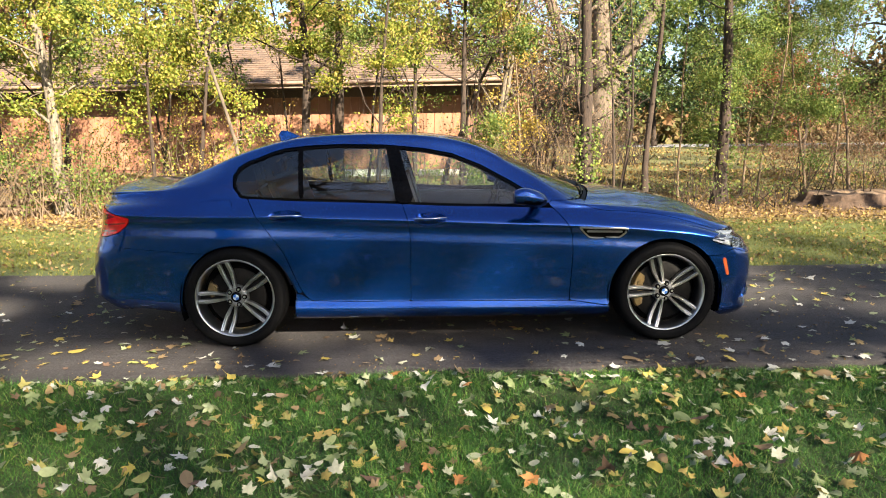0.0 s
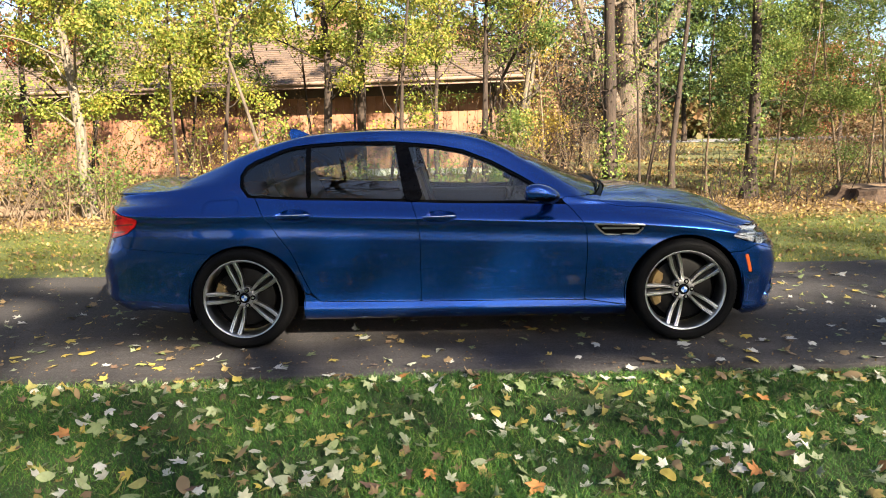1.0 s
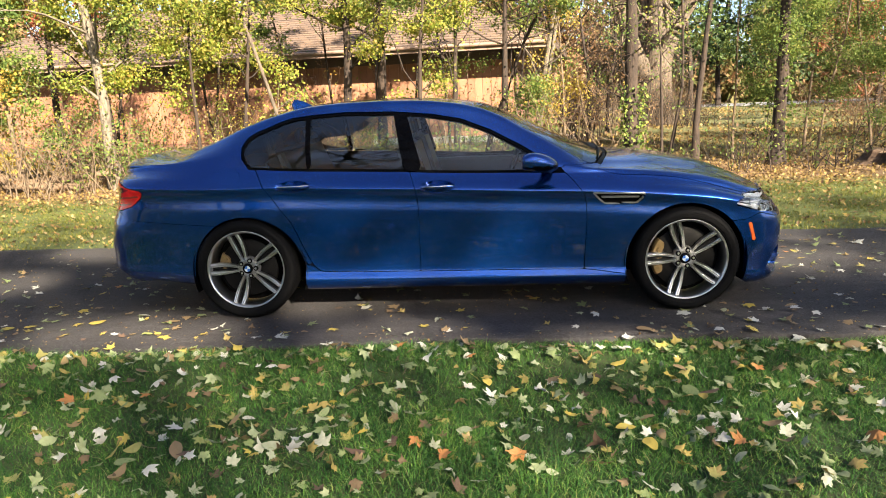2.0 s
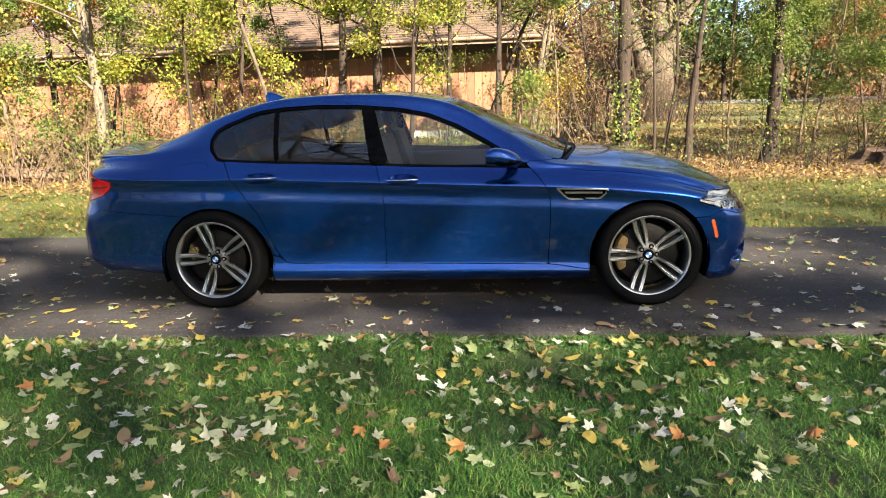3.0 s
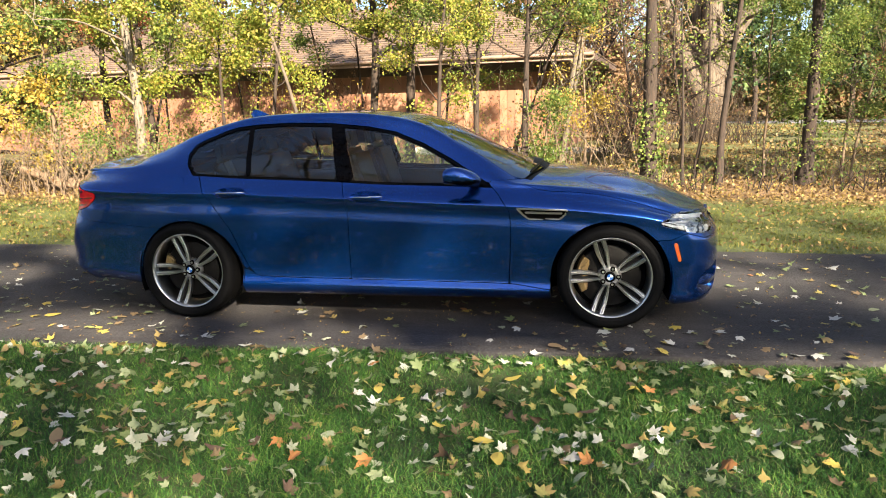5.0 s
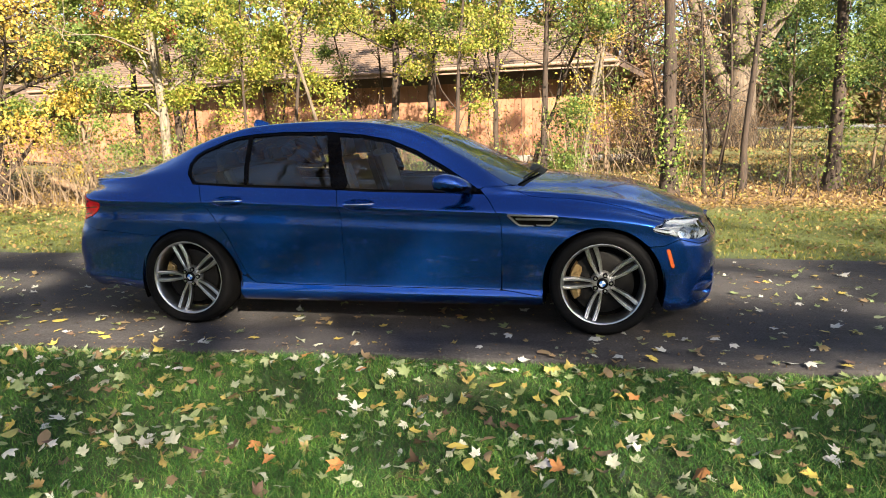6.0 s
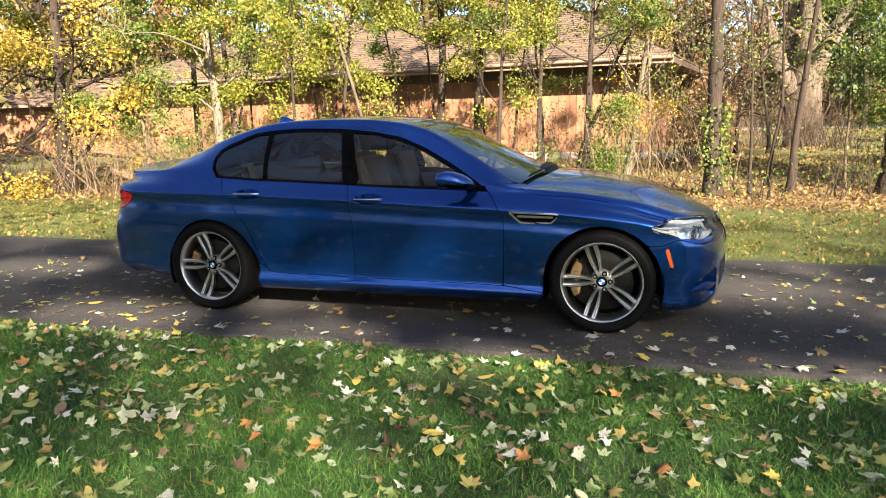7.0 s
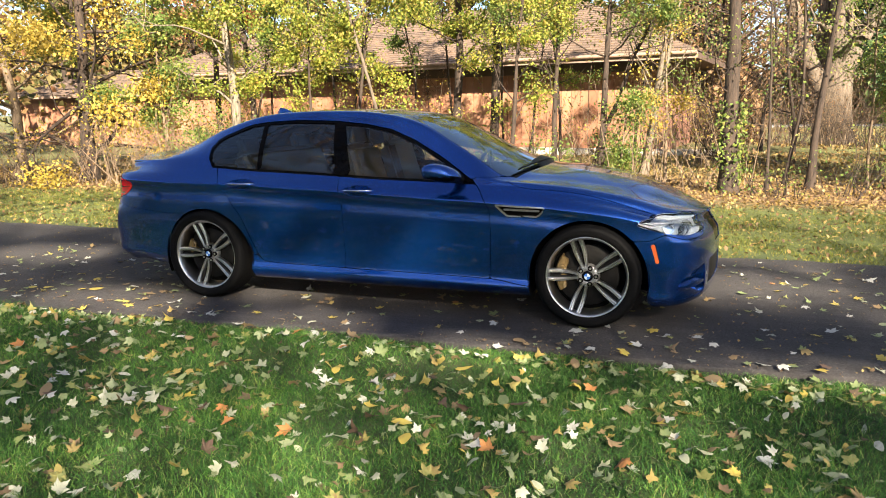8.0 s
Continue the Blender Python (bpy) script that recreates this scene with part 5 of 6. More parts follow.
for k in range(95):
    y = -1.5 - 1.9 * rng.uniform()**.9
    x = rng.uniform(-3.2, 4.2)
    drop_leaf(rng, x, y, float(ground_height(np.array(x), np.array(y))) + rng.uniform(.022, .042), rng.uniform(.030, .074), .45, "green lawn", "leaves on the near lawn")
for k in range(100):
    u = rng.uniform()
    if u < .42:
        x, y = rng.uniform(-3.6, 3.9), -1.40 + abs(rng.normal(0, .10)) + .02
    elif u < .62:
        x, y = rng.normal(-2.75, .45), rng.uniform(-1.3, .4)
    elif u < .78:
        x, y = rng.normal(2.8, .6), rng.uniform(-1.3, 1.4)
    else:
        x, y = rng.uniform(-4.5, 5), rng.uniform(-1.35, 1.6)
    drop_leaf(rng, x, y, .012, rng.uniform(.030, .066), .14, "asphalt driveway", "leaves on the driveway")


def leaf_field(name, seed, n, place, size, tilt, mat, label):
    rng = np.random.default_rng(seed)
    V, F3, base = [], [], 0
    for k in range(n):
        x, y, z = place(rng)
        v = LEAFSHAPES[int(rng.integers(7)) if rng.uniform() < .84 else 7 + int(rng.integers(4))][0]
        m = np.array(lie_of(rng, x, y, z, size * rng.uniform(.55, 1.3), tilt))
        o = (len(v) - 5) // 2
        v = v[[0, *range(1 + o, 1 + 2 * o)]]
        k = np.arange(o)
        V.append(v @ m[:3, :3].T + m[:3, 3])
        F3.append(np.stack([np.zeros(o, int), 1 + k, 1 + (k + 1) % o], -1) + base)
        base += len(v)
    ob = part(name, mesh_of(name, np.concatenate(V), [np.concatenate(F3)]), mat)
    return tagged(ob, label, "leaves", kind="stuff")


def near_place(rng):
    x, y = rng.uniform(-4.8, 6.2), -1.48 - 2.2 * rng.uniform()
    return x, y, float(ground_height(np.array(x), np.array(y))) + rng.uniform(.012, .042)


def edge_place(rng):
    x = rng.uniform(-4.8, 6.2)
    y = -1.52 + rng.normal(0, .06)
    return x, y, -.062 + rng.uniform(0, .04)


def back_place(rng):
    x, y = rng.uniform(-10, 10), rng.uniform(1.75, 6.2)
    return x, y, float(ground_height(np.array(x), np.array(y))) + rng.uniform(.02, .045)


leaf_field("lawn_leaves", 21, 2450, near_place, .046, .4, FALLENMIX, "many mixed fallen leaves scattered over the lawn")
rng = np.random.default_rng(36)
n = 5000
bx, by = rng.uniform(-13, 13, n), rng.uniform(-12, -3.6, n)
v, f = round_leaves(rng, np.column_stack([bx, by, ground_height(bx, by) + rng.uniform(.02, .05, n)]), .10, droop=0)
v[:, 2] = np.clip(v[:, 2], -.2, -.06)
tagged(part("lawn_leaves_behind", mesh_of("lawn_leaves_behind", v, f, False), FALLENMIX), "fallen leaves scattered over the lawn behind the viewer", "leaves", kind="stuff")
rng = np.random.default_rng(33)
n = 3000
bx, by = rng.uniform(-5.5, 7, n), -1.42 + 3.0 * rng.uniform(size=n)**1.5
v, f = leaf_cards(rng, np.column_stack([bx, by, np.full(n, .006)]), .016, droop=0, upright=3)
tagged(part("driveway_debris", mesh_of("driveway_debris", v, f, False), LITTER), "crumbs of dry leaf and twig on the asphalt", "debris", kind="stuff")


def drive_place(rng):
    x, y = rng.uniform(-4.5, 6), rng.uniform(-1.4, 1.65)
    return x, y, .008


leaf_field("driveway_leaves", 24, 700, drive_place, .042, .1, FALLENMIX, "small fallen leaves scattered over the driveway")
leaf_field("edge_leaves", 22, 520, edge_place, .044, .28, FALLENMIX, "fallen leaves gathered along the driveway edge")
rng = np.random.default_rng(23)
pts = np.array([back_place(rng) for k in range(5200)])
v, f = leaf_cards(rng, pts, .052, droop=0, upright=9)
tagged(part("far_lawn_leaves", mesh_of("far_lawn_leaves", v, f, False), LITTER), "fallen leaves scattered over the far lawn", "leaves", kind="stuff")

rng = np.random.default_rng(31)
n = 78000
lx, ly = rng.uniform(-16, 14, n), 5.0 + 13 * rng.uniform(size=n)**1.3
keepl = ly + rng.normal(0, .5, n) > 5.6
lx, ly = lx[keepl], ly[keepl]
v, f = leaf_cards(rng, np.column_stack([lx, ly, ground_height(lx, ly) + rng.uniform(.01, .05, len(lx))]), .058, droop=0, upright=3)
tagged(part("woodland_litter", mesh_of("woodland_litter", v, f, False), LITTER), "thick brown and yellow leaf litter under the trees", "leaves", kind="stuff")


rng = np.random.default_rng(35)
n = 16000
lx, ly = rng.uniform(2, 26, n), 12 + 34 * rng.uniform(size=n)**1.2
keepl = np.sin(lx * .9 + 2 * np.sin(ly * .35)) + .6 * np.sin(ly * .8 + lx * .3) + rng.normal(0, .5, n) > -.2
lx, ly = lx[keepl], ly[keepl]
v, f = leaf_cards(rng, np.column_stack([lx, ly, ground_height(lx, ly) + rng.uniform(.01, .05, len(lx))]), .13, droop=0, upright=3)
tagged(part("open_lawn_leaves", mesh_of("open_lawn_leaves", v, f, False), LITTER), "drifts of fallen leaves over the open lawn", "leaves", kind="stuff")


# ---- trees and shrubs ----
def bend(rng, p, d, length, n, wander, up=0.0):
    pts = [np.array(p, float)]
    d = np.array(d, float)
    d /= np.linalg.norm(d)
    for k in range(n):
        d = d + rng.normal(0, wander, 3) + np.array([0, 0, up])
        d /= np.linalg.norm(d)
        pts.append(pts[-1] + d * length / n)
    return np.array(pts)




def tree(name, label, at, height, radius, barkmat, leafmat, seed, lean=(0, 0), limbs=12, reach=1.3, start=.3, leaves=1500, size=.1, twigs=4, wander=.05, up=.06, cluster=.15, category="tree", group="", trunks=1, flat=0.0, keep=None, limb=.38):
    """A tapered trunk with limbs and twigs, and a crown of small leaves at their ends."""
    rng = np.random.default_rng(seed)
    more, fine = (5.4, .60) if size < .125 else (2.5, .84)
    leaves, size = int(leaves * more), size * fine
    root = thing(name, label, category, group, at=(at[0], at[1], float(ground_height(np.array(at[0]), np.array(at[1]))) - .03))
    paths, tips = [], []
    for tk in range(trunks):
        d0 = np.array([lean[0], lean[1], 1.0]) + (rng.normal(0, .12, 3) if trunks > 1 else 0)
        base = rng.normal(0, .12, 3) * [1, 1, 0] if trunks > 1 else np.zeros(3)
        ln = height * (rng.uniform(.7, 1) if tk else 1)
        n = max(8, int(ln * 2.5))
        tr = bend(rng, base, d0, ln, n, wander * .6, .01)
        s = np.linspace(0, 1, n + 1)
        rad = radius * (1 - .8 * s) * (1 + .5 * np.exp(-s * ln / .25))
        rad = rad * (1 + .10 * np.sin(np.arange(n + 1) * 1.7 + seed) * rng.uniform(.3, 1, n + 1))
        paths.append((tr, rad))
        for k in range(limbs):
            f = start + (1 - start) * (k + rng.uniform()) / limbs
            i = min(n - 1, int(f * n))
            a = rng.uniform(0, 2 * np.pi)
            d = np.array([math.cos(a), math.sin(a) * (1 - flat), rng.uniform(.15, .9)])
            L = reach * 1.25 * rng.uniform(.5, 1.1) * (1.15 - .6 * f)
            lp = bend(rng, tr[i], d, L, 6, .16, up)
            r1 = rad[i] * limb
            paths.append((lp, np.linspace(r1, r1 * .25, 7)))
            tips.append(lp[-1])
            for q in range(twigs):
                j = int(rng.integers(2, 7))
                tp = bend(rng, lp[j], rng.normal(0, 1, 3) + [0, 0, .3], L * rng.uniform(.25, .6), 4, .25, .02)
                paths.append((tp, np.linspace(r1 * .32, r1 * .1, 5)))
                tips += [tp[-1], tp[2], tp[3]]
    v, q = tubes(paths[:trunks], 9)
    v2, q2 = tubes(paths[trunks:], 4) if len(paths) > trunks else (np.zeros((0, 3)), np.zeros((0, 4), int))
    part("trunk", mesh_of("trunk", np.concatenate([v, v2]), np.concatenate([q, q2 + len(v)])), barkmat, root)
    if leaves and tips:
        tips = np.array(tips)
        full = tips[rng.uniform(size=len(tips)) < .36]
        share = rng.gamma(1.2, 1.0, len(full))
        c = full[rng.choice(len(full), leaves, p=share / share.sum())] + rng.normal(0, cluster, (leaves, 3)) * [1, 1, .7]
        if keep is not None:
            c = c[keep(c + np.array(root.location), rng)]
        v, f = leaf_cards(rng, c, size)
        part("crown", mesh_of("crown", v, f, False), leafmat, root)
    return root


def ivy(root_at, height, radius, n, seed, mat=None):
    rng = np.random.default_rng(seed)
    a, z = rng.uniform(0, 2 * np.pi, n), height * rng.uniform(size=n)**.8
    r = radius + np.abs(rng.normal(0, .07, n))
    c = np.column_stack([root_at[0] + r * np.cos(a), root_at[1] + r * np.sin(a), z])
    v, f = leaf_cards(rng, c, .06, droop=.5)
    tagged(part("ivy", mesh_of("ivy", v, f, False), mat or L_GREEN), "green ivy climbing a tree trunk", "ivy", kind="stuff")


def brush(name, label, at, n, height, spread, mat, seed, leafmat=None, leaves=0):
    """Bare thin stems fanning from the ground."""
    rng = np.random.default_rng(seed)
    root = thing(name, label, "shrub", at=(at[0], at[1], float(ground_height(np.array(at[0]), np.array(at[1]))) - .02))
    paths, tips = [], []
    for k in range(n):
        b = rng.normal(0, spread * .3, 3) * [1, 1, 0]
        st = bend(rng, b, (rng.normal(0, .35), rng.normal(0, .35), 1), height * rng.uniform(.5, 1.1), 6, .10)
        paths.append((st, np.linspace(.010, .003, 7) * rng.uniform(.6, 1.3)))
        tips += list(st[3:])
        for q in range(2):
            tw = bend(rng, st[3 + q], rng.normal(0, 1, 3) + [0, 0, .6], height * .3, 3, .2)
            paths.append((tw, np.linspace(.004, .002, 4)))
            tips.append(tw[-1])
    v, q = tubes(paths, 4)
    part("branchwork", mesh_of("branchwork", v, q), mat, root)
    if leaves:
        tips = np.array(tips)
        leaves = int(leaves * 1.6)
        c = tips[rng.integers(len(tips), size=leaves)] + rng.normal(0, .08, (leaves, 3))
        v, f = leaf_cards(rng, c, .052)
        part("foliage", mesh_of("foliage", v, f, False), leafmat, root)
    return root


def great_tree():
    rng = np.random.default_rng(125)
    root = thing("great_tree", "great pale tree with several massive limbs", "tree", at=(7.45, 25.0, -.2))
    main = [((0.00, 0.00, -0.10), (-0.06, 0.00, 1.44), (-0.05, 0.00, 2.51), (-0.03, 0.00, 3.69), (-0.04, 0.00, 5.54), (-0.08, 0.00, 6.91), (-0.15, 0.00, 9.09)), (0.95, 0.83, 0.71, 0.58, 0.46, 0.34, 0.22)]
    left = [((-0.55, -0.20, 2.16), (-1.05, -0.20, 3.10), (-1.44, -0.20, 4.10), (-1.82, -0.20, 5.19), (-2.44, -0.20, 6.89), (-3.37, -0.20, 9.44)), (0.46, 0.41, 0.36, 0.30, 0.25, 0.20)]
    right = [((0.04, -0.20, 2.62), (0.38, -0.20, 3.56), (0.76, -0.20, 4.41), (1.51, -0.20, 5.51), (2.19, -0.20, 6.87), (3.14, -0.20, 8.77)), (0.48, 0.42, 0.37, 0.31, 0.26, 0.20)]
    lead = [((-0.45, 0.30, 2.76), (-0.62, 0.30, 4.66), (-0.77, 0.30, 6.96), (-0.91, 0.30, 9.04)), (0.42, 0.36, 0.30, 0.24)]
    paths, tips = [], []
    for pts, rad in (main, left, right, lead):
        s, u = np.linspace(0, 1, 24), np.linspace(0, 1, len(pts))
        P = np.column_stack([np.interp(s, u, np.array(pts)[:, k]) for k in range(3)]) + np.cumsum(rng.normal(0, .012, (24, 3)), 0)
        R = np.interp(s, u, rad) * .8
        paths.append((P, R))
        for k in range(9):
            i = int(rng.integers(9, 24))
            b = bend(rng, P[i], rng.normal(0, 1, 3) + [0, -.2, .6], rng.uniform(1.2, 3), 7, .14, .04)
            paths.append((b, np.linspace(R[i] * .3, .015, 8)))
            for q in range(4):
                c = bend(rng, b[int(rng.integers(3, 8))], rng.normal(0, 1, 3) + [0, 0, .4], 1.0, 5, .2)
                paths.append((c, np.linspace(.03, .008, 6)))
                tips += list(c[2:])
    v, q = tubes(paths, 12)
    part("trunk", mesh_of("trunk", v, q), BARKGREAT, root)
    tips = np.array(tips)
    v, f = leaf_cards(rng, tips[rng.integers(len(tips), size=1100)] + rng.normal(0, .25, (1100, 3)), .12)
    part("crown", mesh_of("crown", v, f, False), L_YELLOWGREEN, root)


def forked_sapling():
    """A pale leaning stem that parts in two above head height."""
    rng = np.random.default_rng(102)
    root = thing("forked_sapling", "brown forked sapling with few leaves", "tree", at=(-3.45, 7.4, -.05))
    stem = [(0, 0, 0), (-.06, 0, .6), (-.16, 0, 1.35), (-.36, 0, 2.1), (-.66, 0, 3.1)]
    right = [(-.66, 0, 3.1), (-.40, .02, 3.42), (-.12, .04, 3.68), (.10, .05, 4.2), (.22, .05, 4.8)]
    left = [(-.66, 0, 3.1), (-.72, -.03, 3.5), (-.78, -.05, 4.2), (-.9, -.05, 5.0)]
    paths = [(np.array(stem), np.array([.044, .036, .033, .031, .030])), (np.array(right), np.array([.033, .030, .026, .022, .015])), (np.array(left), np.array([.031, .026, .022, .015]))]
    tips = []
    for pts, rad in list(paths):
        for k in range(7):
            j = int(rng.integers(1, len(pts)))
            b = bend(rng, pts[j], rng.normal(0, 1, 3) + [0, 0, .5], rng.uniform(.5, 1.1), 6, .2, .03)
            paths.append((b, np.linspace(.014, .004, 7)))
            tips += list(b[2:])
    v, q = tubes(paths, 8)
    part("trunk", mesh_of("trunk", v, q), BARKGREAT, root)
    tips = np.array(tips)
    v, f = leaf_cards(rng, tips[rng.integers(len(tips), size=1500)] + rng.normal(0, .13, (1500, 3)), .068)
    part("crown", mesh_of("crown", v, f, False), L_YELLOWGREEN, root)


def open_tier(z):
    """A crown with a thin tier at height z, through which the house shows."""
    return lambda p, rng: (np.abs(p[:, 2] - z) > .24) | (rng.uniform(size=len(p)) < .12)


# thin leafy growth between the wood edge and the house
for k, (x, y, h) in enumerate(((-7.6, 9.2, 6.2), (-5.9, 10.5, 6.6), (-3.4, 11.5, 7.4), (-1.6, 12.0, 7.4), (-.6, 10.8, 6.5), (.9, 12.2, 7.2), (-4.9, 12.6, 7.6), (-9.0, 12.2, 7.4), (-7.0, 13.0, 7.8), (-2.6, 13.4, 7.8))):
    tree("sapling", "slender leafy sapling before the house", (x, y), h, .035, BARKDARK, L_YELLOWGREEN if k % 3 else L_GREEN, 180 + k, (0, 0), 15, 1.5, .36, 950, .11, wander=.1, keep=open_tier(1.84 + .069 * y) if x > -1 else None)
# the edge of the wood, from the house side to the open side
tree("young_tree", "pale-barked young tree with yellow-green leaves by the house", (-6.72, 7.3), 6.5, .115, BARKPALE, L_YELLOWGREEN, 101, (-.035, .02), 16, 1.5, .22, 2600, .10)
forked_sapling()
tree("sapling", "slender sapling with yellow-green leaves", (-5.2, 7.6), 4.6, .04, BARKDARK, L_YELLOWGREEN, 103, (.02, 0), 13, 1.2, .36, 1700, .10)
tree("sapling", "slender sapling with yellow-green leaves", (-4.6, 8.3), 5.2, .05, BARKDARK, L_YELLOWGREEN, 104, (.05, 0), 13, 1.3, .38, 1500, .10)
tree("dark_tree", "dark-trunked tree with yellow-green leaves", (-2.7, 9.5), 7.5, .11, BARKDARK, L_YELLOWGREEN, 105, (.01, 0), 16, 1.8, .32, 2400, .105)
tree("dark_tree", "dark straight tree before the house", (-2.15, 10.6), 8.0, .12, BARKDARK, L_YELLOWGREEN, 106, (.0, 0), 13, 1.6, .3, 1500, .10)
tree("sapling", "slender sapling with green leaves", (-1.1, 7.9), 5.2, .05, BARKDARK, L_YELLOWGREEN, 107, (.03, 0), 14, 1.2, 0.25, 1100, .095, keep=open_tier(2.38))
tree("sapling", "slender sapling with green leaves", (-.4, 8.6), 5.6, .06, BARKDARK, L_YELLOWGREEN, 108, (-.03, 0), 14, 1.3, 0.3, 1000, .095, keep=open_tier(2.42))
tree("spreading_tree", "spreading green tree with dark crooked limbs", (.55, 8.4), 5.6, .075, BARKDARK, L_GREEN, 109, (.03, -.02), 14, 1.9, .42, 1500, .10, keep=open_tier(2.40))
tree("sapling", "bushy green sapling by the wood", (.9, 8.2), 1.75, .032, BARKTAN, L_GREEN, 110, (.1, 0), 11, .65, .12, 560, .09, keep=open_tier(2.42))
tree("sapling", "thin sapling with yellow leaves", (1.75, 8.6), 3.8, .03, BARKTAN, L_YELLOW, 111, (.0, 0), 10, .8, .2, 420, .08, keep=open_tier(2.44))
tree("dark_tree", "tall dark trunk wrapped in ivy", (2.80, 7.3), 7.5, .14, BARKDARK, L_GREEN, 112, (-.005, .0), 22, 1.0, 0.22, 420, .07, twigs=6, wander=.03, limb=.13)
ivy((2.80, 7.3), 1.5, .15, 700, 212)
tree("thin_tree", "thin dark tree with green leaves", (4.2, 8.4), 6.5, .068, BARKDARK, L_GREEN, 113, (.012, 0), 12, 1.0, 0.25, 180, .07, wander=.045, limb=.2)
tree("sapling", "slim almost bare dark sapling", (3.45, 7.8), 4.2, .03, BARKDARK, L_GREEN, 114, (.0, 0), 8, .8, 0.2, 50, .085, wander=.08)
tree("sapling", "slim almost bare dark sapling", (3.85, 8.9), 4.8, .04, BARKDARK, L_GREEN, 115, (.03, 0), 8, .9, 0.3, 60, .085, wander=.08)
tree("ivy_tree", "tree clad in green creeper", (5.72, 8.35), 7.5, .13, BARKDARK, L_GREEN, 617, (.0, 0), 20, 1.2, 0.42, 2600, .07, wander=.03, limb=.2)
ivy((5.72, 8.35), 3.2, .17, 700, 216)
tree("thin_tree", "thin tree with dense green leaves", (6.6, 8.6), 6.0, .024, BARKTAN, L_GREEN, 117, (.03, 0), 24, 1.7, 0.16, 3600, .066, wander=.1)
tree("thin_tree", "thin tree with dense green leaves", (7.7, 8.8), 6.2, .026, BARKTAN, L_GREEN, 118, (.0, 0), 24, 1.8, 0.16, 3600, .066, wander=.1)
tree("thin_tree", "thin tree with dense green leaves", (5.4, 9.8), 6.2, .026, BARKTAN, L_GREEN, 127, (.02, 0), 22, 1.6, 0.2, 3000, .066, wander=.1)
tree("thin_tree", "thin tree with dense green leaves", (7.1, 10.4), 7.0, .03, BARKTAN, L_GREEN, 128, (-.02, 0), 22, 1.9, 0.2, 3000, .07, wander=.1)
tree("thin_tree", "thin tree with dense green leaves", (9.0, 9.4), 6.5, .028, BARKTAN, L_GREEN, 119, (.0, 0), 20, 1.8, 0.2, 2600, .07, wander=.1)
tree("thin_tree", "thin tree with dense green leaves", (9.9, 11.6), 7.0, .03, BARKTAN, L_GREEN, 129, (-.02, 0), 22, 1.9, 0.2, 2400, .075, wander=.1)
tree("yellow_maple", "young maple with bright yellow leaves", (-10.4, 6.9), 6.5, .17, BARKDARK, L_YELLOW, 120, (.0, 0), 26, 2.1, .08, 3000, .122, up=-.07, cluster=.26)
tree("yellow_maple", "young maple with yellow-green leaves", (-12.2, 6.8), 6.5, .12, BARKTAN, L_YELLOWGREEN, 121, (.0, 0), 18, 1.9, .12, 3000, .12)
tree("sapling", "green sapling among the trees", (-8.6, 7.4), 4.6, .05, BARKTAN, L_GREEN, 122, (.0, 0), 14, 1.2, .2, 1800, .10)
tree("red_tree", "red-leaved tree beside the house", (-10.2, 11.5), 7.0, .10, BARKDARK, L_RED, 123, (.0, 0), 14, 1.7, .45, 1700, .11)
tree("dark_tree", "dark tree in front of the house wing", (-8.2, 10.2), 7.0, .10, BARKDARK, L_YELLOWGREEN, 124, (.0, 0), 14, 1.8, .3, 1900, .11)
great_tree()
tree("red_maple", "distant maple with red leaves", (15.2, 23.0), 4.2, .12, BARKDARK, L_RED, 126, (.0, 0), 16, 2.4, .45, 800, .12)
for k, (x, y, h) in enumerate(((15.5, 49, 16), (18.8, 53, 18), (13.0, 54, 16), (22.5, 50, 15))):
    tree("pine", "dark evergreen in the distance", (x, y), h, .2, BARKDARK, L_DARK, 130 + k, limbs=34, reach=3.6, start=.14, leaves=1700, size=.46, twigs=4, up=-.02, cluster=.45, group="distant evergreens")
for k, (x, y, h, m) in enumerate(((-7.6, 6.5, 1.4, BARKTAN), (-8.7, 6.7, 1.5, BARKTAN), (-6.0, 7.4, 1.2, BARKTAN), (-4.3, 7.6, 1.3, BARKTAN), (1.6, 7.6, 1.6, BARKTAN), (2.2, 8.4, 1.7, BARKTAN), (3.0, 8.8, 2.0, BARKTAN), (1.2, 9.2, 1.6, BARKTAN), (-2.6, 8.2, 1.3, BARKTAN), (-11.3, 6.3, 1.5, BARKTAN), (-9.3, 6.4, 1.3, BARKTAN))):
    brush("bare_shrub", "tangle of bare tan stems with sparse leaves", (x, y), (34 if x < -7 else 9), h * 1.2, 1.3, m, 140 + k, L_YELLOW if k % 2 else L_RUST, 150 if x < 0 else 45)
for k, (x, y, h) in enumerate(((4.9, 7.2, .9), (6.2, 7.4, .8), (7.2, 7.9, 1.2), (3.4, 7.0, .7), (8.4, 7.8, 1.3), (5.9, 9.2, 1.3), (-1.8, 8.6, 1.2), (-.2, 7.5, 1.1))):
    brush("green_shrub", "low leafy green shrub", (x, y), 16, h, .9, BARKDARK, 160 + k, L_GREEN, 300 if x < 3 else 90)
for k, (x, y, h) in enumerate(((11.2, 12.5, 2.2), (12.6, 13.5, 2.6), (10.3, 14.5, 1.8))):
    brush("rusty_shrub", "rust-coloured autumn shrub in the distance", (x, y), 40, h, 2.2, BARKTAN, 170 + k, L_RUST, 1500)

# green growth round the foot of the pale tree
for k, (x, y, h) in enumerate(((-6.5, 6.75, 1.5), (-5.9, 6.9, 1.1), (-7.2, 7.1, 1.9))):
    brush("green_shrub", "leafy green shrub at the foot of a pale tree", (x, y), 12, h, .8, BARKTAN, 480 + k, L_GREEN, 420)
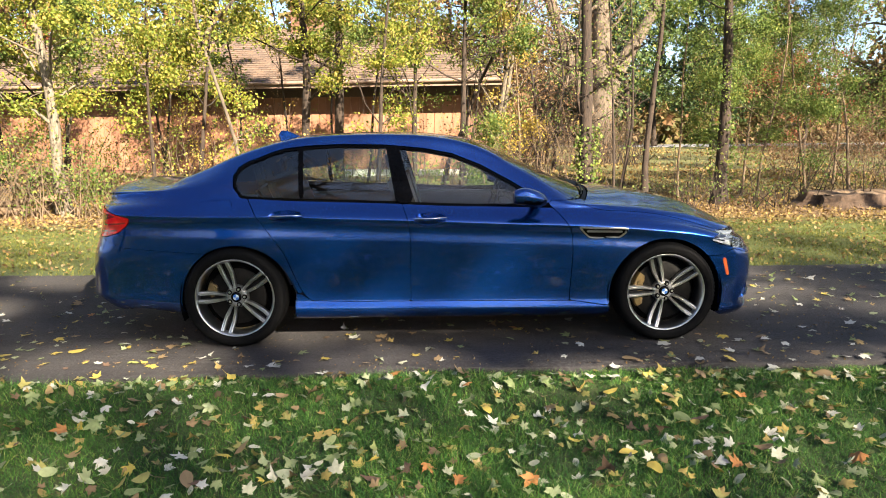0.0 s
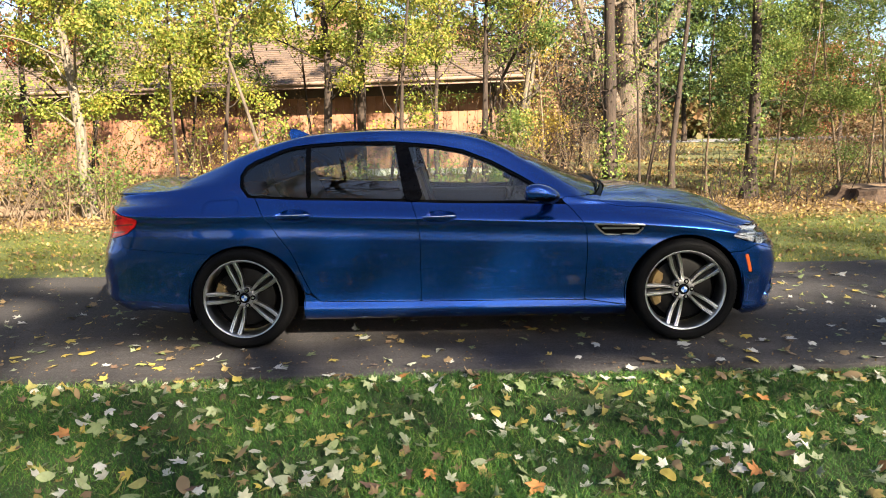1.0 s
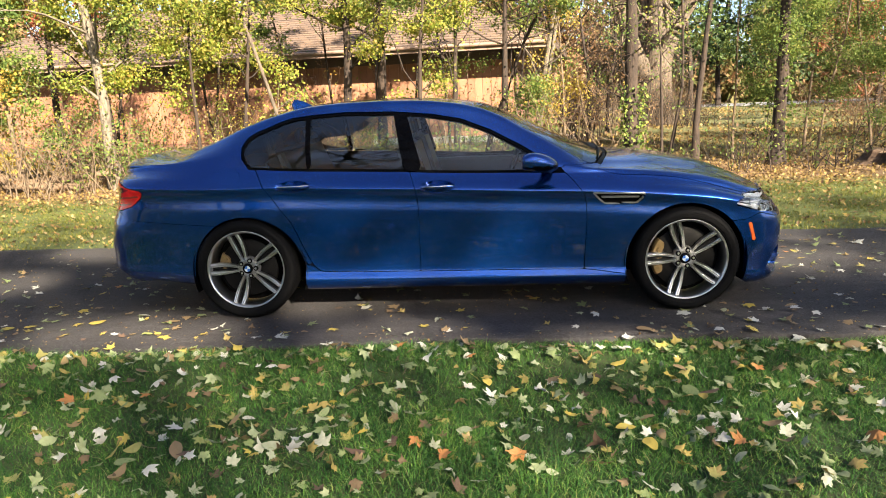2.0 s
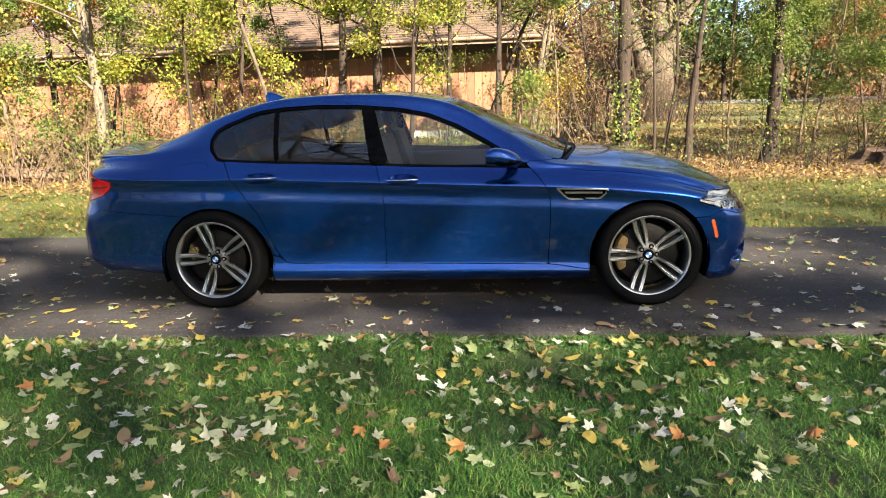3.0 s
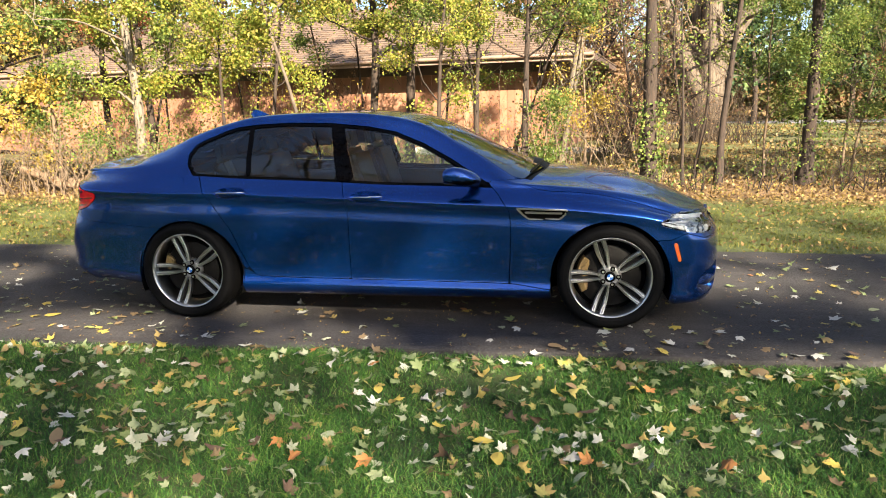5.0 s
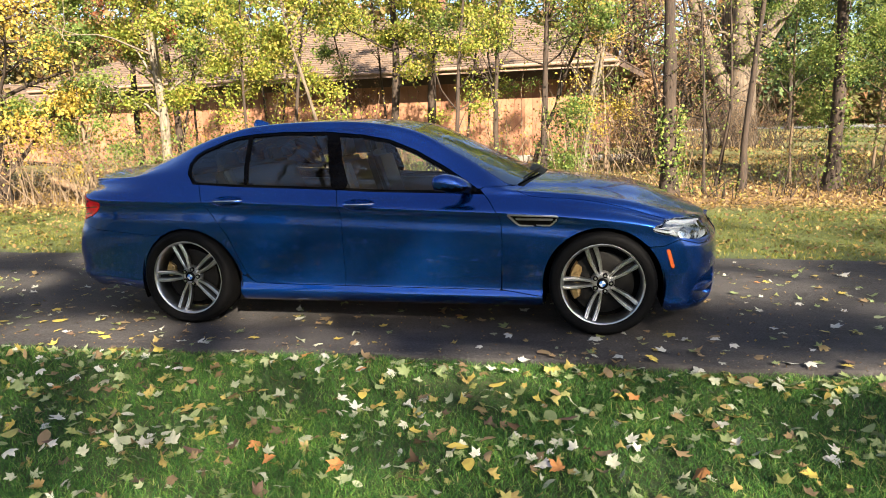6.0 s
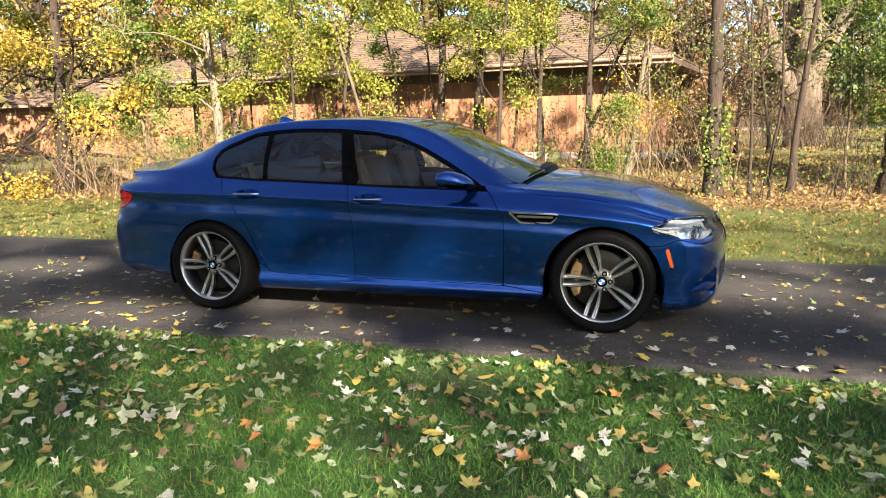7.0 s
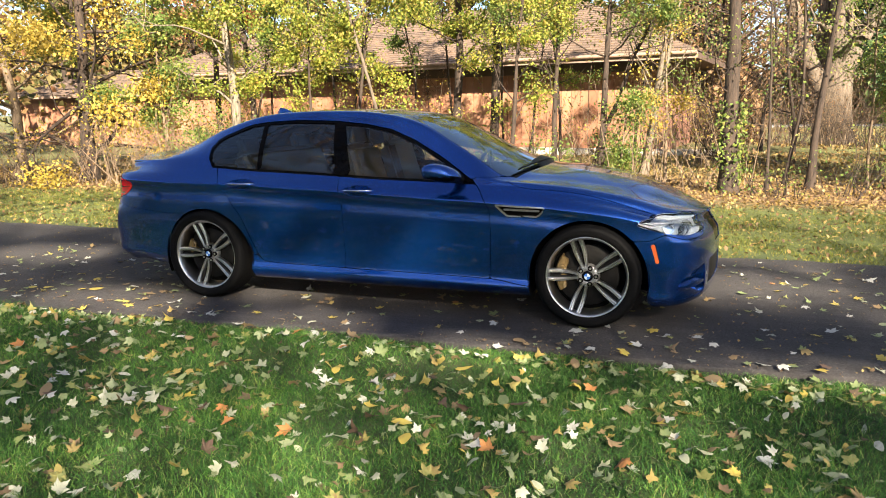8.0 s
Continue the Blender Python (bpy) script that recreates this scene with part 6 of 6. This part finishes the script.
# leafy undergrowth along the house wall
rng = np.random.default_rng(61)
for k in range(17):
    x, y = -11 + .82 * k + rng.normal(0, .2), rng.uniform(8.6, 13.2)
    brush("leafy_shrub", "tall thin shrub with yellowing leaves before the house", (x, y), 10, rng.uniform(1.7, 3.0), 1.3, BARKTAN if k % 3 else BARKDARK, 400 + k, (L_YELLOWGREEN, L_RUST, L_YELLOW, L_YELLOWGREEN)[k % 4], 420 if x < -3 else 170)
# twiggy growth at the house corner
for k, (x, y, h) in enumerate(((2.75, 15.3, 3.0), (3.3, 16.0, 2.6), (3.0, 14.4, 2.2), (2.5, 15.9, 3.0))):
    brush("bare_shrub", "brown twiggy growth at the house corner", (x, y), 26, h, 1.0, BARKTAN if k % 2 else BARKDARK, 440 + k, L_YELLOW if k % 2 else L_RUST, 160)
for k, (x, y, h) in enumerate(((3.5, 17.6, 7.5), (4.4, 19.5, 8.0), (5.2, 18.2, 7.0))):
    tree("twiggy_tree", "brown twiggy tree almost bare beside the house", (x, y), h, .06, BARKDARK, L_RUST, 460 + k, (.02, 0), 26, 1.9, .08, 260, .09, twigs=7, wander=.09)
# forked pale trunks by the house corner
tree("forked_sapling", "pale forked tree near the house corner", (1.25, 10.5), 6.0, .075, BARKPALE, L_GREEN, 451, (.02, 0), 9, 1.6, .35, 220, .09, trunks=2, keep=open_tier(2.56))
tree("crooked_tree", "dark crooked tree leaning before the house", (.2, 10.2), 5.6, .06, BARKDARK, L_GREEN, 452, (.22, -.05), 12, 1.8, .3, 260, .09, wander=.14, keep=open_tier(2.54))

# brushwood round the foot of the great tree
for k, (x, y, h) in enumerate(((6.2, 22.8, 2.3), (7.2, 23.4, 2.6), (8.0, 22.9, 2.0), (5.2, 23.2, 2.0))):
    brush("bare_shrub", "brown bare brushwood at the foot of a great tree", (x, y), 70, h, 1.6, BARKTAN if k % 2 else BARKDARK, 190 + k, L_RUST, 160)

STUMPBARK = bark("stump_bark", (0.030, 0.019, 0.013), (0.128, 0.079, 0.049), 7)
# stump of a felled tree
bm = bmesh.new()
rng = np.random.default_rng(5)
nseg, rings = 40, []
for zz, rr in ((-.08, 1.30), (0.0, 1.18), (.06, 1.04), (.15, .96), (.22, .94), (.242, .90)):
    rings.append([bm.verts.new(((rr + .10 * math.sin(5 * a + 1) * (1.4 - zz * 2) + .05 * math.sin(11 * a)) * math.cos(a) * .95, (rr + .10 * math.sin(5 * a + 1) * (1.4 - zz * 2)) * math.sin(a) * .7, zz + .03 * math.sin(3 * a) + .022 * math.sin(13 * a + 1) * (zz > .1))) for a in np.linspace(0, 2 * math.pi, nseg, endpoint=False)])
for a, b in zip(rings, rings[1:]):
    for k in range(nseg):
        bm.faces.new((a[k], a[(k + 1) % nseg], b[(k + 1) % nseg], b[k]))
bm.faces.new(rings[-1])
stump = thing("tree_stump", "wide low weathered stump of a felled tree", "stump", at=(8.0, 7.6, -.04), turn=8)
side = part("bark_side", bm, STUMPBARK, stump)
bm = bmesh.new()
prev = None
for rr in (.9, .7, .5, .3, .1):
    ring = [bm.verts.new(((rr + .02 * math.sin(5 * a)) * math.cos(a) * .93, (rr + .02 * math.sin(5 * a)) * math.sin(a) * .68, .248 + .02 * math.sin(3 * a) + .02 * math.sin(7 * a + rr * 9) + .012 * math.sin(rr * 40))) for a in np.linspace(0, 2 * math.pi, nseg, endpoint=False)]
    if prev:
        for k in range(nseg):
            bm.faces.new((prev[k], prev[(k + 1) % nseg], ring[(k + 1) % nseg], ring[k]))
    prev = ring
bm.faces.new(prev)
part("cut_face", bm, STUMPWOOD, stump, "pale sawn top")

# cut logs lying by the shrubs
for k, (x, y, z, L, r, tz, ty) in enumerate(((-7.9, 7.0, .10, 1.5, .07, 8, 3), (-7.5, 7.3, .22, 1.7, .06, -12, -7), (-8.6, 6.8, .30, .8, .08, 40, 25), (-8.3, 7.4, .12, 1.2, .09, 20, 0))):
    v, q = tubes([([(-L / 2, 0, 0), (-L / 4, .01, .01), (0, 0, 0), (L / 4, -.01, .01), (L / 2, 0, 0)], [r, r * 1.03, r, r * .97, r * .9])], 10)
    n = len(v)
    log = part("log", mesh_of("log", v, [q, np.array([list(range(9, -1, -1)), list(range(n - 10, n))])]), STUMPWOOD)
    log.matrix_basis = pose(x, y, z, 0, ty, tz)
    tagged(log, "pale cut log lying in the leaf litter", "log", "cut logs by the shrubs")


# ---- the house behind the trees ----
def board_mat():
    m, nt, b = shader("stained_board_siding")
    info = nt.nodes.new("ShaderNodeObjectInfo")
    c = ramp(nt, info.outputs["Random"], [(0, (0.215, 0.095, 0.054)), (0.5, (0.258, 0.122, 0.070)), (1, (0.300, 0.152, 0.090))])
    n = noise_at(nt, 3, 5)
    c = mixed(nt, 0.5, c, ramp(nt, n, [(0.3, (0.6, 0.55, 0.5)), (0.7, (1, 1, 1))]), "MULTIPLY")
    nt.links.new(c, b.inputs["Base Color"])
    b.inputs["Roughness"].default_value = 0.85
    bumped(nt, b, noise_at(nt, 40, 4), 0.3, 0.01)
    return m


def shingle_mat():
    m, nt, b = shader("weathered_roof_shingles")
    br = nt.nodes.new("ShaderNodeTexBrick")
    br.inputs["Scale"].default_value = 1.0
    br.inputs["Brick Width"].default_value, br.inputs["Row Height"].default_value = .30, .16
    br.inputs["Mortar Size"].default_value = .008
    br.inputs["Color1"].default_value, br.inputs["Color2"].default_value = (.165, .112, .078, 1), (.105, .075, .058, 1)
    br.inputs["Mortar"].default_value = (0.034, 0.025, 0.022, 1)
    tc = nt.nodes.new("ShaderNodeTexCoord")
    nt.links.new(tc.outputs["Object"], br.inputs["Vector"])
    c = mixed(nt, 0.5, br.outputs["Color"], ramp(nt, noise_at(nt, 2.5, 5), [(0.3, (0.55, 0.5, 0.5)), (0.7, (1.1, 1.05, 1.0))]), "MULTIPLY")
    nt.links.new(c, b.inputs["Base Color"])
    b.inputs["Roughness"].default_value = 0.9
    return m


BOARD, SHINGLE = board_mat(), shingle_mat()
TRIMWOOD = plain("pale_painted_fascia", (0.216, 0.148, 0.112), 0.6, vary=.15, scale=6)
SOFFIT = plain("dark_brown_soffit", (0.07, 0.045, 0.035), 0.7)
CONCRETE = plain("pale_concrete", (0.440, 0.400, 0.360), 0.85, vary=.2, scale=8)
WINDARK = plain("dark_window_glass", (0.03, 0.035, 0.04), 0.08, coat=.5)
BRICKRED = plain("red_brown_brick", (0.146, 0.067, 0.045), 0.85, vary=.35, scale=25)


def courses(parent, corners, n, mat):
    """Roof slope as overlapping strips from eave to ridge; corners: eave a, eave b, ridge b, ridge a."""
    a, b, c, d = (np.array(p, float) for p in corners)
    up = np.cross(b - a, d - a)
    up /= np.linalg.norm(up)
    if up[2] < 0:
        up = -up
    for k in range(n):
        t0, t1 = k / n, min(1, (k + 1.12) / n)
        p = [a + (d - a) * t0, b + (c - b) * t0, b + (c - b) * t1, a + (d - a) * t1]
        v = [p[0] + up * .045, p[1] + up * .045, p[2] + up * .02, p[3] + up * .02, p[0] + up * .005, p[1] + up * .005, p[2] - up * .01, p[3] - up * .01]
        part("shingle_course", mesh_of("shingle_course", v, np.array([[0, 1, 2, 3], [4, 7, 6, 5], [0, 4, 5, 1], [1, 5, 6, 2], [2, 6, 7, 3], [3, 7, 4, 0]]), False), mat, parent)


def house():
    """Long low house; local x runs along its front, the right front eave corner at the origin."""
    h = thing("house", "long low house with reddish board walls and a brown hip roof", "house", at=(2.31, 16.45, -.1), turn=-9)
    L, W, E, R = 23.5, 9.5, 3.08, 5.35
    ov = 1.15
    wall = part("wall", box_mesh("wall", -L + ov, -ov - .05, ov, ov + .2, 0, E - .12), BRICKRED, h, "reddish brown board-clad front wall")
    part("wall", box_mesh("wall", -ov - .25, -ov - .05, ov + .2, W - ov, 0, E - .12), BRICKRED, h)
    part("wall", box_mesh("wall", -L + ov, -ov - .25, W - ov - .2, W - ov, 0, E - .12), BRICKRED, h)
    part("wall", box_mesh("wall", -L + ov, -L + ov + .2, ov + .2, W - ov - .2, 0, E - .12), BRICKRED, h)
    x = -ov - .06
    rng = np.random.default_rng(8)
    while x > -L + ov + .3:
        w = rng.uniform(.24, .34)
        part("board", box_mesh("board", x - w + .012, x, ov - rng.uniform(.022, .034), ov, .22, E - .45, .004), BOARD, wall)
        x -= w
    part("foundation", box_mesh("foundation", -6.0, .6, ov - .5, ov - .04, 0, .24, .02), CONCRETE, h, "pale concrete footing strip")
    part("frieze", box_mesh("frieze", -L + ov, -ov, ov - .04, ov, E - .45, E - .14, .004), SOFFIT, h)
    part("soffit", box_mesh("soffit", -L + .05, -.05, .05, W - .05, E - .14, E - .10), SOFFIT, h)
    part("fascia", box_mesh("fascia", -L, 0, 0, .05, E - .20, E - .02, .006), TRIMWOOD, h, "pale painted fascia board")
    part("fascia", box_mesh("fascia", -.05, 0, .05, W, E - .20, E - .02, .006), SOFFIT, h)
    v, q = tubes([([(-L, -.06, E - .04), (-L / 2, -.06, E - .045), (0, -.06, E - .04)], [.06, .06, .06])], 8)
    part("gutter", mesh_of("gutter", v, q), TRIMWOOD, h, "pale rain gutter along the eave")
    v, q = tubes([([(-ov - .1, -.06, E - .08), (-ov - .1, ov - .1, E - .4), (-ov - .1, ov - .08, .2)], [.035, .035, .035])], 8)
    part("downpipe", mesh_of("downpipe", v, q), SOFFIT, h)
    hip = W / 2
    for k, cs in enumerate((((-L, 0, E), (0, 0, E), (-hip, hip, R), (-L + hip, hip, R)), ((0, 0, E), (0, W, E), (-hip, hip, R), (-hip, hip, R)), ((0, W, E), (-L, W, E), (-L + hip, hip, R), (-hip, hip, R)), ((-L, W, E), (-L, 0, E), (-L + hip, hip, R), (-L + hip, hip, R)))):
        rf = part("roof", mesh_of("roof", np.array(cs) - [0, 0, .02], np.array([[0, 1, 2, 3]]), False), SOFFIT, h)
        courses(rf, cs, 26, SHINGLE)
    part("chimney", box_mesh("chimney", -8.2, -7.2, hip - .5, hip + .4, R - .6, R + .9, .02), BRICKRED, h)
    return h


house()


def wing():
    h = thing("garage_wing", "low house wing with reddish walls and shallow roof", "house", at=(-21.4, 20.6, -.2), turn=-6)
    wall = part("wall", box_mesh("wall", -9, 0, .8, 6, 0, 2.45), BRICKRED, h, "reddish brown board wall")
    x = -.02
    rng = np.random.default_rng(9)
    while x > -8.7:
        w = rng.uniform(.28, .36)
        part("board", box_mesh("board", x - w + .012, x, .765, .8, .15, 2.2, .004), BOARD, wall)
        x -= w
    part("fascia", box_mesh("fascia", -9.3, .3, .25, .3, 2.4, 2.56, .006), TRIMWOOD, h)
    rf = part("roof", mesh_of("roof", np.array([(-9.3, .25, 2.5), (.3, .25, 2.5), (.3, 6.5, 4.0), (-9.3, 6.5, 4.0)]), np.array([[0, 1, 2, 3]]), False), SOFFIT, h)
    courses(rf, ((-9.3, .25, 2.52), (.3, .25, 2.52), (.3, 6.5, 4.02), (-9.3, 6.5, 4.02)), 22, SHINGLE)
    wdw = part("window", box_mesh("window", -3.6, -1.9, .72, .8, 1.0, 2.05, .01), TRIMWOOD, h, "pale framed window")
    for k in range(2):
        part("pane", box_mesh("pane", -3.52 + .83 * k, -2.80 + .83 * k, .70, .716, 1.07, 1.98), WINDARK, wdw)


wing()

# the road, seen between the far trunks
ROADMAT = plain("pale_worn_road", (0.204, 0.204, 0.211), 0.85, vary=.15, scale=3)
tagged(part("road", box_mesh("road", -20, 120, 52, 58, -.3, -.13, .02), ROADMAT), "pale grey road beyond the far lawn", "road", kind="structure")


def far_woods(name, seed, places, size, per, mat, label):
    """Rows of distant trees as one mass of trunks and leaf clumps."""
    rng = np.random.default_rng(seed)
    paths, C = [], []
    for x, y, h in places:
        t = bend(rng, (x, y, -.3), (rng.normal(0, .05), rng.normal(0, .05), 1), h, 8, .03)
        paths.append((t, np.linspace(.16, .03, 9) * h / 10))
        for k in range(16):
            b = bend(rng, t[int(rng.integers(2, 8))], (rng.normal(), rng.normal(), .7), h * .28, 4, .15)
            paths.append((b, np.linspace(.06, .02, 5) * h / 10))
            C.append(b[2:] [rng.integers(3, size=per // 16)] + rng.normal(0, h * .05, (per // 16, 3)))
    v, q = tubes(paths, 5)
    tagged(part(name + "_trunks", mesh_of(name, v, q), BARKDARK), label + ", trunks and limbs", "woods", kind="stuff")
    v, f = leaf_cards(rng, np.concatenate(C), size)
    tagged(part(name + "_leaves", mesh_of(name, v, f, False), mat), label + ", foliage", "woods", kind="stuff")


rng = np.random.default_rng(77)
far_woods("far_woods", 78, [(x, y if not 1 < x < 32 else y + 28, h) for x, y, h in ((rng.uniform(-45, 55), rng.uniform(34, 50), rng.uniform(6.5, 11)) for k in range(46))], .42, 900, L_FAR, "distant autumn woods behind the houses")
far_woods("grove", 82, [(rng.uniform(1.5, 3.9), rng.uniform(27, 33), rng.uniform(9, 13)) for k in range(9)], .15, 1500, L_RUST, "brown autumn grove beside the house")
far_woods("deep_woods", 79, [(rng.uniform(-90, 130), rng.uniform(62, 90), rng.uniform(9, 14)) for k in range(48)], .9, 640, L_FAR, "far autumn woods on the horizon")
far_woods("side_woods", 80, [(rng.uniform(-42, -20), rng.uniform(2, 30), rng.uniform(8, 13)) for k in range(16)] + [(rng.uniform(27, 48), rng.uniform(10, 38), rng.uniform(8, 13)) for k in range(18)], .34, 1000, L_FAR, "autumn trees at the sides of the place")

far_woods("opposite_woods", 81, [(rng.uniform(-60, 70), rng.uniform(-55, -34), rng.uniform(8, 12)) for k in range(34)], .5, 640, L_FAR, "autumn woods across the street behind the viewer")


def thicket(name, seed, n, x0, x1, y0, y1, top, size, mat, label):
    rng = np.random.default_rng(seed)
    x, y = rng.uniform(x0, x1, n), rng.uniform(y0, y1, n)
    hump = top * (.55 + .3 * np.sin(x * .8 + seed) * np.sin(y * .5) + .2 * np.sin(x * 2.1))
    z = hump * rng.uniform(size=n)**.8
    v, f = leaf_cards(rng, np.column_stack([x, y, z]), size)
    tagged(part(name, mesh_of(name, v, f, False), mat), label, "thicket", kind="stuff")


thicket("far_thicket", 91, 26000, -40, 60, 60, 72, 8, .7, L_FAR, "dense autumn undergrowth on the horizon")
thicket("green_thicket", 92, 14000, 12, 60, 64, 72, 7, .6, L_FAR, "mixed autumn undergrowth beyond the lawn")
thicket("mid_thicket", 93, 9000, 1.5, 5, 24, 30, 4.0, .22, L_RUST, "tangled rusty undergrowth beside the house")

# unseen leaf band, added to break up bright horizon reflections on the car's flank
thicket("reflection_thicket", 94, 9000, -60, 70, -40, -34, 4.5, .42, L_FAR, "unseen leaf mass behind the viewer that darkens the car's reflections")

# bare spreading trees that reach over the viewer
for k, (x, y, h) in enumerate(((-4.6, -9.0, 13), (20.0, -10.5, 13.5), (-9.2, -7.0, 12))):
    tree("spreading_bare_tree", "broad nearly bare tree reaching over the lawn", (x, y), h, .30, BARKDARK, L_RUST, 340 + k, ((.28, -.42, .3)[k], .06), 26, 5.4, .30, (1500, 380, 1100)[k], .16, 8, wander=.07, up=.05, cluster=.4, group="bare trees across the lawn")
# two staggered rows of tall unseen trees, added so their crowns dapple the car and lawn
# ground spots (x, y, radii) left free of leaf shadow so sun patches land there
GAPS = ((-2.2, -1.18, .75, .38), (-1.05, -.60, .40, .22), (-.45, -1.24, .50, .22), (-.80, -.27, .17, .15), (-.15, -.26, .34, .24), (2.4, .5, .8, .5), (-4.3, .2, .7, .45), (-3.6, 1.6, .8, .6), (.9, -1.55, .55, .22), (2.9, -1.42, .6, .25))


def high_leaves(p, rng):
    """Keeps leaves by where their shadows land: thick towards the drive and thin, with openings, elsewhere."""
    run = p[:, 2] / SUN_DIR.z
    gx, gy = p[:, 0] - SUN_DIR.x * run, p[:, 1] - SUN_DIR.y * run
    chance = np.where(gy < -1.45, np.where(gy < -3.7, .92, .27 + .40 * smoothstep(-.6, 2.2, gx) + .08 * np.sin(gx * 2.1 + 1) * np.sin(gy * 2.7)), 1.0)
    chance = np.where(gy > 1.7, .25, chance) * (1 - .62 * np.exp(-((gx - 1.15) / .75)**2 - ((gy - .55) / .75)**2))
    for x, y, rx, ry in GAPS:
        chance = chance * smoothstep(.9, 1.3, np.hypot((gx - x) / rx, (gy - y) / ry))
    return rng.uniform(size=len(p)) < chance


for k in range(11):
    x, y = 7.15 + 1.55 * k, (-26.6, -23.4)[k % 2]
    tree("high_canopy_tree", "unseen tall tree whose high canopy shades the car and lawn", (x, y), 18.0, .085, BARKDARK, L_YELLOWGREEN if k % 3 != 2 else L_RUST, 521 + k, (0, 0), 18, 2.7, .56, 3600, .14, 3, up=.0, cluster=.42, group="high trees across the lawn", keep=high_leaves)
for k, (x, y, h, m) in enumerate(((-9, -17, 13, L_YELLOW), (24, -17, 14, L_GREEN), (-15, -16, 14, L_YELLOWGREEN))):
    tree("tall_tree", "tall half-bare tree across the lawn", (x, y), h, .16, BARKDARK, m, 300 + k, (rng.normal(0, .04), 0), 22, 4.0, .25, 600, .17, 5, cluster=.4, group="shade trees across the lawn")
# trees beside the open lawn, whose shade falls across it
for k, (x, y, h) in enumerate(((15.5, 0.5, 12), (19.5, -3.0, 13), (21.0, 6.0, 12), (26.0, 10.0, 13), (23.0, 1.0, 13))):
    tree("lawn_shade_tree", "broad half-bare tree beside the open lawn", (x, y), h, .2, BARKDARK, L_YELLOWGREEN, 360 + k, (0, 0), 18, 4.0, .3, 700, .2, 4, cluster=.4, group="trees beside the open lawn")
